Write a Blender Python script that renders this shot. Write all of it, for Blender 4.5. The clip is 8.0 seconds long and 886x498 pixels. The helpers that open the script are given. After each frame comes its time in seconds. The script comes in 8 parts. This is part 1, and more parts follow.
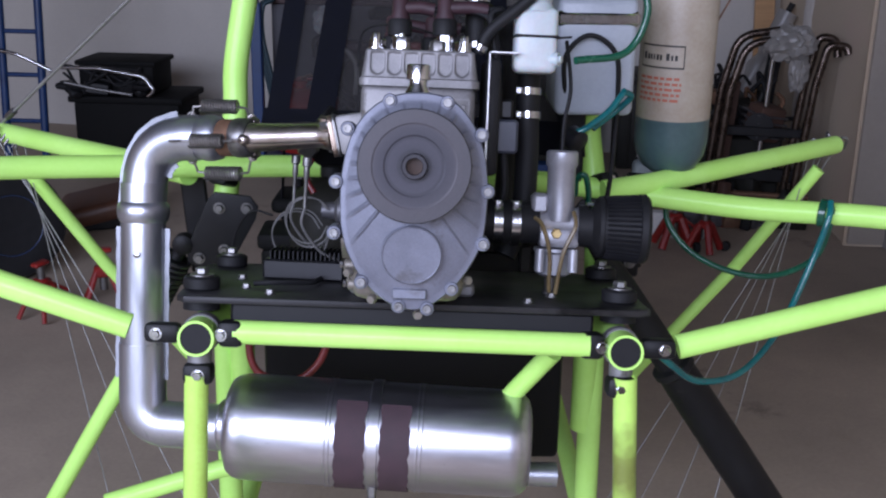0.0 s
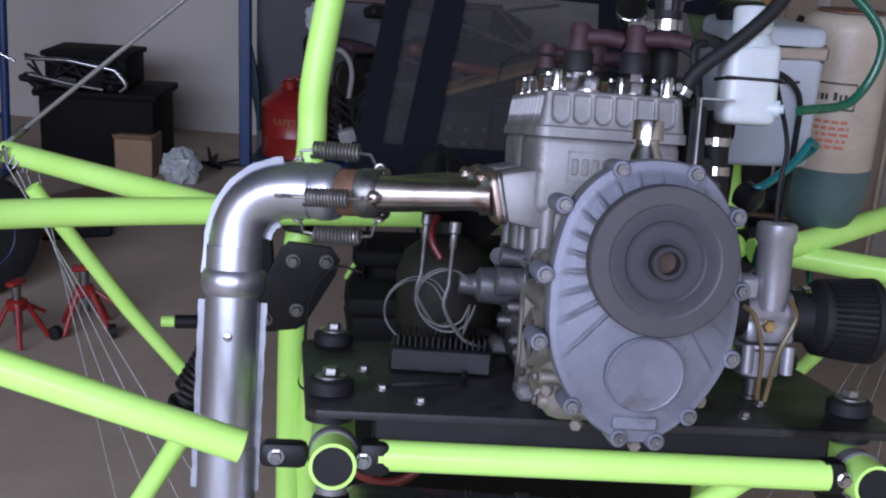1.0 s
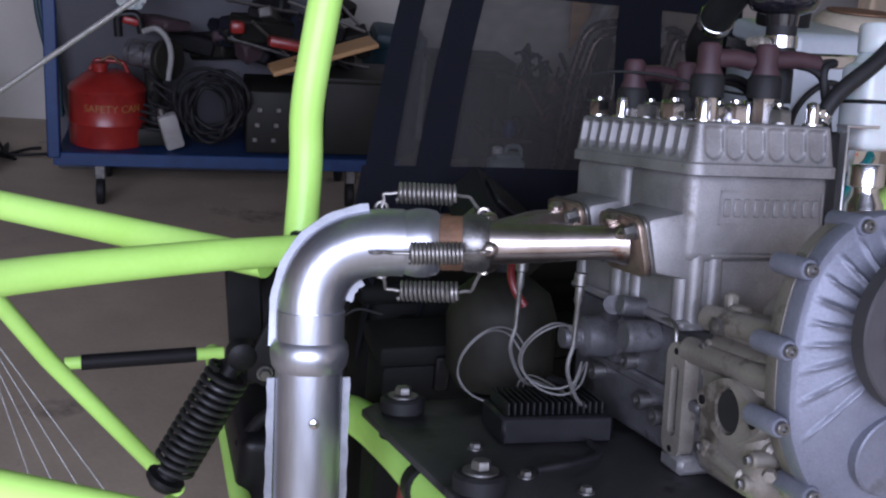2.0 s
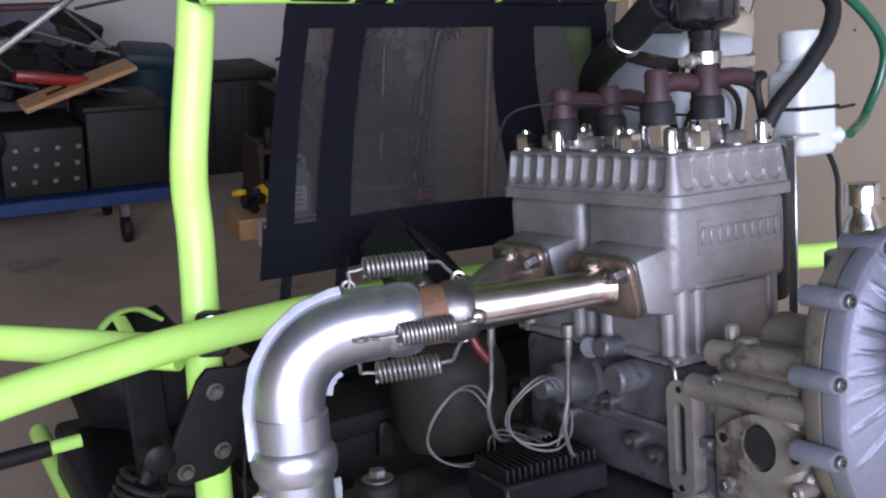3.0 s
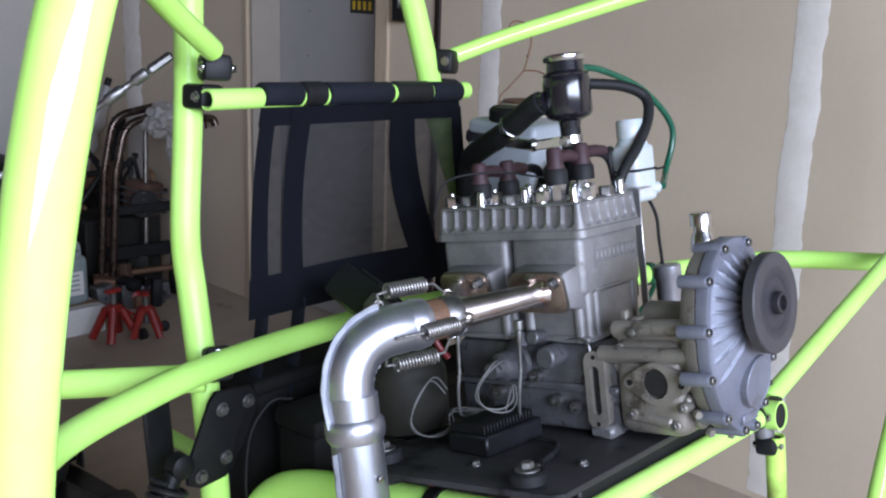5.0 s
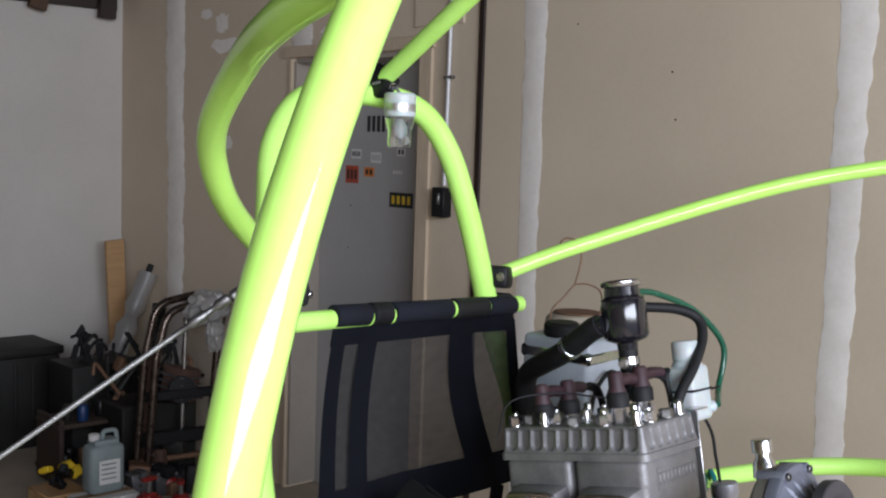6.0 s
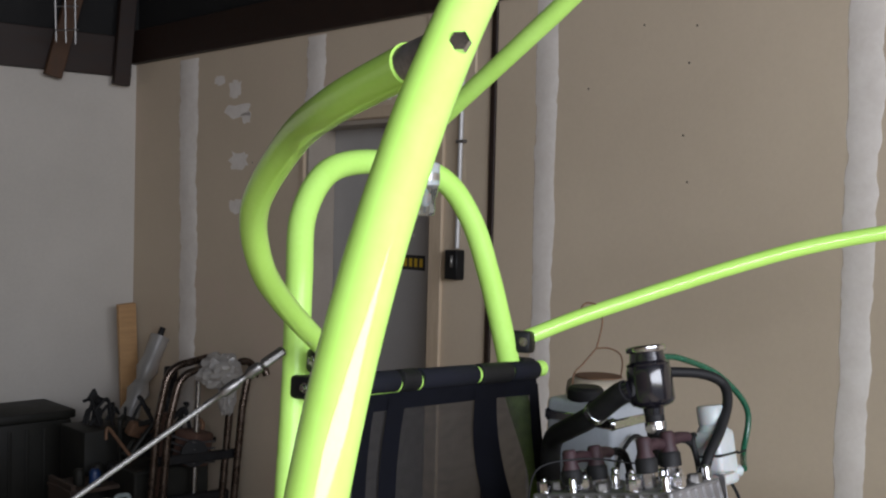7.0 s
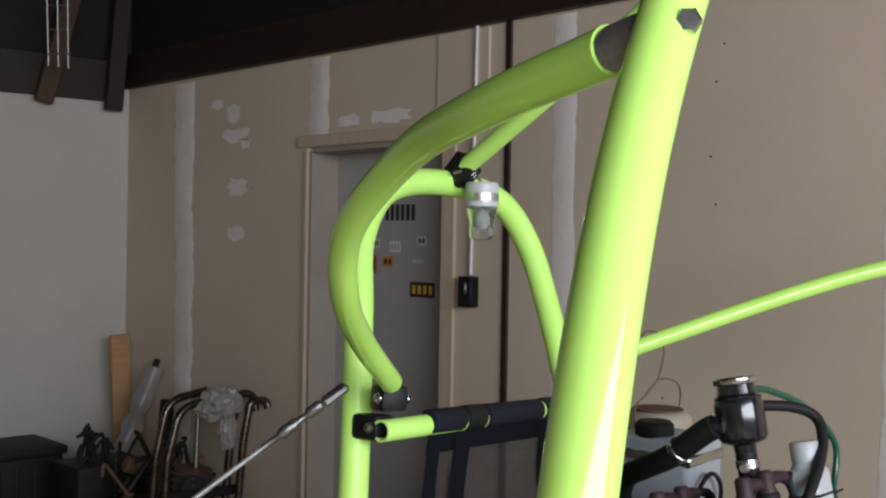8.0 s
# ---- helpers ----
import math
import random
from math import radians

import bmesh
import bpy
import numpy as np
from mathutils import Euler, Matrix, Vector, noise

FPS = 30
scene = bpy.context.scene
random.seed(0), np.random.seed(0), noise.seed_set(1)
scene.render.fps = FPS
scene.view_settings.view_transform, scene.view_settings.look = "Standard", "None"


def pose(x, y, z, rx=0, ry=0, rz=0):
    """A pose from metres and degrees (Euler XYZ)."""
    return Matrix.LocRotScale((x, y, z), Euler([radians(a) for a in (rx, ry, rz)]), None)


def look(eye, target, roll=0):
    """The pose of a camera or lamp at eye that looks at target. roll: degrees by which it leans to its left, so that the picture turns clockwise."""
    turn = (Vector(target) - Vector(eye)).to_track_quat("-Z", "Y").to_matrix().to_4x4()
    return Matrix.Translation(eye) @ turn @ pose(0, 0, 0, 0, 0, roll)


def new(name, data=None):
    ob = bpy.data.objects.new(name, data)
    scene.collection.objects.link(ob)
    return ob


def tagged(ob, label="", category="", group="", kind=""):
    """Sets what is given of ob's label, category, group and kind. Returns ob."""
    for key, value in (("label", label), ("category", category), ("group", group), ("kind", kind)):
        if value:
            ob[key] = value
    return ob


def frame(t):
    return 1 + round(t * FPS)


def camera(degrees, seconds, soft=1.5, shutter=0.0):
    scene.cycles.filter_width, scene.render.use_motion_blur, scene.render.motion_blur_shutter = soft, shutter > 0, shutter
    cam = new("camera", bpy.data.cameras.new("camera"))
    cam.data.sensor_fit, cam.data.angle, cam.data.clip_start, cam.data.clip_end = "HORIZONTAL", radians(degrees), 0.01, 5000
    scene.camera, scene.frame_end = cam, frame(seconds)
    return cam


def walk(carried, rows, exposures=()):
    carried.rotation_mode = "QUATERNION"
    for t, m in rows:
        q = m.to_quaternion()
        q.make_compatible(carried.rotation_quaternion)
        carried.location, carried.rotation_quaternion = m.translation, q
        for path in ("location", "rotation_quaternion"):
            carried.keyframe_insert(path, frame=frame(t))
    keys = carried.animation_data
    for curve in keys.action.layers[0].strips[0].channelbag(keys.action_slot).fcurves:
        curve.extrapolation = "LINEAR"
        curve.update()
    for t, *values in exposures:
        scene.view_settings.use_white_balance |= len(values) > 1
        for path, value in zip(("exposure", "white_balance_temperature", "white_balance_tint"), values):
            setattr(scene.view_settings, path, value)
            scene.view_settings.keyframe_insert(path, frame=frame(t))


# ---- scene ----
cam = camera(44.80, 8.0, soft=2.2, shutter=0.0)
# seconds, eye in metres, turn in degrees
PATH = [
    (0, 0.0114, -1.3393, 1.5086, 72.247, -0.935, -0.910),
    (0.5, -0.1138, -1.1246, 1.5071, 73.460, -0.277, -2.277),
    (1, -0.2709, -0.9788, 1.5072, 71.955, -3.170, -3.705),
    (1.5, -0.4933, -0.8405, 1.5167, 70.834, -1.887, -11.500),
    (1.7, -0.5601, -0.7919, 1.5126, 70.817, -3.462, -13.752),
    (3, -0.7814, -0.5268, 1.5524, 71.198, -1.035, -32.229),
    (3.5, -0.9958, -0.5304, 1.5647, 71.304, -2.046, -41.798),
    (4, -1.1189, -0.6240, 1.5546, 71.058, -2.478, -43.421),
    (4.5, -1.2334, -0.6723, 1.5725, 72.528, -1.903, -46.080),
    (5, -1.3475, -0.6483, 1.6209, 75.868, -1.750, -49.090),
    (5.2, -1.3794, -0.6324, 1.6519, 79.152, -3.073, -49.206),
    (6.3, -1.4700, -0.6365, 1.7163, 86.860, -1.250, -47.942),
    (6.5, -1.4873, -0.6487, 1.7205, 88.006, -1.065, -47.930),
    (7, -1.4948, -0.6243, 1.7261, 88.092, -1.401, -47.830),
    (7.5, -1.5226, -0.5633, 1.7286, 88.652, -1.476, -47.469),
    (8, -1.4896, -0.4175, 1.7161, 89.569, -0.980, -49.093),
]
walk(cam, [(t, pose(x, y, z, rx, ry, rz)) for t, x, y, z, rx, ry, rz in PATH],
     ((0, -0.42, 5820, 18), (1.5, -0.42, 5820, 18), (3, 0.14, 6100, 19), (4.5, 0.06, 5800, 15), (5.2, 0.19, 6000, 8), (6.3, -0.22, 6650, 7), (8, -0.43, 6800, 8)))

# ---- light: an open garage door behind the walk, overcast sky ----
world = bpy.data.worlds.new("sky")
scene.world = world
world.use_nodes = True
wn = world.node_tree
sky = wn.nodes.new("ShaderNodeTexSky")
sky.sky_type = "NISHITA"
sky.sun_disc = False
sky.sun_elevation, sky.sun_rotation = radians(48), radians(200)
wn.nodes["Background"].inputs[1].default_value = 0.15
wn.links.new(sky.outputs[0], wn.nodes["Background"].inputs[0])

sun = new("sun", bpy.data.lights.new("sun", "SUN"))
sun.data.energy, sun.data.angle, sun.data.color = 1.5, radians(10), (1.0, 0.96, 0.9)
sun.matrix_world = look((0, -8, 9), (0.5, 0, 0))

ROOM = Matrix.Rotation(radians(-4.716), 4, "Z")     # the building's axes: across, along, up

doorway = new("doorway_daylight", bpy.data.lights.new("doorway_daylight", "AREA"))
doorway.data.shape, doorway.data.size, doorway.data.size_y = "RECTANGLE", 5.0, 1.5
doorway.data.energy, doorway.data.color = 425, (0.825, 0.855, 1.0)
doorway.matrix_world = ROOM @ look((-1.9, -3.55, 2.55), (-1.9, 3, 1.3))

# ---- building kit ----
BASE = {}


def thing(name, m=None, base=(0, 0, 0), label="", category="", group="", kind=""):
    """An Empty at the base of a thing, in the frame m."""
    ob = new(name)
    ob.empty_display_size = 0.05
    ob.matrix_world = (m or Matrix()) @ Matrix.Translation(base)
    BASE[ob.name] = Vector(base)
    return tagged(ob, label, category, group, kind)


def mesh_of(bm, material, smooth=40):
    me = bpy.data.meshes.new("mesh")
    bmesh.ops.recalc_face_normals(bm, faces=bm.faces[:])
    bm.to_mesh(me)
    bm.free()
    for one in (material if isinstance(material, (list, tuple)) else [material]):
        me.materials.append(one)
    if smooth:
        me.shade_smooth()
        me.set_sharp_from_angle(angle=radians(smooth))
    return me


def part(name, bm, material, parent, label="", smooth=40):
    b = BASE[parent.name]
    bmesh.ops.transform(bm, matrix=Matrix.Translation(-b), verts=bm.verts[:])
    ob = new(name, mesh_of(bm, material, smooth))
    ob.parent = parent
    BASE[ob.name] = b
    if label:
        ob["label"] = label
    return ob


def solo(name, bm, material, m=None, label="", category="", group="", kind="", smooth=40, base=(0, 0, 0)):
    """A thing that is one mesh."""
    bmesh.ops.transform(bm, matrix=Matrix.Translation(-Vector(base)), verts=bm.verts[:])
    ob = new(name, mesh_of(bm, material, smooth))
    ob.matrix_world = (m or Matrix()) @ Matrix.Translation(base)
    BASE[ob.name] = Vector(base)
    return tagged(ob, label, category, group, kind)


def box(bm, c, s, bevel=0.0, m=None, seg=1):
    r = bmesh.ops.create_cube(bm, size=1.0)
    vs = r["verts"]
    bmesh.ops.transform(bm, matrix=Matrix.Translation(c) @ (m or Matrix()) @ Matrix.Diagonal((*s, 1)), verts=vs)
    if bevel:
        es = list({e for v in vs for e in v.link_edges})
        bmesh.ops.bevel(bm, geom=es, offset=min(bevel, min(s) * 0.45), segments=seg, profile=0.5, affect="EDGES")
    return bm


def axis_frame(a, b):
    a, b = Vector(a), Vector(b)
    d = b - a
    return Matrix.Translation(a) @ d.to_track_quat("Z", "Y").to_matrix().to_4x4(), d.length


def lathe(bm, profile, a=(0, 0, 0), b=(0, 0, 1), n=24, caps=True, scale=(1, 1)):
    """Turns (radius, along) pairs round the axis from a towards b; along is in metres from a."""
    m, _ = axis_frame(a, b)
    rows = []
    for r, z in profile:
        rows.append([bm.verts.new(m @ Vector((r * scale[0] * math.cos(2 * math.pi * k / n), r * scale[1] * math.sin(2 * math.pi * k / n), z))) for k in range(n)])
    for p, q in zip(rows, rows[1:]):
        for k in range(n):
            bm.faces.new((p[k], p[(k + 1) % n], q[(k + 1) % n], q[k]))
    if caps:
        bm.faces.new(rows[0][::-1])
        bm.faces.new(rows[-1])
    return bm


def cyl(bm, a, b, r, r2=None, n=20, bevel=0.0):
    L = (Vector(b) - Vector(a)).length
    r2 = r if r2 is None else r2
    if bevel:
        prof = [(r - bevel, 0), (r, bevel), (r2, L - bevel), (r2 - bevel, L)]
    else:
        prof = [(r, 0), (r2, L)]
    return lathe(bm, prof, a, b, n)


def spline(points, per=8, closed=False):
    """A smooth line through the points."""
    ps = [Vector(p) for p in points]
    out, n = [], len(ps)
    for i in range(n if closed else n - 1):
        p1, p2 = ps[i], ps[(i + 1) % n]
        p0 = ps[(i - 1) % n] if closed or i > 0 else p1 * 2 - p2
        p3 = ps[(i + 2) % n] if closed or i + 2 < n else p2 * 2 - p1
        for k in range(per):
            u = k / per
            out.append(0.5 * ((2 * p1) + (p2 - p0) * u + (2 * p0 - 5 * p1 + 4 * p2 - p3) * u * u + (3 * p1 - p0 - 3 * p2 + p3) * u ** 3))
    if not closed:
        out.append(ps[-1])
    return out


def rounded(points, radius, per=6):
    """A line of straight runs with bends of a radius at its inner points."""
    ps = [Vector(p) for p in points]
    out = [ps[0]]
    for a, p, b in zip(ps, ps[1:], ps[2:]):
        da, db = (a - p), (b - p)
        la, lb = da.length, db.length
        da, db = da / la, db / lb
        ang = da.angle(db)
        cut = min(radius / max(math.tan(ang / 2), 0.02), 0.48 * la, 0.48 * lb)
        s, e = p + da * cut, p + db * cut
        for k in range(per + 1):
            u = k / per
            out.append(s * (1 - u) ** 2 + p * 2 * u * (1 - u) + e * u * u)
    out.append(ps[-1])
    return out


def sweep(bm, line, r, n=14, closed=False, caps=True, wall=0.0, flat=None):
    """A tube along the line; r is a number or one for each point; wall leaves its ends open."""
    ps = [Vector(p) for p in line]
    cnt = len(ps)
    rs = list(r) if isinstance(r, (list, tuple)) else [r] * cnt
    tang = []
    for i in range(cnt):
        a = ps[(i - 1) % cnt] if closed or i > 0 else ps[i]
        b = ps[(i + 1) % cnt] if closed or i + 1 < cnt else ps[i]
        tang.append((b - a).normalized())
    up = Vector((0, 0, 1)) if abs(tang[0].z) < 0.9 else Vector((1, 0, 0))
    x = tang[0].cross(up).normalized()
    rings = []
    for i in range(cnt):
        x = (x - tang[i] * x.dot(tang[i])).normalized()
        y = tang[i].cross(x)
        fx, fy = flat or (1, 1)
        rings.append([bm.verts.new(ps[i] + (x * math.cos(2 * math.pi * k / n) * fx + y * math.sin(2 * math.pi * k / n) * fy) * rs[i]) for k in range(n)])
    pairs = list(zip(rings, rings[1:])) + ([(rings[-1], rings[0])] if closed else [])
    for p, q in pairs:
        for k in range(n):
            bm.faces.new((p[k], p[(k + 1) % n], q[(k + 1) % n], q[k]))
    if not closed and wall:
        for ring, t, o in ((rings[0], -tang[0], ps[0]), (rings[-1], tang[-1], ps[-1])):
            inner = [bm.verts.new(o + (v.co - o) * (1 - wall / rs[0])) for v in ring]
            deep = [bm.verts.new(v.co - t * 0.03) for v in inner]
            for k in range(n):
                bm.faces.new((ring[k], ring[(k + 1) % n], inner[(k + 1) % n], inner[k]))
                bm.faces.new((inner[k], inner[(k + 1) % n], deep[(k + 1) % n], deep[k]))
            bm.faces.new(deep)
    elif not closed and caps:
        bm.faces.new(rings[0][::-1])
        bm.faces.new(rings[-1])
    return bm


def prism(bm, outline, a, b, bevel=0.0):
    """An outline of (x, y) pairs, pushed from height a to height b along z."""
    lo = [bm.verts.new((x, y, a)) for x, y in outline]
    hi = [bm.verts.new((x, y, b)) for x, y in outline]
    n = len(lo)
    fs = [bm.faces.new(lo[::-1]), bm.faces.new(hi)]
    for k in range(n):
        fs.append(bm.faces.new((lo[k], lo[(k + 1) % n], hi[(k + 1) % n], hi[k])))
    if bevel:
        es = [e for f in fs[:2] for e in f.edges]
        bmesh.ops.bevel(bm, geom=es, offset=bevel, segments=2, profile=0.5, affect="EDGES")
    return bm


def turn(bm, m, since=0):
    bm.verts.ensure_lookup_table()
    bmesh.ops.transform(bm, matrix=m, verts=bm.verts[since:])
    return bm


def bolt(bm, c, way, r=0.008, h=0.006, washer=True):
    """A hex head on a washer, standing on c."""
    c, way = Vector(c), Vector(way).normalized()
    if washer:
        lathe(bm, [(r * 1.35, 0), (r * 1.35, 0.0015)], c, c + way, 14)
    lathe(bm, [(r, 0), (r, h * 0.8), (r * 0.85, h)], c + way * 0.0015, c + way, 6)
    return bm


def B():
    return bmesh.new()


# ---- materials ----
def nodes_of(name):
    m = bpy.data.materials.new(name)
    m.use_nodes = True
    t = m.node_tree
    return m, t, t.nodes["Principled BSDF"]


def mat(name, a, b=None, rough=0.5, metal=0.0, scale=20.0, fine=200.0, bump=0.05, vary=0.12, coat=0.0, spots=None, spot_scale=6.0, spot_at=0.62, stretch=(1, 1, 1)):
    """A surface of two tones at two scales, with grain in relief and, if given, patches of a third colour."""
    m, t, p = nodes_of(name)
    b = b or tuple(c * 0.8 for c in a)
    co = t.nodes.new("ShaderNodeTexCoord")
    mp = t.nodes.new("ShaderNodeMapping")
    mp.inputs["Scale"].default_value = stretch
    t.links.new(co.outputs["Object"], mp.inputs[0])

    def cloud(s, detail=5.0, rough_=0.6):
        n = t.nodes.new("ShaderNodeTexNoise")
        n.inputs["Scale"].default_value, n.inputs["Detail"].default_value, n.inputs["Roughness"].default_value = s, detail, rough_
        t.links.new(mp.outputs[0], n.inputs["Vector"])
        return n

    big, small = cloud(scale), cloud(fine, 3)
    add = t.nodes.new("ShaderNodeMath")
    add.operation = "MULTIPLY_ADD"
    add.inputs[1].default_value = 0.35
    t.links.new(small.outputs["Fac"], add.inputs[0])
    t.links.new(big.outputs["Fac"], add.inputs[2])
    ramp = t.nodes.new("ShaderNodeValToRGB")
    ramp.color_ramp.elements[0].position, ramp.color_ramp.elements[1].position = 0.45, 0.9
    ramp.color_ramp.elements[0].color, ramp.color_ramp.elements[1].color = (*b, 1), (*a, 1)
    t.links.new(add.outputs[0], ramp.inputs[0])
    out = ramp.outputs[0]
    if spots:
        sp = cloud(spot_scale, 6, 0.7)
        rp = t.nodes.new("ShaderNodeValToRGB")
        rp.color_ramp.elements[0].position, rp.color_ramp.elements[1].position = spot_at, spot_at + 0.08
        t.links.new(sp.outputs["Fac"], rp.inputs[0])
        mx = t.nodes.new("ShaderNodeMix")
        mx.data_type = "RGBA"
        t.links.new(rp.outputs[0], mx.inputs["Factor"])
        t.links.new(out, mx.inputs["A"])
        mx.inputs["B"].default_value = (*spots, 1)
        out = mx.outputs["Result"]
    t.links.new(out, p.inputs["Base Color"])
    rr = t.nodes.new("ShaderNodeMapRange")
    rr.inputs["To Min"].default_value, rr.inputs["To Max"].default_value = max(rough - vary, 0.02), min(rough + vary, 1)
    t.links.new(big.outputs["Fac"], rr.inputs[0])
    t.links.new(rr.outputs[0], p.inputs["Roughness"])
    p.inputs["Metallic"].default_value = metal
    p.inputs["Coat Weight"].default_value = coat
    p.inputs["Coat Roughness"].default_value = 0.16
    if bump:
        bp = t.nodes.new("ShaderNodeBump")
        bp.inputs["Strength"].default_value, bp.inputs["Distance"].default_value = bump, 0.004
        t.links.new(small.outputs["Fac"], bp.inputs["Height"])
        t.links.new(bp.outputs[0], p.inputs["Normal"])
    return m


def clear(name, color, rough=0.05, ior=1.45, weight=0.9, body=None):
    m, t, p = nodes_of(name)
    p.inputs["Base Color"].default_value = (*color, 1)
    p.inputs["Roughness"].default_value = rough
    p.inputs["Transmission Weight"].default_value = weight
    p.inputs["IOR"].default_value = ior
    return m


NEON = mat("neon_green_paint", (0.55, 0.92, 0.22), (0.49, 0.86, 0.165), rough=0.55, vary=0.08, scale=9, fine=120, bump=0.008, coat=0.32, spots=(0.34, 0.40, 0.12), spot_scale=16, spot_at=0.715)
NEON_GLOSS = mat("glossy_neon_green_paint", (0.55, 0.92, 0.20), (0.49, 0.86, 0.15), rough=0.55, vary=0.08, scale=7, fine=120, bump=0.006, coat=0.85, spots=(0.34, 0.40, 0.12), spot_scale=16, spot_at=0.73)
for paint, haze in ((NEON, 0.22), (NEON_GLOSS, 0.07)):
    paint.node_tree.nodes["Principled BSDF"].inputs["Coat Roughness"].default_value = haze
    paint.node_tree.nodes["Principled BSDF"].inputs["Specular IOR Level"].default_value = 0.15
NEON_WORN = mat("worn_neon_paint", (0.54, 0.86, 0.16), (0.44, 0.66, 0.10), rough=0.4, scale=14, fine=150, bump=0.04, coat=0.2, spots=(0.17, 0.12, 0.05), spot_scale=22, spot_at=0.66)
CAST = mat("cast_aluminium", (0.275, 0.268, 0.270), (0.135, 0.132, 0.135), rough=0.5, metal=0.45, scale=14, fine=420, bump=0.12, vary=0.12, spots=(0.12, 0.11, 0.10), spot_scale=11, spot_at=0.62)
GRIMY = mat("grimy_cast_aluminium", (0.17, 0.17, 0.185), (0.065, 0.063, 0.066), rough=0.46, metal=0.5, scale=16, fine=380, bump=0.12, vary=0.15, spots=(0.040, 0.036, 0.033), spot_scale=15, spot_at=0.54)
# front castings: the blue of the daylight is mixed into their grey
CAST_FACE = mat("sky_tinted_cast_aluminium", (0.215, 0.225, 0.275), (0.120, 0.126, 0.156), rough=0.52, metal=0.4, scale=10, fine=420, bump=0.12, vary=0.12, spots=(0.125, 0.125, 0.14), spot_scale=13, spot_at=0.60)
CAST_DULL = mat("stained_cast_aluminium", (0.31, 0.285, 0.245), (0.17, 0.155, 0.135), rough=0.5, metal=0.45, scale=10, fine=360, bump=0.14, spots=(0.10, 0.085, 0.068), spot_scale=14, spot_at=0.56)
POLISHED = mat("brushed_aluminium_pipe", (0.53, 0.54, 0.595), (0.41, 0.42, 0.47), rough=0.37, metal=0.93, scale=8, fine=160, bump=0.06, vary=0.12, spots=(0.36, 0.37, 0.41), spot_scale=16, spot_at=0.62, stretch=(1, 1, 0.25), coat=0.25)
BARREL = mat("brushed_barrel_sheet", (0.62, 0.62, 0.69), (0.50, 0.50, 0.57), rough=0.34, metal=1.0, scale=9, fine=260, bump=0.05, vary=0.10, spots=(0.38, 0.38, 0.43), spot_scale=14, spot_at=0.63, stretch=(1, 6, 6))
TANST = mat("heat_browned_steel", (0.38, 0.30, 0.24), (0.24, 0.18, 0.14), rough=0.38, metal=0.85, scale=30, fine=200, bump=0.1, spots=(0.22, 0.12, 0.06), spot_scale=26, spot_at=0.58)
HEATED = mat("heat_tinted_steel", (0.60, 0.56, 0.54), (0.40, 0.33, 0.29), rough=0.36, metal=1.0, scale=12, fine=90, bump=0.06, spots=(0.30, 0.13, 0.06), spot_scale=17, spot_at=0.58)
RUSTY = mat("rusted_steel", (0.22, 0.12, 0.07), (0.12, 0.07, 0.045), rough=0.65, metal=0.5, scale=40, fine=260, bump=0.2)
CHROME = mat("bright_steel", (0.60, 0.60, 0.62), (0.42, 0.42, 0.43), rough=0.20, metal=1.0, scale=60, fine=400, bump=0.04, vary=0.08)
STEEL = mat("dull_steel", (0.27, 0.265, 0.26), (0.15, 0.145, 0.14), rough=0.42, metal=0.9, scale=50, fine=300, bump=0.08)
BLACK = mat("black_powder_coat", (0.009, 0.009, 0.010), (0.005, 0.005, 0.006), rough=0.5, scale=20, fine=300, bump=0.06, spots=(0.025, 0.024, 0.022), spot_scale=12, spot_at=0.66)
BLACK.node_tree.nodes["Principled BSDF"].inputs["Specular IOR Level"].default_value = 0.25
RUBBER = mat("black_rubber", (0.013, 0.013, 0.014), (0.007, 0.007, 0.008), rough=0.62, scale=30, fine=300, bump=0.1)
RUBBER.node_tree.nodes["Principled BSDF"].inputs["Specular IOR Level"].default_value = 0.25
PLASTIC = mat("black_plastic", (0.010, 0.010, 0.012), (0.006, 0.006, 0.007), rough=0.38, scale=20, fine=200, bump=0.03)
PLASTIC.node_tree.nodes["Principled BSDF"].inputs["Specular IOR Level"].default_value = 0.35
NAVY = mat("navy_webbing", (0.008, 0.009, 0.017), (0.005, 0.006, 0.011), rough=0.85, scale=30, fine=700, bump=0.3)
OILY = mat("oily_dusty_black_plate", (0.034, 0.033, 0.034), (0.017, 0.017, 0.018), rough=0.45, vary=0.28, scale=7, fine=240, bump=0.05, spots=(0.005, 0.005, 0.006), spot_scale=6, spot_at=0.52)
for one in (OILY, BLACK, RUBBER, PLASTIC, NAVY):
    one.node_tree.nodes["Principled BSDF"].inputs["Specular IOR Level"].default_value = 0.28

# neon paint with a heat-browned band below the joint
SCORCHED = mat("heat_browned_neon_paint", (0.54, 0.86, 0.16), (0.46, 0.74, 0.12), rough=0.4, scale=14, fine=150, bump=0.04, coat=0.2, spots=(0.17, 0.12, 0.05), spot_scale=22, spot_at=0.7)
st = SCORCHED.node_tree
where, axes = st.nodes.new("ShaderNodeTexCoord"), st.nodes.new("ShaderNodeSeparateXYZ")
st.links.new(where.outputs["Object"], axes.inputs[0])
wisp = st.nodes.new("ShaderNodeTexNoise")
wisp.inputs["Scale"].default_value = 30
st.links.new(where.outputs["Object"], wisp.inputs["Vector"])
wave = st.nodes.new("ShaderNodeMath")
wave.operation = "MULTIPLY_ADD"
wave.inputs[1].default_value = 0.09
st.links.new(wisp.outputs["Fac"], wave.inputs[0])
st.links.new(axes.outputs["Z"], wave.inputs[2])
band_ = st.nodes.new("ShaderNodeValToRGB")
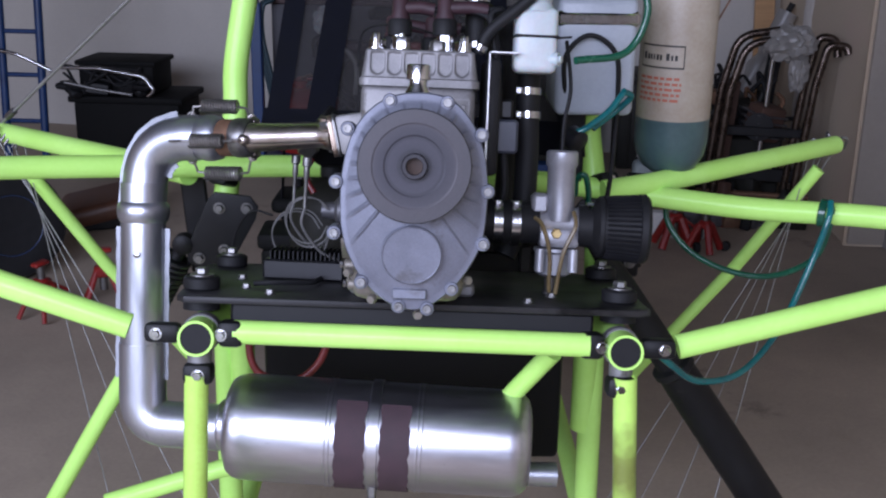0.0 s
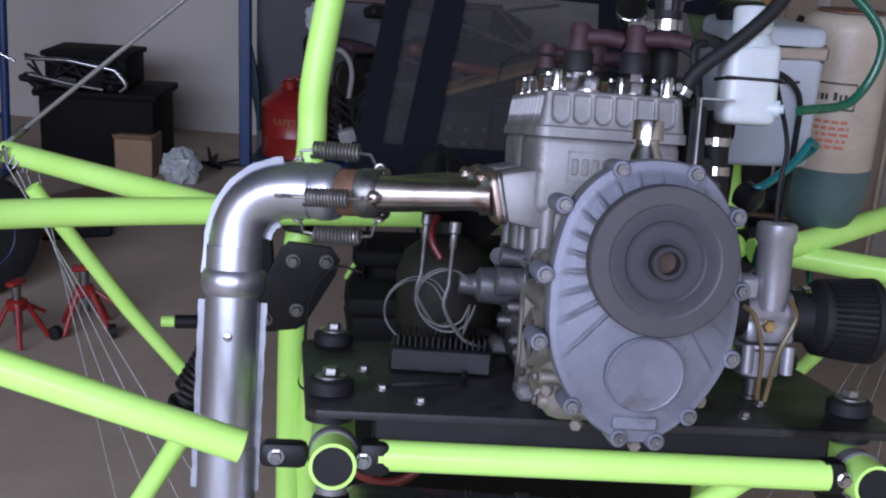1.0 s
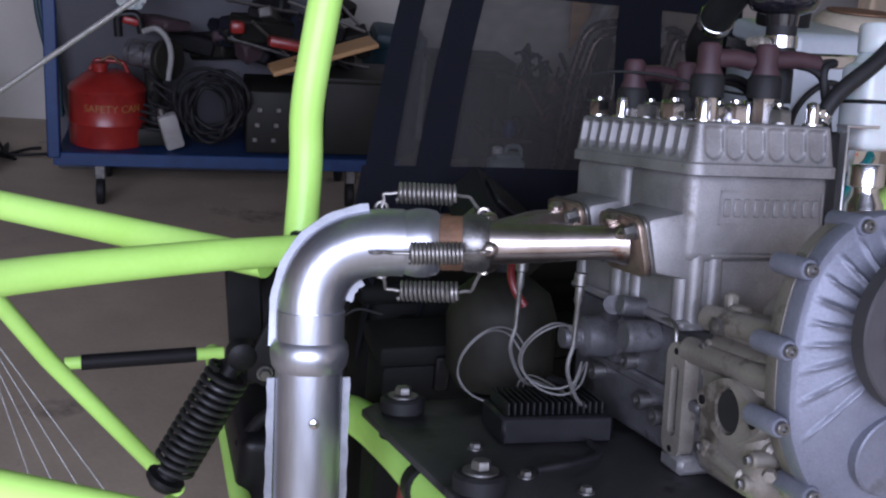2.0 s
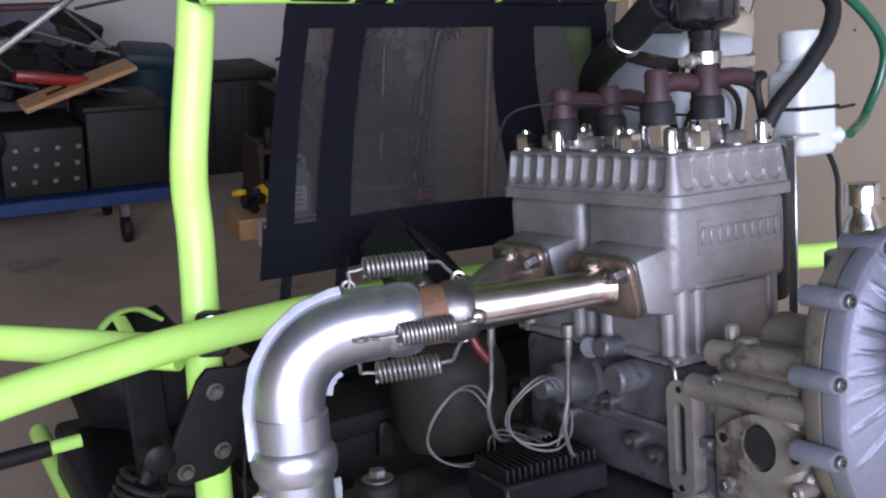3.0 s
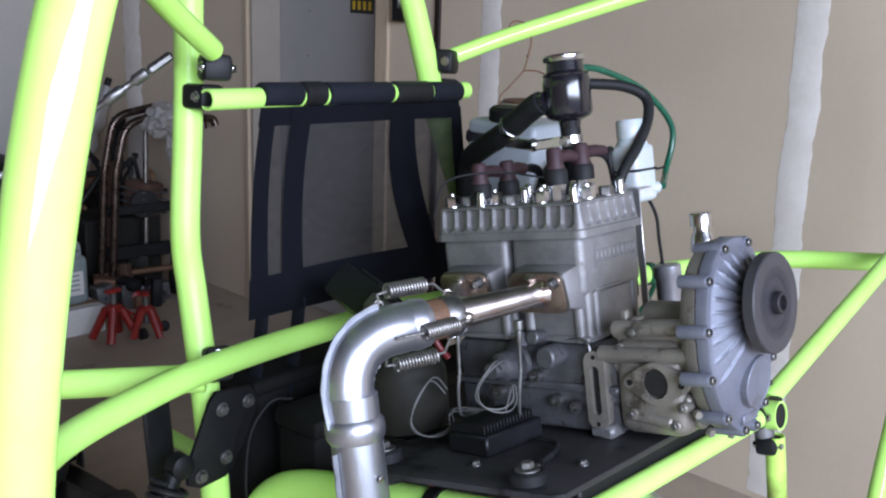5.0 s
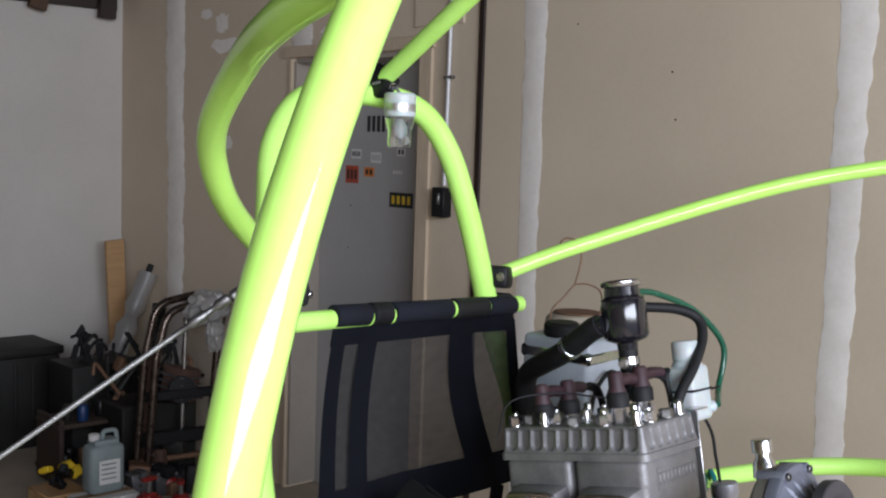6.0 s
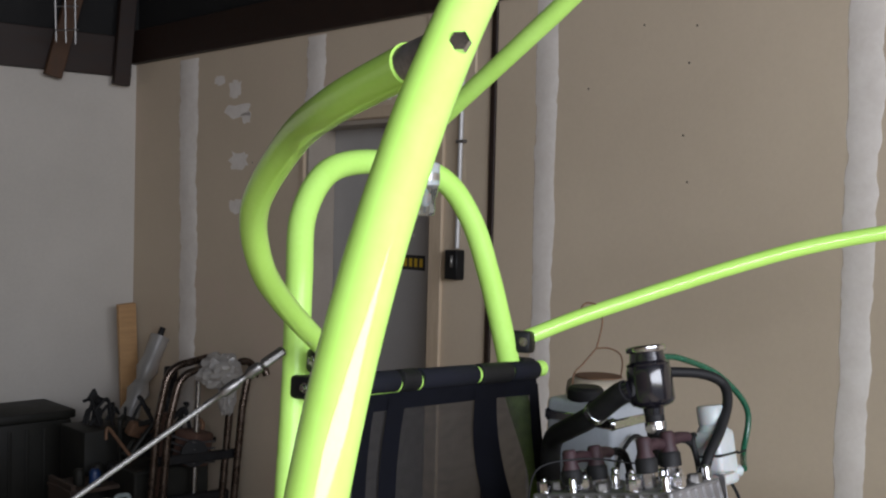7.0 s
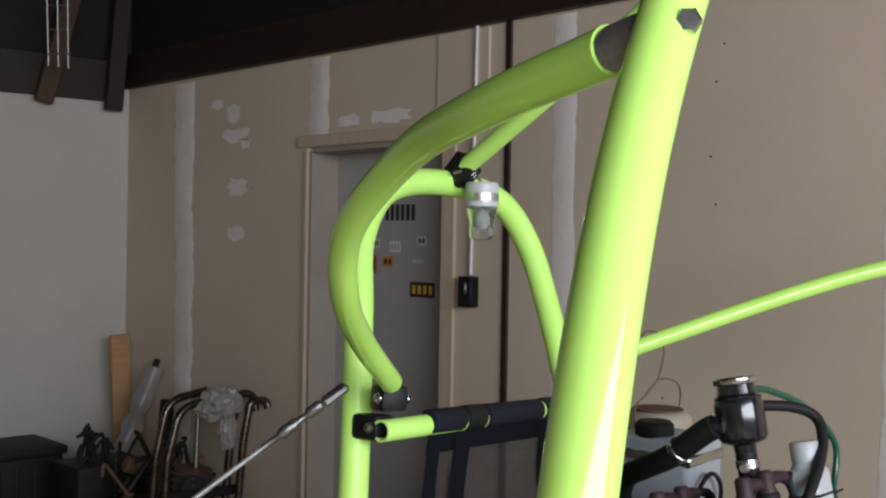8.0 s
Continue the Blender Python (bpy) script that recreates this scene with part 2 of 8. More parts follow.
for pos, c in ((0.735, 0.0), (0.80, 1.0), (0.84, 0.9), (0.885, 0.0)):
    e = band_.color_ramp.elements.new(pos)
    e.color = (c, c, c, 1)
band_.color_ramp.elements[0].color = band_.color_ramp.elements[-1].color = (0, 0, 0, 1)
st.links.new(wave.outputs[0], band_.inputs[0])
half_ = st.nodes.new("ShaderNodeMath")
half_.operation = "MULTIPLY"
half_.inputs[1].default_value = 0.75
st.links.new(band_.outputs[0], half_.inputs[0])
brown = st.nodes.new("ShaderNodeMix")
brown.data_type = "RGBA"
brown.inputs["B"].default_value = (0.10, 0.055, 0.02, 1)
shade = st.nodes["Principled BSDF"]
st.links.new(shade.inputs["Base Color"].links[0].from_socket, brown.inputs["A"])
st.links.new(half_.outputs[0], brown.inputs["Factor"])
st.links.new(brown.outputs["Result"], shade.inputs["Base Color"])

# propeller flange: rings of oxide round its axis
RINGS = mat("ringed_oxide_flange", (0.066, 0.063, 0.070), (0.046, 0.044, 0.049), rough=0.55, metal=0.3, scale=24, fine=300, bump=0.08)
rt = RINGS.node_tree
spot, cut = rt.nodes.new("ShaderNodeTexCoord"), rt.nodes.new("ShaderNodeVectorMath")
cut.operation = "SUBTRACT"
cut.inputs[1].default_value = (0.002, 0.0, 0.191)
flat_, size_ = rt.nodes.new("ShaderNodeVectorMath"), rt.nodes.new("ShaderNodeVectorMath")
flat_.operation, size_.operation = "MULTIPLY", "LENGTH"
flat_.inputs[1].default_value = (1, 0, 1)
span = rt.nodes.new("ShaderNodeMapRange")
span.inputs["From Max"].default_value = 0.07
tone = rt.nodes.new("ShaderNodeValToRGB")
tone.color_ramp.elements[0].color = (0.45, 0.42, 0.45, 1)
for pos, c in ((0.28, (0.40, 0.40, 0.45)), (0.31, (0.62, 0.62, 0.72)), (0.45, (0.70, 0.70, 0.80)), (0.48, (0.48, 0.48, 0.56)), (0.56, (0.58, 0.58, 0.66)), (0.68, (0.74, 0.73, 0.80)), (0.73, (1.0, 0.97, 0.98))):
    e = tone.color_ramp.elements.new(pos)
    e.color = (*c, 1)
both = rt.nodes.new("ShaderNodeMix")
both.data_type, both.blend_type = "RGBA", "MULTIPLY"
both.inputs["Factor"].default_value = 1.0
face = rt.nodes["Principled BSDF"]
rt.links.new(spot.outputs["Object"], cut.inputs[0])
rt.links.new(cut.outputs[0], flat_.inputs[0])
rt.links.new(flat_.outputs[0], size_.inputs[0])
rt.links.new(size_.outputs["Value"], span.inputs[0])
rt.links.new(span.outputs[0], tone.inputs[0])
rt.links.new(face.inputs["Base Color"].links[0].from_socket, both.inputs["A"])
rt.links.new(tone.outputs[0], both.inputs["B"])
rt.links.new(both.outputs["Result"], face.inputs["Base Color"])
SPRING = mat("worn_spring_steel", (0.30, 0.285, 0.27), (0.17, 0.16, 0.15), rough=0.42, metal=0.8, scale=60, fine=400, bump=0.04)


# ---- the garage ----
DRYWALL = mat("bare_drywall", (0.62, 0.525, 0.40), (0.555, 0.465, 0.352), rough=0.85, scale=1.2, fine=60, bump=0.02, vary=0.05, spots=(0.60, 0.485, 0.385), spot_scale=0.9, spot_at=0.56)
WHITEWALL = mat("grey_white_wall", (0.55, 0.52, 0.475), (0.47, 0.445, 0.405), rough=0.8, scale=1.5, fine=50, bump=0.02, vary=0.05)
MUD = mat("joint_compound", (0.84, 0.80, 0.75), (0.72, 0.67, 0.615), rough=0.8, scale=9, fine=60, bump=0.05, vary=0.05)
CONCRETE = mat("dusty_concrete", (0.47, 0.385, 0.295), (0.335, 0.275, 0.212), rough=0.7, scale=2.2, fine=70, bump=0.08, spots=(0.21, 0.175, 0.14), spot_scale=1.7, spot_at=0.6)
BEAM = mat("dark_stained_timber", (0.024, 0.010, 0.005), (0.012, 0.006, 0.004), rough=0.6, scale=5, fine=60, bump=0.15, stretch=(1, 6, 6))
RAFTER = mat("pale_rafter_timber", (0.085, 0.040, 0.018), (0.05, 0.024, 0.012), rough=0.7, scale=6, fine=70, bump=0.15, stretch=(6, 6, 1))
# near black: the roof space's shade is put into this colour
ROOFING = mat("near_black_roof_deck", (0.006, 0.006, 0.006), (0.004, 0.004, 0.004), rough=0.8, scale=4, fine=60, bump=0.1)
CASING = mat("raw_pine_casing", (0.58, 0.47, 0.34), (0.48, 0.38, 0.27), rough=0.6, scale=8, fine=80, bump=0.08, stretch=(6, 6, 1))
DOORGREY = mat("grey_painted_door", (0.42, 0.415, 0.41), (0.37, 0.365, 0.36), rough=0.5, scale=3, fine=70, bump=0.02)
PRIMER = mat("tan_painted_jamb", (0.36, 0.315, 0.265), (0.30, 0.262, 0.22), rough=0.6, scale=5, fine=70, bump=0.03)

U1, V1, U0, V0, TOP_B, TOP_A = 1.727, 5.44, -5.4, -3.6, 2.595, 2.51
FAR = ROOM @ Matrix.Translation((U1, V1, 0)) @ Matrix.Rotation(radians(-6), 4, "Z")     # the far wall is not quite square


def slab(name, lo, hi, material, label, m=ROOM, bevel=0.0, category=""):
    bm = B()
    c = [(a + b) / 2 for a, b in zip(lo, hi)]
    box(bm, c, [b - a for a, b in zip(lo, hi)], bevel)
    return solo(name, bm, material, m, label, category or name.split("_")[0], kind="structure", smooth=0)


def blocks(name, parts, material, label, m=ROOM, category=""):
    bm = B()
    for lo, hi in parts:
        box(bm, [(a + b) / 2 for a, b in zip(lo, hi)], [b - a for a, b in zip(lo, hi)])
    return solo(name, bm, material, m, label, category or name.split("_")[0], kind="structure", smooth=0)


slab("floor", (U0 - 0.3, V0 - 0.3, -0.15), (U1 + 0.3, V1 + 1.2, 0), CONCRETE, "dusty stained concrete garage floor")
# unseen ground outside, kept pale so it reflects daylight onto the pipes
bm = B()
box(bm, (0, 0, -0.12), (400, 400, 0.14))
solo("ground", bm, mat("pale_bounce_ground", (0.52, 0.51, 0.49), (0.42, 0.41, 0.395), rough=0.9, scale=0.6, fine=20, bump=0.1), ROOM, "unseen pale ground outside the garage, added to bounce daylight in", "ground", kind="structure", smooth=0)
slab("wall_north", (-8.0, 0, 0), (0.1, 0.14, TOP_A + 0.2), WHITEWALL, "grey-white painted far wall of the garage", FAR)
slab("wall_north_gable", (-8.0, 0.02, TOP_A + 0.2), (0.1, 0.14, 3.6), ROOFING, "gable above the far wall, near black for the roof space's shade", FAR)
D0, D1, DTOP = 2.708, 3.646, 2.155
blocks("wall_east", (((U1, V0, 0), (U1 + 0.17, D0, TOP_B + 0.17)), ((U1, D1, 0), (U1 + 0.17, V1 + 0.3, TOP_B + 0.17)), ((U1, D0, DTOP), (U1 + 0.17, D1, TOP_B + 0.17))), DRYWALL, "unpainted tan drywall with taped and mudded joints")
# brown of the unseen walls, chosen to deepen shade and warm the bounce
STUD = mat("bare_brown_wall", (0.30, 0.215, 0.145), (0.22, 0.155, 0.105), rough=0.8, scale=2, fine=60, bump=0.05)
slab("wall_east_upper", (U1 + 0.02, V0, TOP_B + 0.17), (U1 + 0.17, V1 + 0.3, 3.6), ROOFING, "wall above the plate, near black for the roof space's shade")
slab("wall_west", (U0 - 0.14, V0, 0), (U0, V1 + 1.2, 3.6), STUD, "unseen brown side wall, toned for deeper shade and warm bounce")
blocks("wall_south", (((U0, V0 - 0.14, 0), (-4.45, V0, 3.6)), ((0.65, V0 - 0.14, 0), (U1, V0, 3.6)), ((-4.45, V0 - 0.14, 3.35), (0.65, V0, 3.6))), STUD, "unseen brown wall round the open garage doorway, shaping its light")
slab("ceiling", (U0 - 0.3, V0 - 0.3, 3.6), (U1 + 0.4, V1 + 1.4, 3.7), ROOFING, "roof deck above open framing, near black for the roof space's shade")

# wall plates, rafters and bits in the roof space
slab("trim_east_plate", (U1 - 0.045, V0, TOP_B), (U1 - 0.002, V1 + 0.02, TOP_B + 0.20), BEAM, "dark stained timber plate along the wall's top", bevel=0.004, category="beam")
slab("trim_north_plate", (-7.5, -0.05, TOP_A), (-0.05, -0.002, TOP_A + 0.24), BEAM, "dark stained timber plate along the wall's top", FAR, 0.004, "beam")
for k, (u, lean, mt) in enumerate(((-0.42, 14, RAFTER), (-0.10, 4, BEAM), (-1.4, 10, BEAM), (-2.3, 12, RAFTER), (-3.4, 12, BEAM))):
    bm = box(B(), (0, 0, 0.42), (0.10, 0.05, 1.0), 0.004, pose(0, 0, 0, 0, lean, 0))
    turn(bm, Matrix.Translation((u, -0.10, TOP_A + 0.02)))
    solo("rafter", bm, mt, FAR, "rough timber brace rising from the wall plate", "rafter", "roof braces", smooth=0)
for k in range(6):
    bm = box(B(), (0, 0, 0), (0.045, 9.5, 0.14), 0.003)
    turn(bm, Matrix.Translation((U1 - 0.5 - 1.2 * k, 0.6, 3.35)))
    solo("joist", bm, BEAM, ROOM, "dark timber joist under the roof deck", "joist", "roof joists", smooth=0)
rack = thing("wire_rack", ROOM, (1.2, 5.0, TOP_B), "thin steel wire rack in the roof space", "rack")
for k in range(3):
    part("upright", sweep(B(), [(1.05 + 0.055 * k, 5.05, TOP_B + 0.02), (1.00 + 0.06 * k, 5.0, TOP_B + 0.75)], 0.006, 8), STEEL, rack)
for k in range(4):
    part("rung", sweep(B(), [(1.04, 5.04, TOP_B + 0.08 + 0.13 * k), (1.17, 5.04, TOP_B + 0.10 + 0.13 * k)], 0.004, 8), STEEL, rack)
# taped joints: uneven bands of joint compound, 3 mm proud
def mud(v, w, z0, z1, seed, u=U1 - 0.0016, wob=0.25):
    rnd = random.Random(seed)
    bm = B()
    n = 130
    left, right, a, b = [], [], 0.0, 0.0
    for k in range(n + 1):
        a += rnd.uniform(-1, 1) * 0.16
        b += rnd.uniform(-1, 1) * 0.16
        a, b = max(-1, min(1, a)), max(-1, min(1, b))
        z = z0 + (z1 - z0) * k / n
        left.append((v + w / 2 * (1 + wob * a + 0.05 * rnd.uniform(-1, 1) + 0.16 * noise.noise((z * 5, seed, 0)) + 0.14 * noise.noise((z * 19, seed, 0))), z))
        right.append((v - w / 2 * (1 + wob * b + 0.05 * rnd.uniform(-1, 1) + 0.16 * noise.noise((z * 5, seed, 9)) + 0.14 * noise.noise((z * 19, seed, 9))), z))
    pts = left + right[::-1]
    vs = [bm.verts.new((u, y, z)) for y, z in left]
    ws = [bm.verts.new((u, y, z)) for y, z in right]
    lv = [bm.verts.new((U1 - 0.0005, y + 0.004, z)) for y, z in left]
    lw = [bm.verts.new((U1 - 0.0005, y - 0.004, z)) for y, z in right]
    for k in range(n):
        bm.faces.new((vs[k], vs[k + 1], ws[k + 1], ws[k]))
        bm.faces.new((lv[k], lv[k + 1], vs[k + 1], vs[k]))
        bm.faces.new((ws[k], ws[k + 1], lw[k + 1], lw[k]))
    return solo("trim_joint_band", bm, MUD, ROOM, "whitish band of joint compound over a drywall seam", "joint compound", kind="structure", smooth=60)


mud(4.80, 0.18, 0.02, TOP_B - 0.02, 1, wob=0.35)
mud(3.575, 0.14, DTOP + 0.06, TOP_B - 0.01, 2)
mud(2.055, 0.095, 0.02, TOP_B - 0.01, 3, wob=0.3)
mud(0.775, 0.10, 0.02, TOP_B - 0.01, 4, wob=0.3)
mud(-0.5, 0.11, 0.02, TOP_B - 0.01, 5, wob=0.5)


def dab(v, z, w, h, seed):
    rnd = random.Random(seed)
    bm = B()
    n = 18
    ring = []
    for k in range(n):
        a = 2 * math.pi * k / n
        r = 1 + rnd.uniform(-0.25, 0.25)
        ring.append(bm.verts.new((U1 - 0.0022, v + w / 2 * r * math.copysign(abs(math.cos(a)) ** 0.6, math.cos(a)), z + h / 2 * r * math.copysign(abs(math.sin(a)) ** 0.6, math.sin(a)))))
    bm.faces.new(ring)
    solo("trim_filler_dab", bm, MUD, ROOM, "dab of filler over drywall screws", "joint compound", kind="structure", smooth=0)


for k, (v, z, w, h) in enumerate(((4.27, 2.25, 0.24, 0.07), (4.19, 2.21, 0.10, 0.06), (4.26, 1.985, 0.17, 0.09), (4.255, 1.735, 0.15, 0.08), (4.46, 2.43, 0.10, 0.05), (4.30, 2.37, 0.12, 0.09), (3.35, 2.27, 0.16, 0.05), (3.05, 2.27, 0.25, 0.06))):
    dab(v, z, w, h, 20 + k)
rnd = random.Random(5)
for k in range(15):
    v, z = rnd.choice((1.86, 1.40, 1.05, 0.42, 3.2, 4.1, 1.62)) + rnd.uniform(-0.03, 0.03), rnd.uniform(0.6, 2.45)
    bm = lathe(B(), [(0.0042, 0), (0.0035, 0.0012)], (U1 - 0.0003, v, z), (U1 - 1, v, z), 8)
    solo("drywall_screw", bm, RUBBER, ROOM, "dark drywall screw head in the wall", "screw", "drywall screws", smooth=0)

# door, casing and stickers
door = thing("door_1", ROOM, (U1 + 0.15, (D0 + D1) / 2, 0), "closed grey door covered in small stickers", "door", kind="structure")
part("leaf", box(B(), (U1 + 0.19, (D0 + D1) / 2, DTOP / 2), (0.04, D1 - D0 - 0.004, DTOP - 0.006), 0.002), DOORGREY, door, smooth=0)
for y in (D0 + 0.012, D1 - 0.012):
    part("jamb", box(B(), (U1 + 0.085, y, DTOP / 2), (0.166, 0.022, DTOP - 0.03), 0.002), PRIMER, door, smooth=0)
part("head_jamb", box(B(), (U1 + 0.085, (D0 + D1) / 2, DTOP - 0.012), (0.166, D1 - D0 - 0.05, 0.022), 0.002), PRIMER, door, smooth=0)
part("head_casing", box(B(), (U1 - 0.009, (D0 + D1) / 2 - 0.01, DTOP + 0.03), (0.018, D1 - D0 + 0.16, 0.055), 0.003), CASING, door, smooth=0)
part("side_casing", box(B(), (U1 - 0.008, D0 - 0.040, DTOP / 2), (0.016, 0.078, DTOP), 0.003), CASING, door, smooth=0)
part("side_casing", box(B(), (U1 - 0.006, D1 + 0.014, DTOP / 2), (0.012, 0.026, DTOP), 0.003), CASING, door, smooth=0)
DU = U1 + 0.1695
PAPER = mat("white_sticker", (0.75, 0.74, 0.72), (0.6, 0.6, 0.58), rough=0.5, scale=80, fine=300, bump=0.0)
INK = mat("black_print", (0.012, 0.012, 0.012), rough=0.5, bump=0.0)
YELLOW = mat("yellow_print", (0.80, 0.55, 0.02), (0.7, 0.46, 0.02), rough=0.5, bump=0.0)
REDP = mat("red_print", (0.45, 0.07, 0.03), (0.35, 0.05, 0.03), rough=0.5, bump=0.0)
ORANGE = mat("orange_print", (0.75, 0.24, 0.03), (0.6, 0.18, 0.03), rough=0.5, bump=0.0)


def sticker(v, z, w, h, ground, ink, bars, label):
    st = part("sticker", box(B(), (DU, v, z), (0.0008, w, h)), ground, door, label, smooth=0)
    for k in range(bars):
        part("print_bar", box(B(), (DU - 0.0008, v + w * (0.5 - (k + 0.75) / (bars + 0.5)), z), (0.0008, w / bars * 0.5, h * 0.55)), ink, st, smooth=0)


sticker(3.012, 1.492, 0.165, 0.07, INK, YELLOW, 4, "black and yellow sticker with plain bars")
sticker(3.26, 1.87, 0.002, 0.002, DOORGREY, INK, 1, "black cut-out mark")
for k in range(6):
    part("print_bar", box(B(), (DU, 3.26 - k * 0.036, 1.845), (0.0008, 0.024, 0.075)), INK, door, "black cut-out bar", smooth=0)
sticker(3.35, 1.70, 0.075, 0.045, PAPER, INK, 4, "small white sticker with dark bars")
sticker(3.20, 1.685, 0.075, 0.05, PAPER, DOORGREY, 3, "small white sticker with grey bars")
sticker(3.38, 1.60, 0.10, 0.085, REDP, INK, 3, "dark red sticker")
sticker(3.25, 1.615, 0.075, 0.045, ORANGE, INK, 2, "orange oval sticker")
sticker(3.02, 1.715, 0.06, 0.04, PAPER, INK, 2, "small white sticker")
sticker(3.04, 1.62, 0.08, 0.03, DOORGREY, PAPER, 4, "faint sticker")

# conduit with its switch box, and the dark pipe beside it
conduit = thing("conduit", ROOM, (U1, 2.52, 1.4), "steel conduit with a dark switch box on the wall", "conduit")
part("pipe", sweep(B(), [(U1 - 0.015, 2.505, 3.2), (U1 - 0.015, 2.528, 1.58)], 0.010, 12), mat("galvanised_conduit", (0.62, 0.62, 0.62), (0.50, 0.50, 0.50), rough=0.45, metal=0.3, scale=30, fine=200, bump=0.03), conduit)
part("switch_box", box(B(), (U1 - 0.026, 2.53, 1.51), (0.05, 0.075, 0.125), 0.004), BLACK, conduit)
part("lever", box(B(), (U1 - 0.058, 2.515, 1.525), (0.014, 0.012, 0.05), 0.003), STEEL, conduit)
part("strap", box(B(), (U1 - 0.013, 2.52, 2.03), (0.024, 0.05, 0.014), 0.003), STEEL, conduit)
bm = box(B(), (U1 - 0.004, 2.345, TOP_B / 2), (0.012, 0.032, TOP_B), 0.003)
solo("trim_dark_strip", bm, BEAM, ROOM, "dark brown strip up the wall beside the door", "trim", kind="structure", smooth=0)
bm = box(B(), (U1 - 0.004, 2.60, 2.42), (0.012, 0.30, 0.34), 0.002)
solo("trim_wall_panel", bm, DRYWALL, ROOM, "patch of drywall over the door's corner", "wall panel", kind="structure", smooth=0)


# ---- the parachute trike: bolted tube frame ----
TILT_M = Matrix.Translation((0, 0, 0.942)) @ pose(0, 0, 0, 0, 1.5, 0) @ pose(0, 0, 0, -11.5, 0, 0)   # the engine bay leans forward


def bay(x, y, z):
    return TILT_M @ Vector((x, y, z))


def mirror(ps):
    return [(-x, y, z) for x, y, z in ps]


trike = thing("trike_frame", base=(0, 0.5, 0.0), label="neon green tubular powered-parachute trike frame on the concrete floor", category="trike")


def tube(name, ps, r=0.022, material=None, bend=0.0, smooth_line=False, closed=False, wall=0.0, label=""):
    line = spline(ps, 8, closed) if smooth_line else (rounded(ps, bend) if bend else ps)
    return part(name, sweep(B(), line, r, 22, closed, wall=wall), material or NEON, trike, label)


def saddle(at, along, reach, parent=None, r=0.026, size=(0.03, 0.05, 0.05)):
    """A black nylon clamp block at a joint with two bolts; along: the tube's way, reach: towards the other tube."""
    at, along, reach = Vector(at), Vector(along).normalized(), Vector(reach).normalized()
    reach = (reach - along * reach.dot(along)).normalized()
    third = along.cross(reach)
    m = Matrix((along, reach, third)).transposed().to_4x4()
    ob = part("clamp", box(B(), at, size, 0.008, m, 2), BLACK, parent or trike, "black nylon tube clamp")
    for k in (-1, 1):
        bm = B()
        bolt(bm, at + third * k * size[2] / 2 + reach * size[1] * 0.25, third * k, 0.0065, 0.006)
        part("bolt", bm, CHROME, ob)
    return ob


# propeller ring
half = [(-0.55, -0.066, 2.30), (-0.690, -0.060, 2.125), (-0.823, -0.075, 1.957), (-0.943, -0.092, 1.776), (-1.04, -0.118, 1.577), (-1.089, -0.127, 1.344), (-1.095, -0.13, 1.14)]
low = [(-1.06, -0.13, 0.88), (-0.95, -0.13, 0.62), (-0.76, -0.14, 0.40), (-0.50, -0.13, 0.25), (-0.2, -0.13, 0.17)]
left_ring = [(-0.2, -0.06, 2.45)] + half + low
right_ring = [(-x, y + 0.16 * min(1, -x), z - 0.04) for x, y, z in left_ring]
ring = tube("propeller_ring", left_ring + right_ring[::-1], 0.0205, NEON_GLOSS, smooth_line=True, closed=True)
bm = B()
bolt(bm, (-0.903, -0.102, 1.850), (-0.85, -0.45, 0.1), 0.0085, 0.007, False)
part("bolt", bm, CHROME, ring, "bright hex bolt through the ring")
# roll arch: posts and crown
post = [(-0.372, 0.60, 0.16), (-0.373, 0.628, 0.53), (-0.371, 0.662, 0.90), (-0.352, 0.724, 1.11), (-0.349, 0.744, 1.21), (-0.325, 0.765, 1.36), (-0.312, 0.775, 1.46), (-0.296, 0.79, 1.61), (-0.258, 0.825, 1.722), (-0.165, 0.855, 1.803)]
crown = [(x * 0.98 - 0.01, y, z - 0.012) for x, y, z in mirror(post) if z < 1.3] + [(0.268, 0.758, 1.36), (0.242, 0.770, 1.47), (0.213, 0.790, 1.60), (0.176, 0.812, 1.716), (0.112, 0.838, 1.796)]
tube("roll_arch", post + [(-0.01, 0.866, 1.822)] + crown[::-1], 0.0235, smooth_line=True)
# arms from the posts to the ring, passing behind the engine
arm = [(-1.08, -0.10, 1.185), (-0.97, 0.165, 1.122), (-0.78, 0.427, 1.074), (-0.55, 0.556, 1.051), (-0.365, 0.612, 1.040)]
arm_r = [(0.365, 0.645, 0.996), (0.6, 0.555, 0.988), (0.80, 0.485, 0.994), (1.0, 0.33, 1.012), (1.09, 0.05, 1.04)]
tube("side_arm", arm + [(-0.176, 0.615, 1.042), (0.0, 0.612, 1.040), (0.18, 0.635, 1.018)] + arm_r, 0.0205, smooth_line=True)
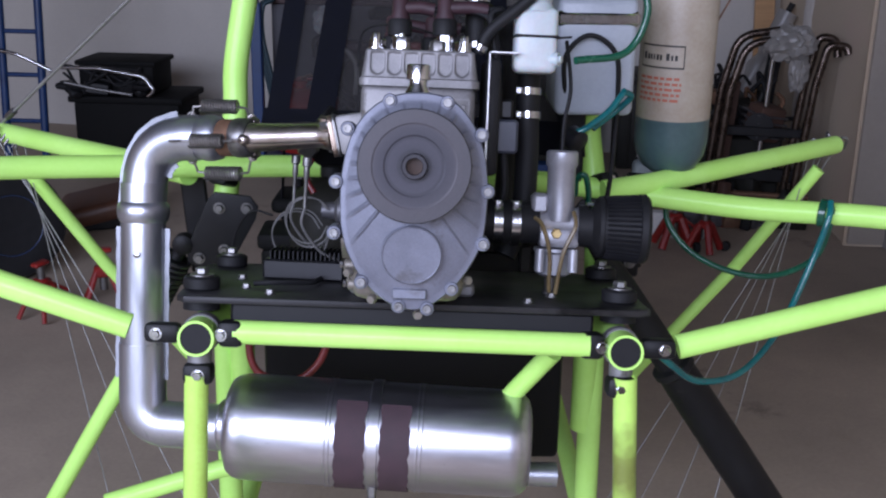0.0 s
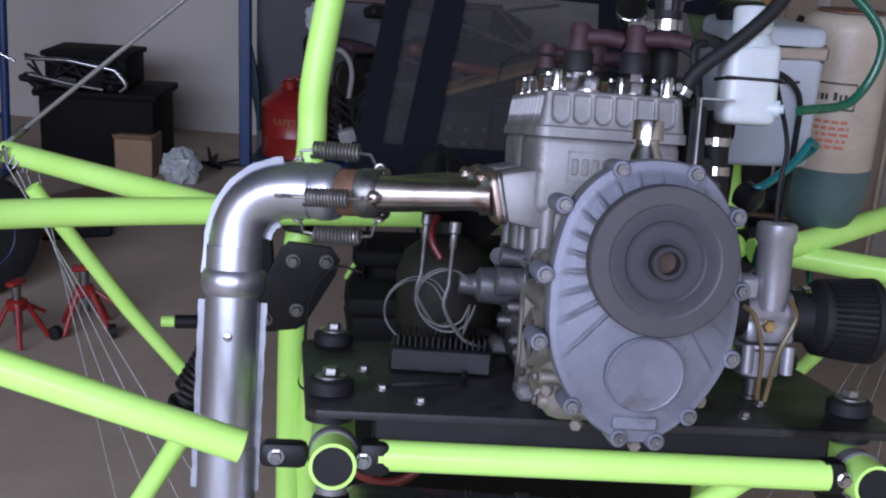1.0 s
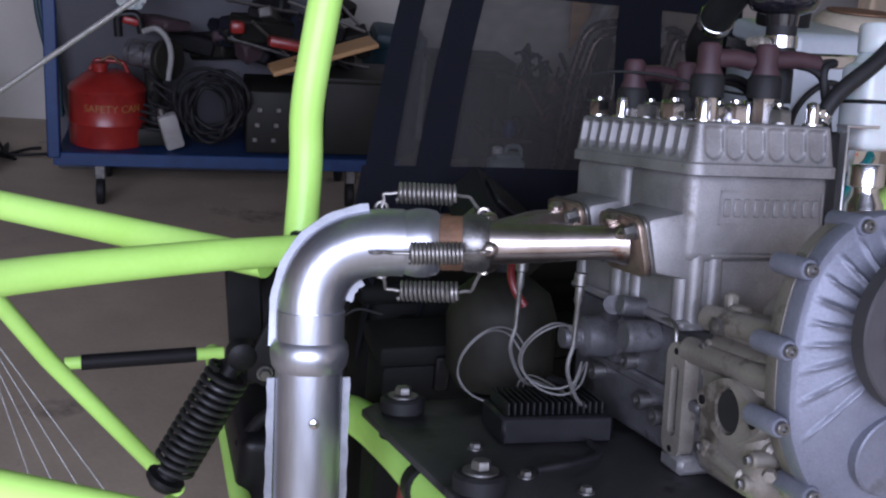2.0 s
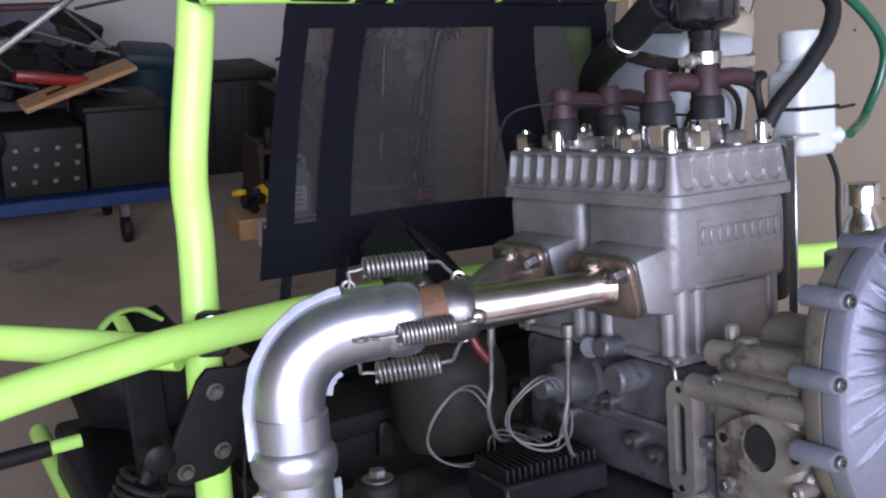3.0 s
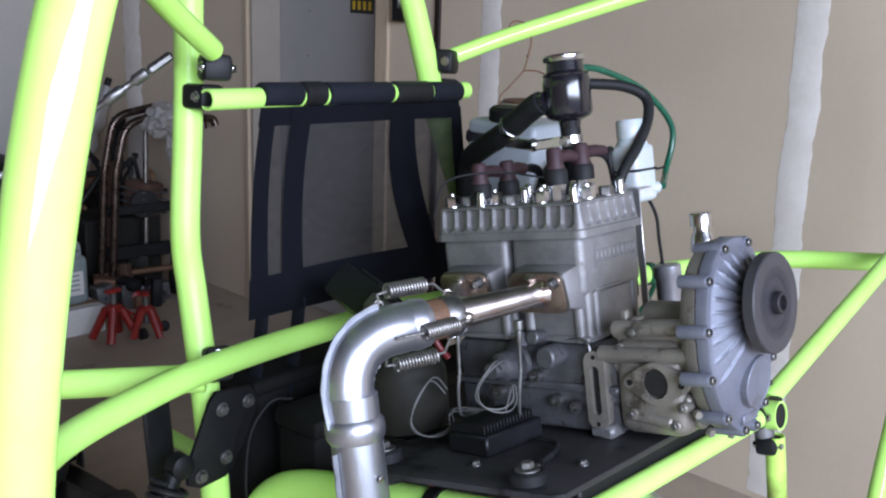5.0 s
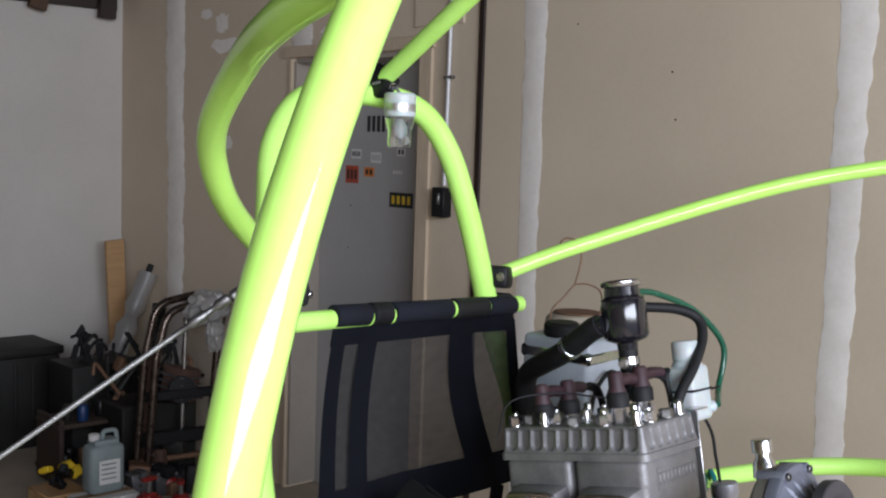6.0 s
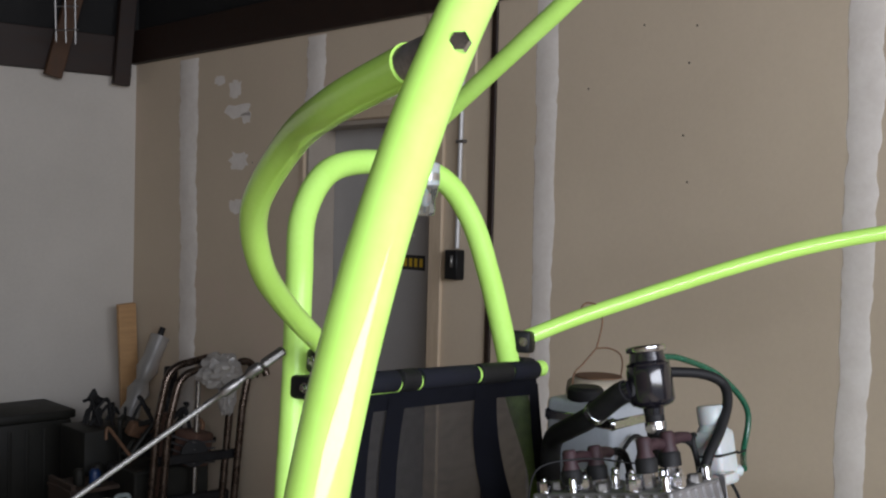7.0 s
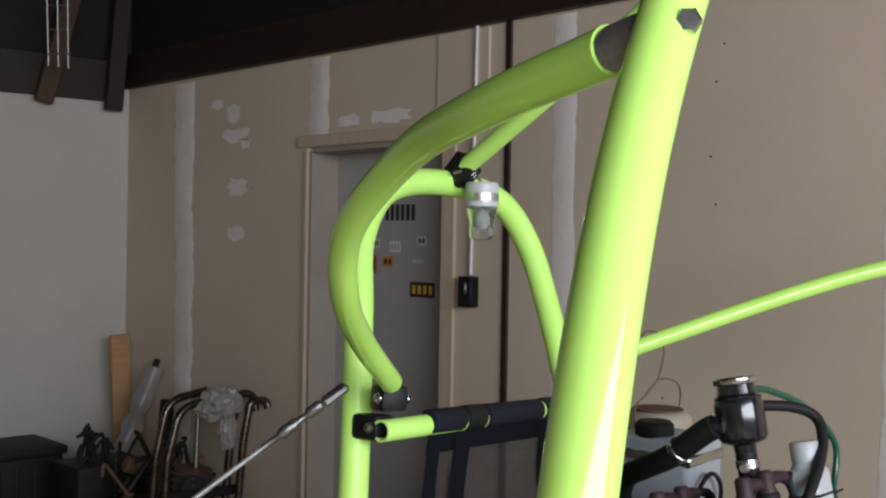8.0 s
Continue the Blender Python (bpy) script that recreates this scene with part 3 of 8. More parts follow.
# rear arms from the tube ends to the ring
tube("rear_arm", [(-0.385, 0.03, 0.955), (-1.00, -0.01, 1.195), (-1.09, -0.11, 1.23)], 0.0175, bend=0.08)
tube("rear_arm", [(0.375, 0.062, 0.918), (1.03, 0.069, 1.09), (1.12, 0.03, 1.11)], 0.0175, bend=0.08)
tube("outrigger", [(-0.42, 0.605, 1.027), (-0.95, 1.09, 1.0)], 0.0215)
tube("outrigger", [(0.35, 0.60, 1.005), (0.44, 0.618, 1.015), (0.945, 1.035, 1.006)], 0.0205)
for s in (-1, 1):
    k = 0.02 if s > 0 else 0.0
    tube("outrigger_brace", [(s * 0.87 + k, 0.97, 0.965), (s * 0.716 + k, 1.02, 0.71), (s * 0.50 + k, 1.08, 0.40)], 0.0145)
    tube("ring_strut", [(s * 0.293, 0.008, 0.895), (s * 0.30, -0.018, 0.70), (s * 0.31, -0.08, 0.24)], 0.0165, SCORCHED if s > 0 else NEON_WORN, wall=0.003)
    # rail that carries the engine plate, curving down to the post
    r = [bay(s * 0.290, 0.000, 0), bay(s * 0.295, 0.36, 0.0), (s * 0.312, 0.49, 0.852), (s * 0.325, 0.56, 0.820), (s * 0.335, 0.605, 0.755), (s * 0.340, 0.625, 0.66), (s * 0.342, 0.63, 0.50)]
    rail = tube("engine_rail", [r[0], r[0].lerp(r[1], 0.5)] + r[1:], 0.0245, smooth_line=True, wall=0.0035)
    part("rail_band", lathe(B(), [(0.0255, 0), (0.0275, 0.002), (0.0275, 0.022), (0.0255, 0.024)], bay(s * 0.2955, 0.235, 0), bay(s * 0.2957, 0.3, 0), 24), BLACK, rail, "black clamp band round the rail")
    part("cable_tie", lathe(B(), [(0.0226, 0), (0.0262, 0.001), (0.0262, 0.004), (0.0226, 0.005)], (s * 0.3345, 0.602, 0.762), (s * 0.3375, 0.616, 0.70), 22), RUBBER, rail)
    # black disc set in the open end, standing for the shade inside
    bm = B()
    lathe(bm, [(0.0205, 0), (0.0205, 0.01)], bay(s * 0.290, 0.0015, 0), bay(s * 0.290, 0.06, 0), 24)
    part("end_shade", bm, RUBBER, rail, "black disc for the shade inside the tube's open end")
    # cast tee on the rail's end with brackets for cross bar, arm and strut
    bm = B()
    lathe(bm, [(0.0255, 0), (0.0272, 0.002), (0.0272, 0.018), (0.0255, 0.020)], bay(s * 0.2905, 0.040, 0), bay(s * 0.2905, 0.060, 0), 24)
    cyl(bm, bay(s * 0.2905, 0.032, -0.02), bay(s * 0.2905, 0.032, -0.045), 0.0165, n=18)
    tee = part("tee_joint", bm, CAST, trike, "cast aluminium tee on the rail's end")
    for k, (c, size) in enumerate((((s * 0.247, 0.028, 0.004), (0.034, 0.032, 0.036)), ((s * 0.342, 0.040, 0.0), (0.05, 0.026, 0.028)), ((s * 0.290, 0.026, -0.052), (0.04, 0.036, 0.03)))):
        bm = box(B(), (0, 0, 0), size, 0.008, None, 2)
        turn(bm, TILT_M @ Matrix.Translation(c))
        part("bracket", bm, BLACK, tee, "black nylon bracket")
        for q in (-1, 1):
            bm = bolt(B(), Vector(c) + Vector(((0.35 - 0.2 * k) * size[0] * s, q * size[1] / 2, 0)), (0, q, 0), 0.0065, 0.006)
            part("bracket_bolt", turn(bm, TILT_M), CHROME, tee)
    # black gusset plate on the post, with its four bolts
    bm = prism(B(), [(s * x, z) for x, z in ((-0.393, 0.972), (-0.380, 0.985), (-0.314, 0.978), (-0.299, 0.957), (-0.305, 0.932), (-0.352, 0.848), (-0.366, 0.838), (-0.415, 0.834), (-0.438, 0.846), (-0.438, 0.874))], -0.004, 0.004, 0.0015)
    turn(bm, Matrix.Translation((0, 0.634, 0)) @ pose(0, 0, 0, 90, 0, 0) @ Matrix.Diagonal((1, 1, -1, 1)))
    gusset = part("gusset_plate", bm, BLACK, trike, "black steel gusset plate with four bolts")
    for x, z in ((-0.372, 0.955), (-0.320, 0.955), (-0.366, 0.872), (-0.415, 0.855)):
        part("bolt", bolt(B(), (s * x, 0.629, z), (0, -1, 0), 0.0085, 0.007), STEEL, gusset)
    bm = box(B(), (s * 0.432, 0.715, 0.905), (0.050, 0.010, 0.215), 0.004, pose(0, 0, 0, 0, s * 4, 0))
    part("rear_plate", bm, BLACK, trike, "black steel plate behind the post")
    saddle((s * 0.362, 0.652, 1.022 - 0.012 * (s + 1)), (s, 0.45, 0), (0, 0.4, 1), size=(0.04, 0.056, 0.05))
    if s < 0:
        tube("lower_strut", [(s * 0.535, 0.61, 0.675), (s * 0.65, 0.60, 0.48), (s * 0.86, 0.60, 0.12)], 0.0165)
    tube("floor_rail", [(s * 0.36, 1.9, 0.30), (s * 0.37, 0.60, 0.24), (s * 0.33, 0.05, 0.26)], 0.022, bend=0.1)
    if s > 0:
        tube("inner_strut", [bay(s * 0.21, 0.14, -0.03), bay(s * 0.13, 0.25, -0.16), bay(s * 0.09, 0.3, -0.24)], 0.015)
tube("floor_rail", [(-0.52, 0.28, 0.53), (-0.33, 0.32, 0.575), (-0.1, 0.34, 0.60)], 0.0155)
tube("cross_bar", [bay(-0.243, 0.028, 0.006), bay(0.243, 0.022, 0.005)], 0.0165)
tube("top_brace", [(0.008, 0.838, 1.845), (-0.055, 0.45, 2.055), (-0.035, -0.05, 2.415)], 0.0165)
saddle((0.010, 0.838, 1.845), (1, 0, 0), (0, -0.6, 0.6), size=(0.04, 0.05, 0.05))
tube("ring_brace", [(0.283, 0.760, 1.464), (0.449, 0.661, 1.530), (0.78, 0.377, 1.667), (0.99, 0.05, 1.747)], 0.0165, NEON_GLOSS, smooth_line=True, wall=0.003)
brace_l = tube("ring_brace", [(-0.899, -0.046, 1.840), (-0.849, 0.095, 1.82), (-0.767, 0.253, 1.795), (-0.694, 0.405, 1.725), (-0.603, 0.503, 1.647), (-0.481, 0.594, 1.58), (-0.341, 0.675, 1.507)], 0.0172, NEON_GLOSS, smooth_line=True, wall=0.003)
bm = lathe(B(), [(0.0150, 0), (0.0150, 0.046)], (-0.893, -0.084, 1.853), (-0.899, -0.036, 1.838), 24)
part("sleeve", bm, SPRING, brace_l, "bare steel sleeve at the ring")
saddle((-0.318, 0.70, 1.478), (0.1, 0.05, 1), (-0.3, -0.7, 0), size=(0.040, 0.052, 0.044))
saddle((0.276, 0.755, 1.462), (0.1, 0.05, 1), (0.3, -0.7, 0), size=(0.046, 0.058, 0.052))
bar = tube("seat_bar", [(-0.335, 0.70, 1.43), (0.322, 0.73, 1.405)], 0.0168, wall=0.003)
saddle((-0.315, 0.735, 1.43), (0.1, 0.05, 1), (0, -0.7, 0), size=(0.04, 0.055, 0.046))
saddle((0.285, 0.76, 1.408), (0.1, 0.05, 1), (0, -0.7, 0), size=(0.04, 0.055, 0.046))

COILMAT = mat("dark_coil_steel", (0.024, 0.024, 0.026), (0.012, 0.012, 0.013), rough=0.4, metal=0.2, scale=40, fine=300, bump=0.05)
# coil-over dampers beside the posts, and the black swing arms
for s in (-1,):
    damper = thing("coil_over_damper", base=(s * 0.53, 0.6, 0.55), label="black coil-over damper bolted to the gusset plate", category="damper", group="dampers")
    a, b = Vector((s * 0.446, 0.645, 0.880)), Vector((s * 0.550, 0.64, 0.69))
    d = (b - a).normalized()
    bm = lathe(B(), [(0.012, 0), (0.020, 0.005), (0.020, 0.028), (0.012, 0.033)], a + Vector((0, 0.012, 0)), a - Vector((0, 1, 0)), 18)
    part("eyelet", bm, BLACK, damper)
    part("body", lathe(B(), [(0.014, 0), (0.014, 0.02), (0.026, 0.022), (0.026, 0.03), (0.017, 0.032), (0.017, 0.19), (0.028, 0.192), (0.028, 0.20), (0.018, 0.21)], a + d * 0.015, b, 18), BLACK, damper)
    coil = []
    x = d.orthogonal().normalized()
    y = d.cross(x)
    for k in range(14 * 16 + 1):
        ang = 2 * math.pi * k / 16
        coil.append(a + d * (0.030 + 0.160 * k / (14 * 16)) + (x * math.cos(ang) + y * math.sin(ang)) * 0.0285)
    part("spring", sweep(B(), coil, 0.0042, 8), COILMAT, damper, "thick dark steel coil spring")
arm_ob = thing("swing_arm", base=(0.92, 0.54, 0.0), label="thick black steel suspension leg with a bolted collar", category="suspension arm")
part("leg", sweep(B(), [(0.500, 0.55, 0.667), (0.539, 0.55, 0.610), (0.622, 0.55, 0.490), (0.935, 0.54, 0.035)], [0.037, 0.039, 0.040, 0.040], 24), BLACK, arm_ob)
part("upper_tube", sweep(B(), [(0.352, 0.56, 0.885), (0.385, 0.555, 0.836), (0.44, 0.55, 0.755), (0.515, 0.55, 0.645)], [0.022, 0.027, 0.029, 0.030], 20), RUBBER, arm_ob, "black rubber-covered upper tube")
part("collar", lathe(B(), [(0.036, 0), (0.0415, 0.003), (0.0415, 0.016), (0.038, 0.020)], (0.492, 0.55, 0.679), (0.539, 0.55, 0.610), 24), RUBBER, arm_ob)
part("foot", box(B(), (0.94, 0.54, 0.018), (0.12, 0.10, 0.036), 0.012, None, 2), BLACK, arm_ob)

# stay cables from the arch to the outrigger tips, and the thin lines below them
ROPE = mat("steel_wire_rope", (0.42, 0.42, 0.41), (0.28, 0.28, 0.27), rough=0.4, metal=0.7, scale=200, fine=900, bump=0.3)
for s in (-1, 1):
    if s < 0:
        stay = thing("stay_cable", base=(s * 0.38, 0.75, 1.48), label="steel stay cable with a turnbuckle at the arch", category="cable", group="stay cables")
        a, b = Vector((s * 0.372, 0.752, 1.488)), Vector((s * 0.945, 1.085, 1.02))
        d = (b - a).normalized()
        part("rope", sweep(B(), [a + d * 0.12, b], 0.0042, 10), ROPE, stay)
        part("turnbuckle", lathe(B(), [(0.005, 0.03), (0.009, 0.034), (0.009, 0.055), (0.005, 0.06), (0.0055, 0.075), (0.009, 0.08), (0.009, 0.105), (0.005, 0.11), (0.0052, 0.14)], a, b, 14), STEEL, stay)
        part("shackle", box(B(), a + d * 0.008, (0.022, 0.014, 0.045), 0.004, d.to_track_quat("Z", "Y").to_matrix().to_4x4()), STEEL, stay)
        part("ferrule", lathe(B(), [(0.008, 0), (0.008, 0.03)], b - d * 0.06, b, 12), STEEL, stay)
    tip = Vector((s * (0.93 if s > 0 else 0.92), 1.03, 1.0 if s > 0 else 0.985))
    lug = thing("tip_lug", base=tuple(tip), label="steel shackles lashed at the outrigger's tip", category="shackle", group="tip lugs")
    rs = random.Random(7 + s)
    for k in range(5):
        c = tip + Vector((s * (-0.05 + 0.022 * k), -0.02 + 0.010 * k, 0.020 + rs.uniform(-0.012, 0.008)))
        bm = sweep(B(), rounded([(-0.007, 0, -0.016), (-0.007, 0, 0.014), (0.007, 0, 0.014), (0.007, 0, -0.016)], 0.006), 0.0028, 8)
        turn(bm, Matrix.Translation(c) @ pose(0, 0, 0, rs.uniform(-50, 50), rs.uniform(-60, 60), rs.uniform(0, 180)))
        part("shackle", bm, STEEL, lug)
        if k == 4:
            continue
        e = Vector((s * (0.62 - 0.07 * k), 0.62 + 0.05 * k, 0.30 - 0.03 * k))
        part("thin_line", sweep(B(), [c + Vector((0, 0, -0.02)), c.lerp(e, 0.5) + Vector((0, 0, -0.01)), e], 0.0012, 6), ROPE, lug)


# ---- engine plate on rubber mounts ----
plate = thing("engine_plate", TILT_M, (0, 0.2, 0.04), "oily black steel engine plate on four rubber mounts", "mounting plate")
part("plate", prism(B(), [(-0.322, 0.03), (-0.31, 0.015), (0.31, 0.02), (0.328, 0.035), (0.335, 0.35), (0.31, 0.395), (-0.32, 0.385), (-0.342, 0.36)], 0.046, 0.055, 0.0015), OILY, plate)
part("channel", box(B(), (0, 0.05, 0.027), (0.50, 0.03, 0.038), 0.004), BLACK, plate, "black channel under the plate's edge")
for x, y in ((-0.298, 0.08), (0.294, 0.09), (-0.30, 0.338), (0.31, 0.34)):
    bm = B()
    lathe(bm, [(0.022, 0), (0.0255, 0.003), (0.0255, 0.016), (0.022, 0.019)], (x, y, 0.0555), (x, y, 1), 24)
    mount = part("rubber_mount", bm, RUBBER, plate)
    bm = lathe(B(), [(0.0255, 0), (0.0255, 0.012), (0.020, 0.018)], (x, y, 0.028), (x, y, 1), 24)
    part("lower_rubber", bm, RUBBER, mount)
    bm = lathe(B(), [(0.0265, 0), (0.0265, 0.002)], (x, y, 0.0437), (x, y, 1), 24)
    part("cup_washer", bm, STEEL, mount)
    bm = B()
    lathe(bm, [(0.017, 0), (0.017, 0.002)], (x, y, 0.0747), (x, y, 1), 20)
    bolt(bm, (x, y, 0.0765), (0, 0, 1), 0.0095, 0.008, False)
    part("mount_bolt", bm, STEEL, mount, "dull bolt and washer")
for x, y in ((-0.24, 0.11), (-0.26, 0.2), (0.16, 0.06), (0.2, 0.12), (-0.2, 0.06)):
    part("bolt", bolt(B(), (x, y, 0.0552), (0, 0, 1), 0.006, 0.005), STEEL, plate)
part("cable_lug", sweep(B(), spline([(-0.23, 0.108, 0.062), (-0.19, 0.115, 0.064), (-0.15, 0.14, 0.062), (-0.14, 0.18, 0.062)]), 0.004, 8), RUBBER, plate)

# ---- engine ----
engine = thing("engine", TILT_M, (0, 0.15, 0.055), "grey cast aluminium twin-cylinder two-stroke engine with a gearbox", "engine")

# crankcase: two halves, feet and side ports
bm = B()
box(bm, (-0.003, 0.225, 0.125), (0.144, 0.30, 0.135), 0.014, None, 2)
crank = part("crankcase", bm, GRIMY, engine, "grimy cast crankcase")
part("split_flange", box(B(), (-0.003, 0.225, 0.126), (0.160, 0.306, 0.012), 0.003), GRIMY, crank)
for y in (0.10, 0.345):
    for x in (-0.072, 0.066):
        part("foot", box(B(), (x, y, 0.066), (0.04, 0.04, 0.02), 0.005), CAST, crank)
case = part("gear_case", box(B(), (-0.01, 0.02, 0.135), (0.15, 0.11, 0.14), 0.02, None, 3), CAST_DULL, engine, "oil-stained cast housing behind the gearbox")
for a, b, r in (((-0.052, 0.075, 0.207), (-0.052, -0.045, 0.207), 0.021), ((-0.058, 0.08, 0.168), (-0.058, -0.05, 0.170), 0.021), ((-0.045, 0.07, 0.086), (-0.045, -0.045, 0.090), 0.017), ((0.06, 0.06, 0.18), (0.06, -0.05, 0.18), 0.028), ((-0.068, 0.060, 0.118), (-0.068, -0.04, 0.118), 0.010), ((0.0, 0.06, 0.215), (0.0, -0.05, 0.215), 0.03)):
    part("cast_boss", cyl(B(), a, b, r, n=20, bevel=0.004), CAST_DULL, case)
for x, y, z, r in ((-0.07, 0.062, 0.19, 0.008), (-0.066, -0.022, 0.19, 0.009), (-0.078, 0.045, 0.098, 0.009), (-0.078, -0.035, 0.112, 0.0075), (-0.074, -0.02, 0.085, 0.008)):
    bm = lathe(B(), [(r, 0), (r, 0.020), (r * 0.7, 0.022)], (x + 0.008, y, z), (x - 1, y, z), 14)
    part("bolt_boss", bm, CAST_DULL, case)
    part("screw", bolt(B(), (x - 0.014, y, z), (-1, 0, 0), r * 0.62, 0.004, False), STEEL, case)
part("web", box(B(), (-0.06, 0.062, 0.225), (0.012, 0.012, 0.035), 0.003), CAST_DULL, case)
part("stud_block", box(B(), (-0.066, 0.038, 0.222), (0.018, 0.018, 0.024), 0.003), CAST_DULL, case)
# near black for inserts: the shade inside the bores is put into colour
BORE_SHADE = mat("bore_shade_black", (0.012, 0.011, 0.011), (0.007, 0.007, 0.007), rough=0.8, scale=40, fine=300, bump=0.1)
# oval port with an open bore, its depth shaded by a near-black plug
bm = B()
n = 40
outer = [(0.027 * math.cos(a) + 0.024 * abs(math.cos(a)) ** 3 * math.copysign(1, math.cos(a)), 0.030 * math.sin(a) * (1 - 0.25 * math.cos(a) ** 4)) for a in [2 * math.pi * k / n for k in range(n)]]
inner = [(0.0195 * math.cos(2 * math.pi * k / n), 0.0215 * math.sin(2 * math.pi * k / n)) for k in range(n)]
rows = [[bm.verts.new((-0.076, 0.001 + u, 0.1455 + v)) for u, v in outer], [bm.verts.new((-0.096, 0.001 + u, 0.1455 + v)) for u, v in outer],
        [bm.verts.new((-0.096, 0.001 + u, 0.1455 + v)) for u, v in inner], [bm.verts.new((-0.062, 0.001 + u * 0.9, 0.1455 + v * 0.9)) for u, v in inner]]
for p, q in zip(rows, rows[1:]):
    for k in range(n):
        bm.faces.new((p[k], p[(k + 1) % n], q[(k + 1) % n], q[k]))
bm.faces.new(rows[-1])
port = part("oval_port", bm, CAST_DULL, case)
part("bore", lathe(B(), [(0.0186, 0), (0.0186, 0.0195)], (-0.074, 0.001, 0.1455), (-0.2, 0.001, 0.1455), 24), BORE_SHADE, port, "near-black plug standing for the shade in the bore")
# black discs stand in for the shaded stud holes
for dy in (-0.0405, 0.0405):
    part("stud_hole_disc", lathe(B(), [(0.0045, 0), (0.0045, 0.002)], (-0.0955, 0.001 + dy, 0.1455), (-0.2, 0.001 + dy, 0.1455), 12), BLACK, port)
for a, b, r in (((-0.078, 0.072, 0.217), (-0.078, -0.058, 0.224), 0.0125), ((-0.080, 0.098, 0.180), (-0.080, -0.055, 0.184), 0.0130), ((-0.080, 0.058, 0.098), (-0.080, -0.014, 0.087), 0.0110)):
    part("cast_rib", cyl(B(), a, b, r, r * 0.92, 20, 0.003), CAST_DULL, case, "round cast rib along the housing")
part("rib_nut", lathe(B(), [(0.009, 0), (0.009, 0.010), (0.006, 0.012)], (-0.084, 0.036, 0.216), (-0.2, 0.036, 0.216), 6), STEEL, case)
# obround flange with a slot, its depth shaded by a near-black inset
bm = B()
n = 32


def obround(w, h):
    out = []
    for k in range(n):
        a = 2 * math.pi * k / n
        out.append((w * math.cos(a), w * math.sin(a) + math.copysign(h, math.sin(a))))
    return out


o, i = obround(0.0175, 0.041), obround(0.0072, 0.029)
rows = [[bm.verts.new((-0.066, 0.104 + u, 0.127 + v)) for u, v in o], [bm.verts.new((-0.090, 0.104 + u, 0.127 + v)) for u, v in o],
        [bm.verts.new((-0.090, 0.104 + u, 0.127 + v)) for u, v in i], [bm.verts.new((-0.071, 0.104 + u, 0.127 + v)) for u, v in i]]
for p, q in zip(rows, rows[1:]):
    for k in range(n):
        bm.faces.new((p[k], p[(k + 1) % n], q[(k + 1) % n], q[k]))
bm.faces.new(rows[-1])
slotted = part("slotted_flange", bm, CAST_DULL, crank)
part("slot_shade", box(B(), (-0.078, 0.104, 0.127), (0.012, 0.0138, 0.068), 0.002), BORE_SHADE, slotted, "near-black inset standing for the shade in the slot")
# black discs again for the shade in the stud holes
for v in (-0.0495, 0.0495):
    part("stud_hole_disc", lathe(B(), [(0.0035, 0), (0.0035, 0.002)], (-0.0885, 0.104, 0.127 + v), (-0.2, 0.104, 0.127 + v), 12), BLACK, slotted)
# water pump, drain boss and small fittings on the side
bm = B()
lathe(bm, [(0.030, 0), (0.030, 0.012), (0.024, 0.016), (0.022, 0.05), (0.014, 0.055), (0.012, 0.075)], (-0.072, 0.250, 0.160), (-0.2, 0.250, 0.160), 24)
cyl(bm, (-0.090, 0.250, 0.182), (-0.105, 0.215, 0.202), 0.011, n=14)
cyl(bm, (-0.072, 0.175, 0.176), (-0.112, 0.175, 0.176), 0.017, n=18, bevel=0.003)
cyl(bm, (-0.072, 0.200, 0.200), (-0.105, 0.200, 0.205), 0.011, n=14, bevel=0.002)
pump = part("water_pump", bm, GRIMY, crank)
for c in ((-0.073, 0.18, 0.105), (-0.073, 0.215, 0.14), (-0.073, 0.29, 0.11), (-0.073, 0.145, 0.098)):
    part("plug", lathe(B(), [(0.0095, 0), (0.0095, 0.016), (0.0055, 0.016), (0.0055, 0.01)], c, (c[0] - 1, c[1], c[2]), 14), STEEL, crank)
part("breather_tube", sweep(B(), rounded([(-0.076, 0.190, 0.196), (-0.084, 0.125, 0.202), (-0.087, 0.112, 0.196), (-0.088, 0.108, 0.176)], 0.01), 0.0022, 8), STEEL, crank)

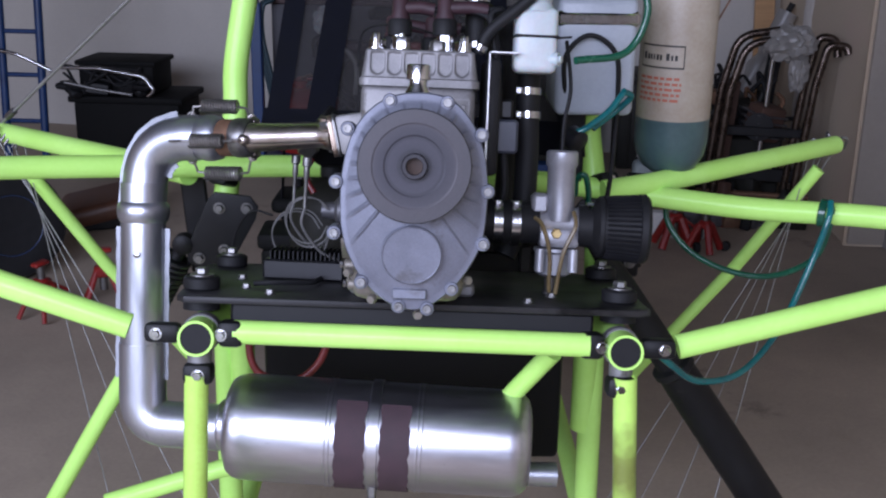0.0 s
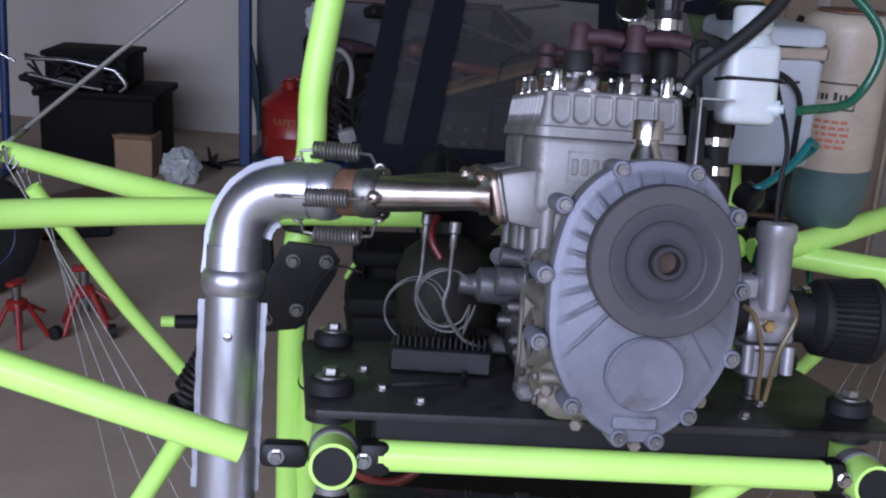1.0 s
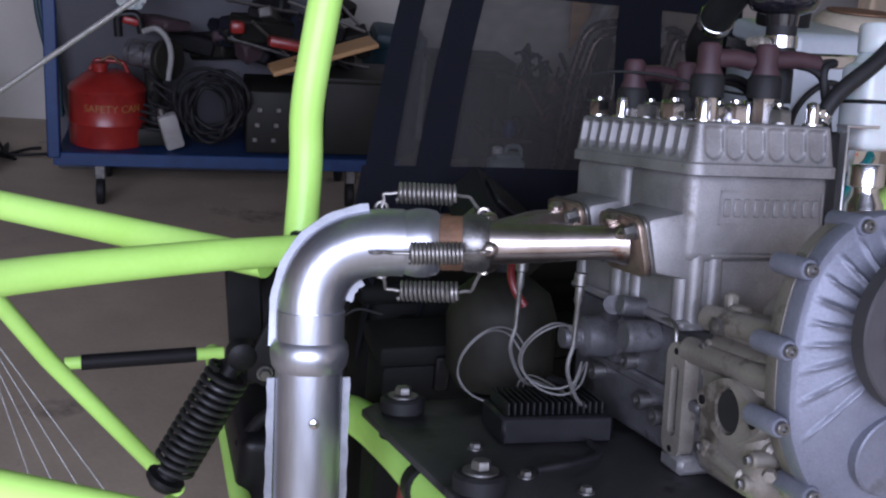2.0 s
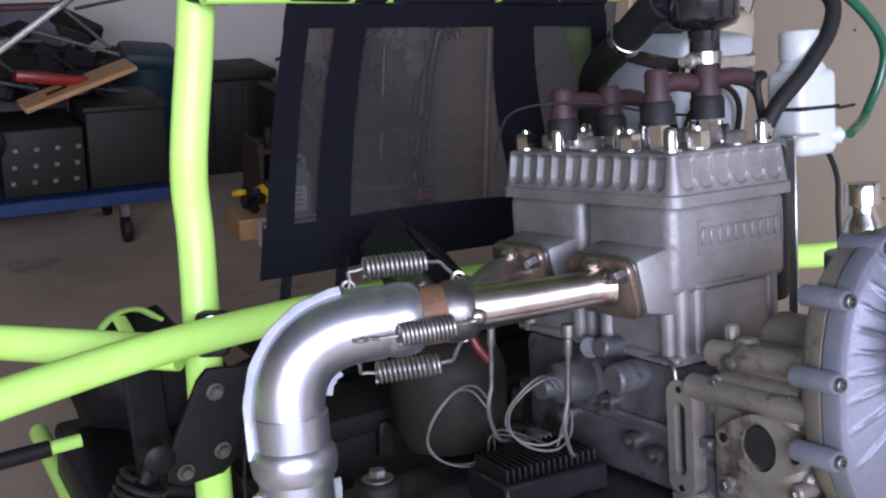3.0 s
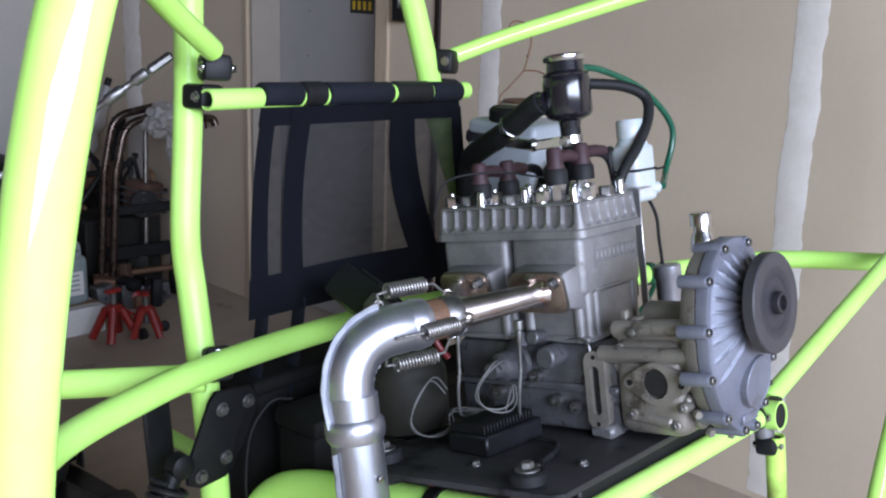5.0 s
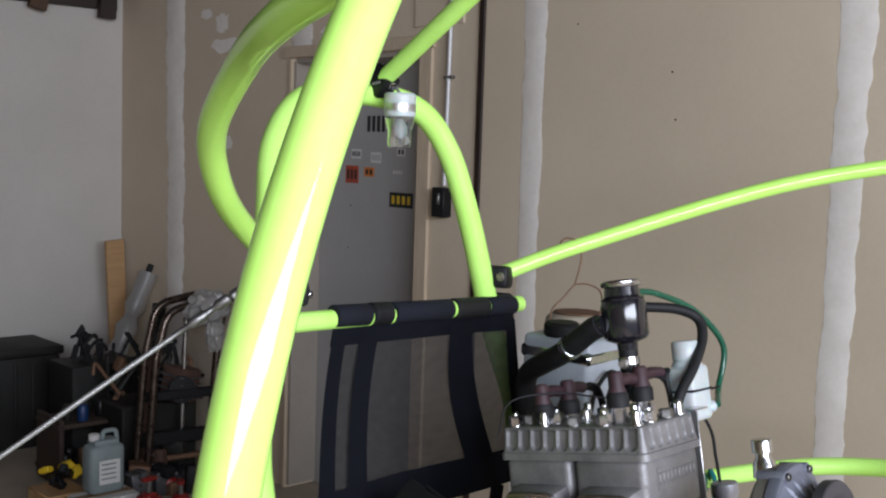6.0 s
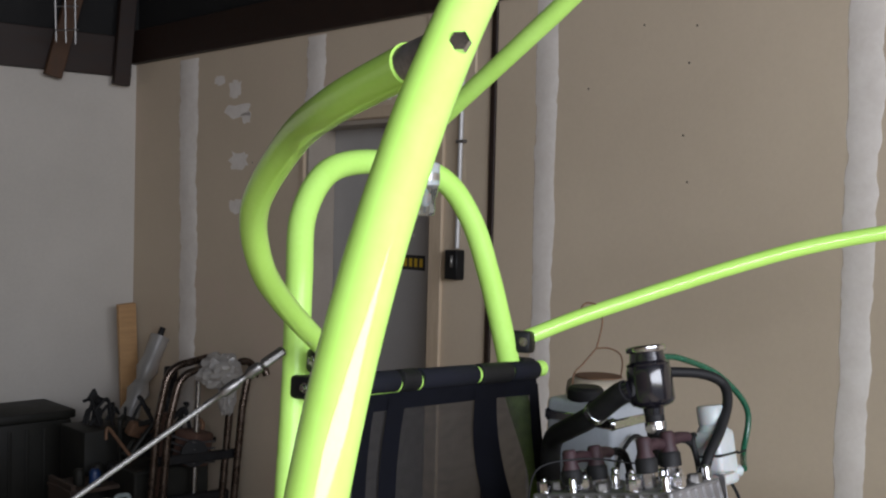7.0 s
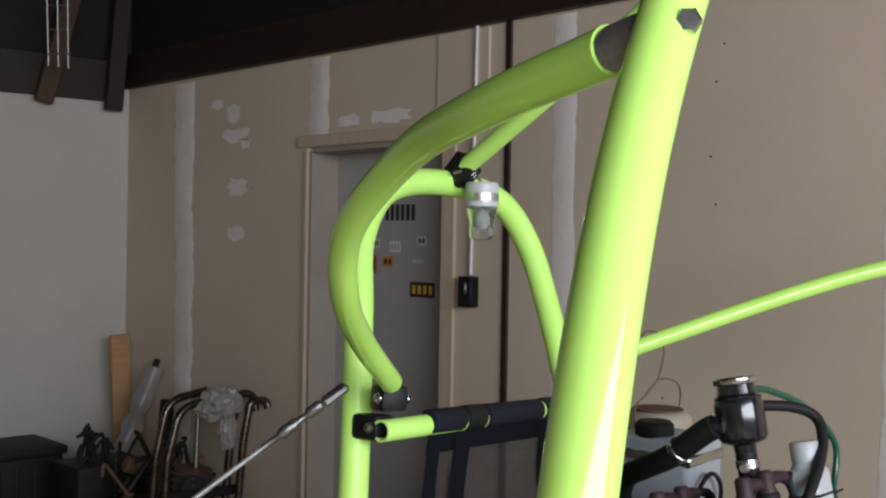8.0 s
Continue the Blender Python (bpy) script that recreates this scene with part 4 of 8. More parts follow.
# cylinders: two castings with a gap, exhaust ports to the side
for y0 in (0.176, 0.312):
    jug = part("cylinder", box(B(), (-0.0035, y0, 0.308), (0.163, 0.128, 0.092), 0.012, None, 3), CAST, engine)
    part("skirt", box(B(), (-0.0035, y0, 0.232), (0.146, 0.118, 0.080), 0.012, None, 3), CAST, jug)
    part("base_flange", box(B(), (-0.0035, y0, 0.199), (0.158, 0.126, 0.010), 0.003), CAST, jug)
    for x, y in ((-0.066, -0.054), (-0.045, -0.054), (0.058, -0.054), (-0.074, -0.045), (-0.074, 0.045)):
        part("column", cyl(B(), (x, y0 + y, 0.195), (x, y0 + y, 0.280), 0.0092, n=14), CAST, jug)
    # exhaust port: a block that narrows towards its flange, which leans outwards at the top
    bm = B()
    lo = [bm.verts.new((-0.070, y0 + u, 0.279 + v)) for u, v in ((-0.058, -0.036), (0.050, -0.036), (0.050, 0.036), (-0.058, 0.036))]
    hi = [bm.verts.new((-0.117 - 0.22 * v, y0 - 0.010 + u, 0.277 + v)) for u, v in ((-0.047, -0.027), (0.045, -0.027), (0.045, 0.028), (-0.047, 0.028))]
    fs = [bm.faces.new(lo[::-1]), bm.faces.new(hi)]
    for k in range(4):
        fs.append(bm.faces.new((lo[k], lo[(k + 1) % 4], hi[(k + 1) % 4], hi[k])))
    bmesh.ops.bevel(bm, geom=list({e for f in fs for e in f.edges}), offset=0.007, segments=2, profile=0.5, affect="EDGES")
    part("exhaust_port", bm, CAST, jug)
    lean = Matrix.Translation((-0.120, y0 - 0.011, 0.277)) @ pose(0, 0, 0, 0, -90 - 13, 0) @ pose(0, 0, 0, 0, 0, 90)
    corner = [(math.copysign(0.046 - 0.012, q) + 0.012 * math.cos(a), math.copysign(0.031 - 0.012, r) + 0.012 * math.sin(a)) for q, r, t0 in ((1, 1, 0), (-1, 1, 90), (-1, -1, 180), (1, -1, 270)) for a in [radians(t0 + 18 * k) for k in range(6)]]
    bm = prism(B(), corner, -0.003, 0.0005, 0.0008)
    part("gasket", turn(bm, lean), STEEL, jug)
    bm = prism(B(), [(x * 0.97, y * 0.97) for x, y in corner], 0.001, 0.0075, 0.0015)
    fl = part("port_flange", turn(bm, lean), TANST, jug, "heat-browned steel exhaust flange with two bolts")
    for q in (-1, 1):
        bm = bolt(B(), (q * 0.034, 0.017 * q, 0.0078), (0, 0, 1), 0.0068, 0.010)
        part("bolt", turn(bm, lean), STEEL, fl)
# cast panel with raised marks on the front of the barrel
bm = B()
PY = 0.1115
for lo, hi in (((-0.050, PY, 0.3335), (0.070, PY + 0.002, 0.3355)), ((-0.050, PY, 0.3005), (0.070, PY + 0.002, 0.3025)), ((-0.050, PY, 0.3005), (-0.048, PY + 0.002, 0.3355)), ((0.068, PY, 0.3005), (0.070, PY + 0.002, 0.3355))):
    box(bm, [(a + b) / 2 for a, b in zip(lo, hi)], [b - a for a, b in zip(lo, hi)])
for k in range(10):
    box(bm, (-0.0415 + k * 0.0114, PY + 0.0002, 0.318), (0.0072, 0.003, 0.018), 0.001)
part("raised_panel", bm, CAST, engine, "raised cast bars in a thin frame")
part("casting_lip", box(B(), (-0.020, 0.114, 0.270), (0.070, 0.008, 0.006), 0.002), CAST, engine)

# head: tapered cover with a row of rounded pockets in each wall
HX0, HX1, HY0, HY1, HZ0, HZ1 = -0.088, 0.083, 0.104, 0.386, 0.350, 0.402


def pocket(s, z, pitch, deep):
    """How far a wall stands back at s along it and z up: pockets with round feet, one in each pitch."""
    zl, zh = HZ0 + 0.015, HZ1 - 0.004
    hw, hh = pitch / 2 - 0.0010, (zh - zl) / 2
    x, y = abs((s / pitch) % 1 - 0.5) * pitch, z - (zl + zh) / 2
    r = hw * 0.98 if y < 0 else hw * 0.35
    qx, qy = x - hw + r, abs(y) - hh + r
    d = math.hypot(max(qx, 0), max(qy, 0)) + min(max(qx, qy), 0) - r
    u = min(max(-d / 0.0020, 0), 1)
    return deep * u * u * (3 - 2 * u)


def head_shell():
    rc, steps = 0.014, []
    X, Y = HX1 - HX0 - 2 * rc, HY1 - HY0 - 2 * rc
    for wall, (ox, oy, dx, dy, nx, ny, ln, count, deep, n) in enumerate((
            (HX0 + rc, HY0, 1, 0, 0, -1, X, 6, 0.0030, 108), (HX1, HY0 + rc, 0, 1, 1, 0, Y, 10, 0.0068, 200),
            (HX1 - rc, HY1, -1, 0, 0, 1, X, 6, 0.0030, 60), (HX0, HY1 - rc, 0, -1, -1, 0, Y, 10, 0.0068, 240))):
        for k in range(n):
            s = ln * k / n
            steps.append((ox + dx * s, oy + dy * s, nx, ny, s, ln / count, deep))
        cx, cy = ox + dx * ln - nx * rc, oy + dy * ln - ny * rc
        for k in range(7):
            a = math.atan2(ny, nx) + math.pi / 2 * k / 7
            steps.append((cx + rc * math.cos(a), cy + rc * math.sin(a), math.cos(a), math.sin(a), 0, 1, 0.0))
    bm, rings = B(), []
    levels = [(HZ0, 0.003), (HZ0, 0.0), (HZ0 + 0.0105, 0.0), (HZ0 + 0.012, 0.0028)]
    levels += [(HZ0 + 0.0125 + (HZ1 - HZ0 - 0.0145) * k / 24, 0.003 + 0.0055 * k / 24) for k in range(25)]
    levels += [(HZ1 - 0.0006, 0.0105), (HZ1, 0.0135)]
    for z, back in levels:
        rings.append([bm.verts.new((x - nx * (back + (pocket(s, z, p, deep) if deep else 0)), y - ny * (back + (pocket(s, z, p, deep) if deep else 0)), z)) for x, y, nx, ny, s, p, deep in steps])
    n = len(steps)
    for p, q in zip(rings, rings[1:]):
        for k in range(n):
            bm.faces.new((p[k], p[(k + 1) % n], q[(k + 1) % n], q[k]))
    bm.faces.new(rings[0][::-1])
    bm.faces.new(rings[-1])
    return bm


head = part("cylinder_head", head_shell(), CAST, engine, "cast head with a row of rounded pockets", 50)
# head nuts in rows: slim domed ones, hex nuts and low ones
k = 0
for y in (0.128, 0.186, 0.243, 0.302, 0.360):
    for x in (-0.066, -0.030, 0.022, 0.060):
        k += 1
        bm = B()
        lathe(bm, [(0.0115, 0), (0.0115, 0.002)], (x, y, HZ1), (x, y, 1), 18)
        if k % 3 == 1:
            lathe(bm, [(0.0068, 0.002), (0.0068, 0.019), (0.0055, 0.0225), (0.002, 0.024)], (x, y, HZ1), (x, y, 1), 14)
        elif k % 3 == 2:
            lathe(bm, [(0.0122, 0.002), (0.0122, 0.016), (0.0108, 0.0185), (0.006, 0.0188)], (x, y, HZ1), (x, y, 1), 6)
            lathe(bm, [(0.0050, 0.018), (0.0050, 0.022), (0.003, 0.0225)], (x, y, HZ1), (x, y, 1), 10)
        else:
            lathe(bm, [(0.0118, 0.002), (0.0118, 0.012), (0.0100, 0.0145), (0.004, 0.0147)], (x, y, HZ1), (x, y, 1), 6)
        part("head_nut", bm, CHROME if k % 3 else STEEL, head, "bright steel nut" if k % 3 else "")
# spark plug caps and leads
PLUG = mat("maroon_plug_cap", (0.045, 0.018, 0.023), (0.028, 0.012, 0.016), rough=0.6, scale=40, fine=300, bump=0.08)
for x, y, wx, up in ((-0.046, 0.316, 0.050, 0.008), (0.016, 0.308, 0.044, 0.008), (-0.034, 0.178, 0.050, 0.022), (0.032, 0.174, 0.062, 0.024)):
    z = HZ1 + up
    bm = B()
    lathe(bm, [(0.0148, 0), (0.0148, 0.020), (0.0122, 0.026), (0.0122, 0.046), (0.009, 0.050)], (x, y, z + 0.008), (x, y, 1), 18)
    sweep(bm, rounded([(x, y, z + 0.042), (x + wx * 0.6, y, z + 0.044), (x + wx, y, z + 0.041)], 0.01), 0.0096, 14)
    cap = part("plug_cap", bm, PLUG, engine, "faded maroon spark plug cap")
    part("boot", lathe(B(), [(0.0178, 0), (0.0178, 0.020), (0.015, 0.024)], (x, y, z + 0.002), (x, y, 1), 18), RUBBER, cap)
    part("plug_hex", lathe(B(), [(0.012, 0), (0.012, up + 0.004)], (x, y, HZ1), (x, y, 1), 6), CHROME, cap, "bright plug hex")
    lead = spline([(x + wx, y, z + 0.041), (x + wx + 0.02, y - 0.003, z + 0.043), (0.098, y - 0.008, z + 0.030), (0.112, y - 0.008, HZ1 - 0.02), (0.118, y, HZ1 - 0.10)], 8)
    part("lead", sweep(B(), lead, 0.0044, 9), RUBBER, cap)
part("sensor_wire", sweep(B(), spline([(-0.105, 0.37, 0.39), (-0.095, 0.345, 0.445), (-0.04, 0.29, 0.452), (0.02, 0.24, 0.436), (0.05, 0.20, 0.43)]), 0.0016, 7), RUBBER, engine)

# gearbox cover: pear-shaped rim, ribbed cone and bearing pads
OUT = [(-0.036, 0.336), (0.004, 0.343), (0.046, 0.337), (0.075, 0.312), (0.094, 0.275), (0.102, 0.235), (0.103, 0.19), (0.098, 0.15), (0.084, 0.118), (0.062, 0.088), (0.036, 0.066), (0.012, 0.056), (-0.012, 0.058), (-0.040, 0.070), (-0.066, 0.092), (-0.086, 0.12), (-0.100, 0.155), (-0.104, 0.195), (-0.102, 0.24), (-0.090, 0.285), (-0.068, 0.316)]


def loft(bm, rows, close_last=True):
    vs = [[bm.verts.new(p) for p in row] for row in rows]
    for p, q in zip(vs, vs[1:]):
        for k in range(len(p)):
            bm.faces.new((p[k], p[(k + 1) % len(p)], q[(k + 1) % len(q)], q[k]))
    if close_last:
        bm.faces.new(vs[-1])
        bm.faces.new(vs[0][::-1])


def scaled(f, y, cx=0.0, cz=0.2, toward=(0.0, 0.225), k=0.0):
    return [(cx + (x - cx) * f + k * (toward[0] - cx), y, cz + (z - cz) * f + k * (toward[1] - cz)) for x, z in smooth_out]


def ribbed(row, amount):
    """The row with thin radial ribs standing out of it."""
    out = []
    for x, y, z in row:
        a = math.atan2(z - 0.236, x + 0.004)
        u = abs((a * 24 / (2 * math.pi)) % 1 - 0.5) * 2 * math.pi / 24 * math.hypot(x + 0.004, z - 0.236)
        k = 0 if -2.2 < a < -0.95 else amount
        out.append((x, y - k * max(0.0, 1 - u / 0.0026) ** 0.7, z))
    return out


smooth_out = [(p.x * (0.86 if p.x < 0 else 0.92), 0.2 + (p.z - 0.2) * 0.95) for p in spline([(x, 0, z) for x, z in OUT], 20, True)]
bm = B()
slope = [(0.915, -0.0865, 0.0), (0.88, -0.0885, 0.06), (0.84, -0.0905, 0.12), (0.80, -0.0925, 0.18), (0.75, -0.095, 0.26), (0.70, -0.0975, 0.36), (0.64, -0.1005, 0.5), (0.58, -0.1035, 0.64), (0.50, -0.107, 0.8), (0.42, -0.1095, 1.0)]
loft(bm, [scaled(0.975, -0.066), scaled(1.0, -0.068), scaled(1.0, -0.082), scaled(0.985, -0.085), scaled(0.935, -0.0858)]
     + [ribbed(scaled(f, y, k=k), 0.0034 * min(1, 3 * j / 9) if j else 0.0) for j, (f, y, k) in enumerate(slope)] + [scaled(0.36, -0.110, k=1.1), scaled(0.18, -0.112, k=1.2)])
back = B()
loft(back, [scaled(0.90, -0.040), scaled(0.955, -0.046), scaled(0.985, -0.050), scaled(0.985, -0.064), scaled(0.96, -0.0655)])
part("gearbox_housing", back, CAST_DULL, engine, "tan-stained rear half of the gearbox")
cover = part("gearbox_cover", bm, CAST_FACE, engine, "grey cast gearbox cover with radial ribs, skylight's blue in its colour")
bm = B()
lathe(bm, [(0.0375, 0), (0.0375, 0.0165), (0.0362, 0.0178), (0.0350, 0.0170), (0.010, 0.0170)], (0.002, -0.0915, 0.138), (0.002, -0.2, 0.120), 40)
part("bearing_pad", bm, CAST_FACE, cover, "round machined pad", 12)
part("pad", box(B(), (0.001, -0.088, 0.0845), (0.044, 0.010, 0.014), 0.002), CAST_FACE, cover)
for x, z in ((-0.031, 0.324), (0.040, 0.324), (-0.082, 0.288), (0.084, 0.286), (-0.095, 0.222), (0.0945, 0.216), (-0.096, 0.158), (0.091, 0.150), (-0.060, 0.097), (0.054, 0.092), (-0.012, 0.068), (0.024, 0.066)):
    bm = B()
    lathe(bm, [(0.0092, 0), (0.0092, 0.040), (0.008, 0.042)], (x, -0.046, z), (x, -0.2, z), 16)
    ear = part("bolt_ear", bm, CAST_FACE, cover)
    bm = lathe(B(), [(0.0058, 0), (0.0058, 0.005), (0.0051, 0.0058), (0.0032, 0.0058), (0.0032, 0.002)], (x, -0.0875, z), (x, -0.2, z), 14)
    part("cap_screw", bm, STEEL, ear)
bm = B()
lathe(bm, [(0.018, 0), (0.016, 0.02), (0.0115, 0.028), (0.0115, 0.034), (0.0155, 0.035), (0.0155, 0.052), (0.0145, 0.054)], (0.003, -0.040, 0.318), (0.003, -0.034, 1), 24)
part("breather_cap", bm, CHROME, cover, "bright steel breather cap on the gearbox")
for x, z in ((-0.075, 0.105), (0.072, 0.10), (-0.045, 0.072), (0.012, 0.054)):
    part("drain_plug", bolt(B(), (x, -0.050, z), (x * 4, -0.4, z - 0.16), 0.0065, 0.008, False), CAST_DULL, cover)
engine_shift = -0.007
for ob in engine.children:
    if ob.name.startswith("gearbox"):
        ob.location.x += engine_shift
# propeller flange with stepped face and a bored hub
bm = B()
lathe(bm, [(0.022, 0), (0.022, 0.016), (0.066, 0.018), (0.069, 0.020), (0.069, 0.034), (0.0675, 0.036), (0.052, 0.0362), (0.0500, 0.0356), (0.0375, 0.0354), (0.0355, 0.0347), (0.016, 0.0345), (0.0155, 0.044), (0.0145, 0.0455), (0.0105, 0.0455), (0.0100, 0.030)], (0.002, -0.106, 0.246), (0.002, -0.3, 0.246), 64)
flange = part("propeller_flange", bm, RINGS, engine, "dark oxidised steel propeller flange", 6)
flange.location.x += engine_shift
part("hub_bore", lathe(B(), [(0.0102, 0), (0.0102, 0.006)], (0.002, -0.132, 0.246), (0.002, -0.3, 0.246), 24), mat("dark_rust_bore", (0.06, 0.035, 0.024), (0.03, 0.018, 0.013), rough=0.7, scale=40, bump=0.1), flange)

# carburettor with its intake boot and filter
CARB = mat("pale_cast_carburettor", (0.46, 0.465, 0.50), (0.30, 0.30, 0.33), rough=0.42, metal=0.6, scale=16, fine=380, bump=0.08, spots=(0.17, 0.15, 0.13), spot_scale=24, spot_at=0.62)
carb = thing("carburettor", TILT_M, (0.21, 0.17, 0.1), "grey slide carburettor with a black conical air filter", "carburettor")
CX, CZ, CY = 0.20, 0.16, 0.155
bm = B()
lathe(bm, [(0.032, 0), (0.032, 0.05), (0.030, 0.09)], (0.09, CY, CZ), (0.19, CY, CZ), 24)
part("intake_boot", bm, RUBBER, carb)
for x in (0.112, 0.138):
    bm = lathe(B(), [(0.034, 0), (0.0355, 0.001), (0.0355, 0.014), (0.034, 0.015)], (x, CY, CZ), (1, CY, CZ), 28)
    box(bm, (x + 0.006, CY - 0.025, CZ + 0.030), (0.010, 0.012, 0.008), 0.002)
    part("hose_clamp", bm, CHROME, carb, "bright worm-drive hose clamp")
bm = B()
lathe(bm, [(0.026, 0), (0.028, 0.01), (0.024, 0.02), (0.024, 0.075), (0.029, 0.08), (0.029, 0.10)], (0.162, CY, CZ), (1, CY, CZ), 24)
lathe(bm, [(0.0185, 0), (0.0205, 0.02), (0.0205, 0.078), (0.0235, 0.082), (0.0235, 0.10), (0.020, 0.103)], (CX + 0.01, CY - 0.012, CZ + 0.005), (CX + 0.01, CY - 0.004, 1), 24)
box(bm, (CX + 0.01, CY, CZ - 0.02), (0.06, 0.05, 0.03), 0.008, None, 2)
box(bm, (CX - 0.02, CY - 0.01, CZ + 0.03), (0.025, 0.03, 0.03), 0.005)
body = part("body", bm, CARB, carb)
bm = B()
lathe(bm, [(0.030, 0), (0.031, 0.004), (0.027, 0.008), (0.025, 0.038), (0.019, 0.042)], (CX + 0.006, CY, CZ - 0.036), (CX + 0.006, CY, -1), 24)
part("float_bowl", bm, CARB, carb)
for x, y in ((CX - 0.018, CY - 0.03), (CX + 0.03, CY - 0.03)):
    bm = cyl(B(), (x, y, CZ - 0.035), (x, y, CZ - 0.068), 0.0075, n=12)
    part("bowl_post", bm, CARB, body)
bm = B()
bolt(bm, (CX + 0.004, CY - 0.026, CZ - 0.012), (0, -1, 0), 0.008, 0.008, False)
part("mixture_screw", bm, mat("brass", (0.75, 0.58, 0.28), (0.5, 0.36, 0.16), rough=0.3, metal=1.0, scale=40, bump=0.02), body, "brass mixture screw")
bm = B()
lathe(bm, [(0.009, 0), (0.008, 0.02), (0.011, 0.022), (0.011, 0.03), (0.006, 0.04)], (CX + 0.002, CY, CZ - 0.08), (CX + 0.002, CY, -1), 12)
part("drain_nipple", bm, STEEL, carb)
FUELPIPE = mat("amber_fuel_tube", (0.20, 0.15, 0.07), (0.13, 0.09, 0.04), rough=0.3, scale=30, bump=0.02)
part("fuel_tube", sweep(B(), spline([(CX - 0.028, CY - 0.03, CZ + 0.01), (CX - 0.018, CY - 0.042, CZ), (CX - 0.006, CY - 0.042, CZ - 0.04), (CX - 0.004, CY - 0.036, CZ - 0.09), (CX + 0.004, CY - 0.02, CZ - 0.12)]), 0.003, 8), FUELPIPE, carb)
part("fuel_tube", sweep(B(), spline([(CX + 0.028, CY - 0.028, CZ + 0.02), (CX + 0.03, CY - 0.042, CZ), (CX + 0.014, CY - 0.042, CZ - 0.04), (CX + 0.006, CY - 0.034, CZ - 0.10)]), 0.003, 8), FUELPIPE, carb)
part("throttle_cable", sweep(B(), spline([(CX + 0.01, CY - 0.004, CZ + 0.10), (CX + 0.012, CY, CZ + 0.15), (CX + 0.02, CY + 0.01, CZ + 0.2), (CX + 0.016, CY + 0.05, CZ + 0.27)]), 0.003, 8), RUBBER, carb)
bm = lathe(B(), [(0.031, 0), (0.033, 0.001), (0.033, 0.012), (0.031, 0.013)], (0.250, CY, CZ), (1, CY, CZ), 28)
part("hose_clamp", bm, CHROME, carb, "bright worm-drive hose clamp")
filt = part("air_filter", lathe(B(), [(0.030, 0), (0.032, 0.02), (0.045, 0.03), (0.046, 0.036), (0.043, 0.037), (0.0475, 0.088), (0.051, 0.089), (0.0515, 0.098), (0.047, 0.103), (0.02, 0.104)], (0.238, CY - 0.004, CZ - 0.002), (1, CY - 0.05, CZ - 0.01), 32), RUBBER, carb, "black conical pleated air filter")
for j in range(40):
    a = 2 * math.pi * j / 40
    p = Vector((0.276, CY - 0.0055 + 0.0445 * math.cos(a), CZ - 0.0025 + 0.0445 * math.sin(a)))
    q = Vector((0.327, CY - 0.008 + 0.0490 * math.cos(a), CZ - 0.0035 + 0.0490 * math.sin(a)))
    part("pleat", sweep(B(), [p, q], 0.0022, 6), PLASTIC, filt)

# finned rectifier on the plate
rect = thing("rectifier", TILT_M, (-0.165, 0.225, 0.056), "black finned voltage rectifier bolted to the plate", "rectifier")
m = Matrix.Translation((-0.166, 0.236, 0.056)) @ pose(0, 0, 0, 0, 0, -4)
part("case", turn(box(B(), (0, 0, 0.015), (0.124, 0.078, 0.030), 0.003), m), PLASTIC, rect)
for j in range(16):
    part("fin", turn(box(B(), (-0.0525 + j * 0.007, 0.004, 0.036), (0.0024, 0.066, 0.014), 0.0006), m), BLACK, rect)
WIRE = mat("grey_wire", (0.14, 0.135, 0.13), (0.09, 0.088, 0.085), rough=0.5, scale=50, bump=0.02)
for cx, cy, cz, r, q in ((-0.195, 0.334, 0.108, 0.040, 0.0), (-0.192, 0.331, 0.110, 0.043, 0.3), (-0.168, 0.226, 0.146, 0.034, 0.5), (-0.164, 0.222, 0.143, 0.036, 0.9)):
    pts = [(cx + r * math.cos(a), cy + 0.010 * math.sin(2 * a + q) - 0.004 * math.cos(a), cz + r * 1.05 * math.sin(a)) for a in [0.35 + q * 0.2 + 5.6 * k / 9 for k in range(10)]]
    pts.append((-0.140, 0.235, 0.098))
    part("wire", sweep(B(), spline(pts), 0.0012, 7), WIRE, rect)


# ---- exhaust: manifold, sprung coupling, elbow, down pipe, barrel silencer ----
exhaust = thing("exhaust", TILT_M, (-0.42, 0.25, -0.25), "polished aluminium tuned exhaust with a barrel silencer", "exhaust")
part("manifold", sweep(B(), spline([(-0.125, 0.160, 0.277), (-0.16, 0.170, 0.275), (-0.21, 0.191, 0.271), (-0.262, 0.213, 0.268)]), [0.0235 - 0.0012 * min(k, 5) + 0.0003 * max(0, k - 8) for k in range(25)], 24), HEATED, exhaust, "heat-tinted steel manifold")
part("branch", sweep(B(), spline([(-0.125, 0.299, 0.276), (-0.165, 0.288, 0.277), (-0.205, 0.256, 0.274), (-0.255, 0.219, 0.269)]), [0.0235 - 0.0012 * min(k, 4) for k in range(25)], 22), HEATED, exhaust)
for sy in (-1, 1):
    part("weld_seam", sweep(B(), spline([(-0.132, 0.162 + sy * 0.0205, 0.268), (-0.2, 0.186 + sy * 0.0195, 0.262), (-0.255, 0.210 + sy * 0.0225, 0.258)]), 0.0022, 6), HEATED, exhaust)
for c in ((-0.139, 0.166, 0.299), (-0.142, 0.297, 0.298), (-0.136, 0.140, 0.287)):
    part("weld_lump", lathe(B(), [(0.008, -0.004), (0.010, 0.001), (0.006, 0.006)], c, (c[0], c[1], 1), 12), HEATED, exhaust)
A, Z = Vector((-0.258, 0.212, 0.268)), Vector((-0.352, 0.246, 0.264))
d = (Z - A).normalized()
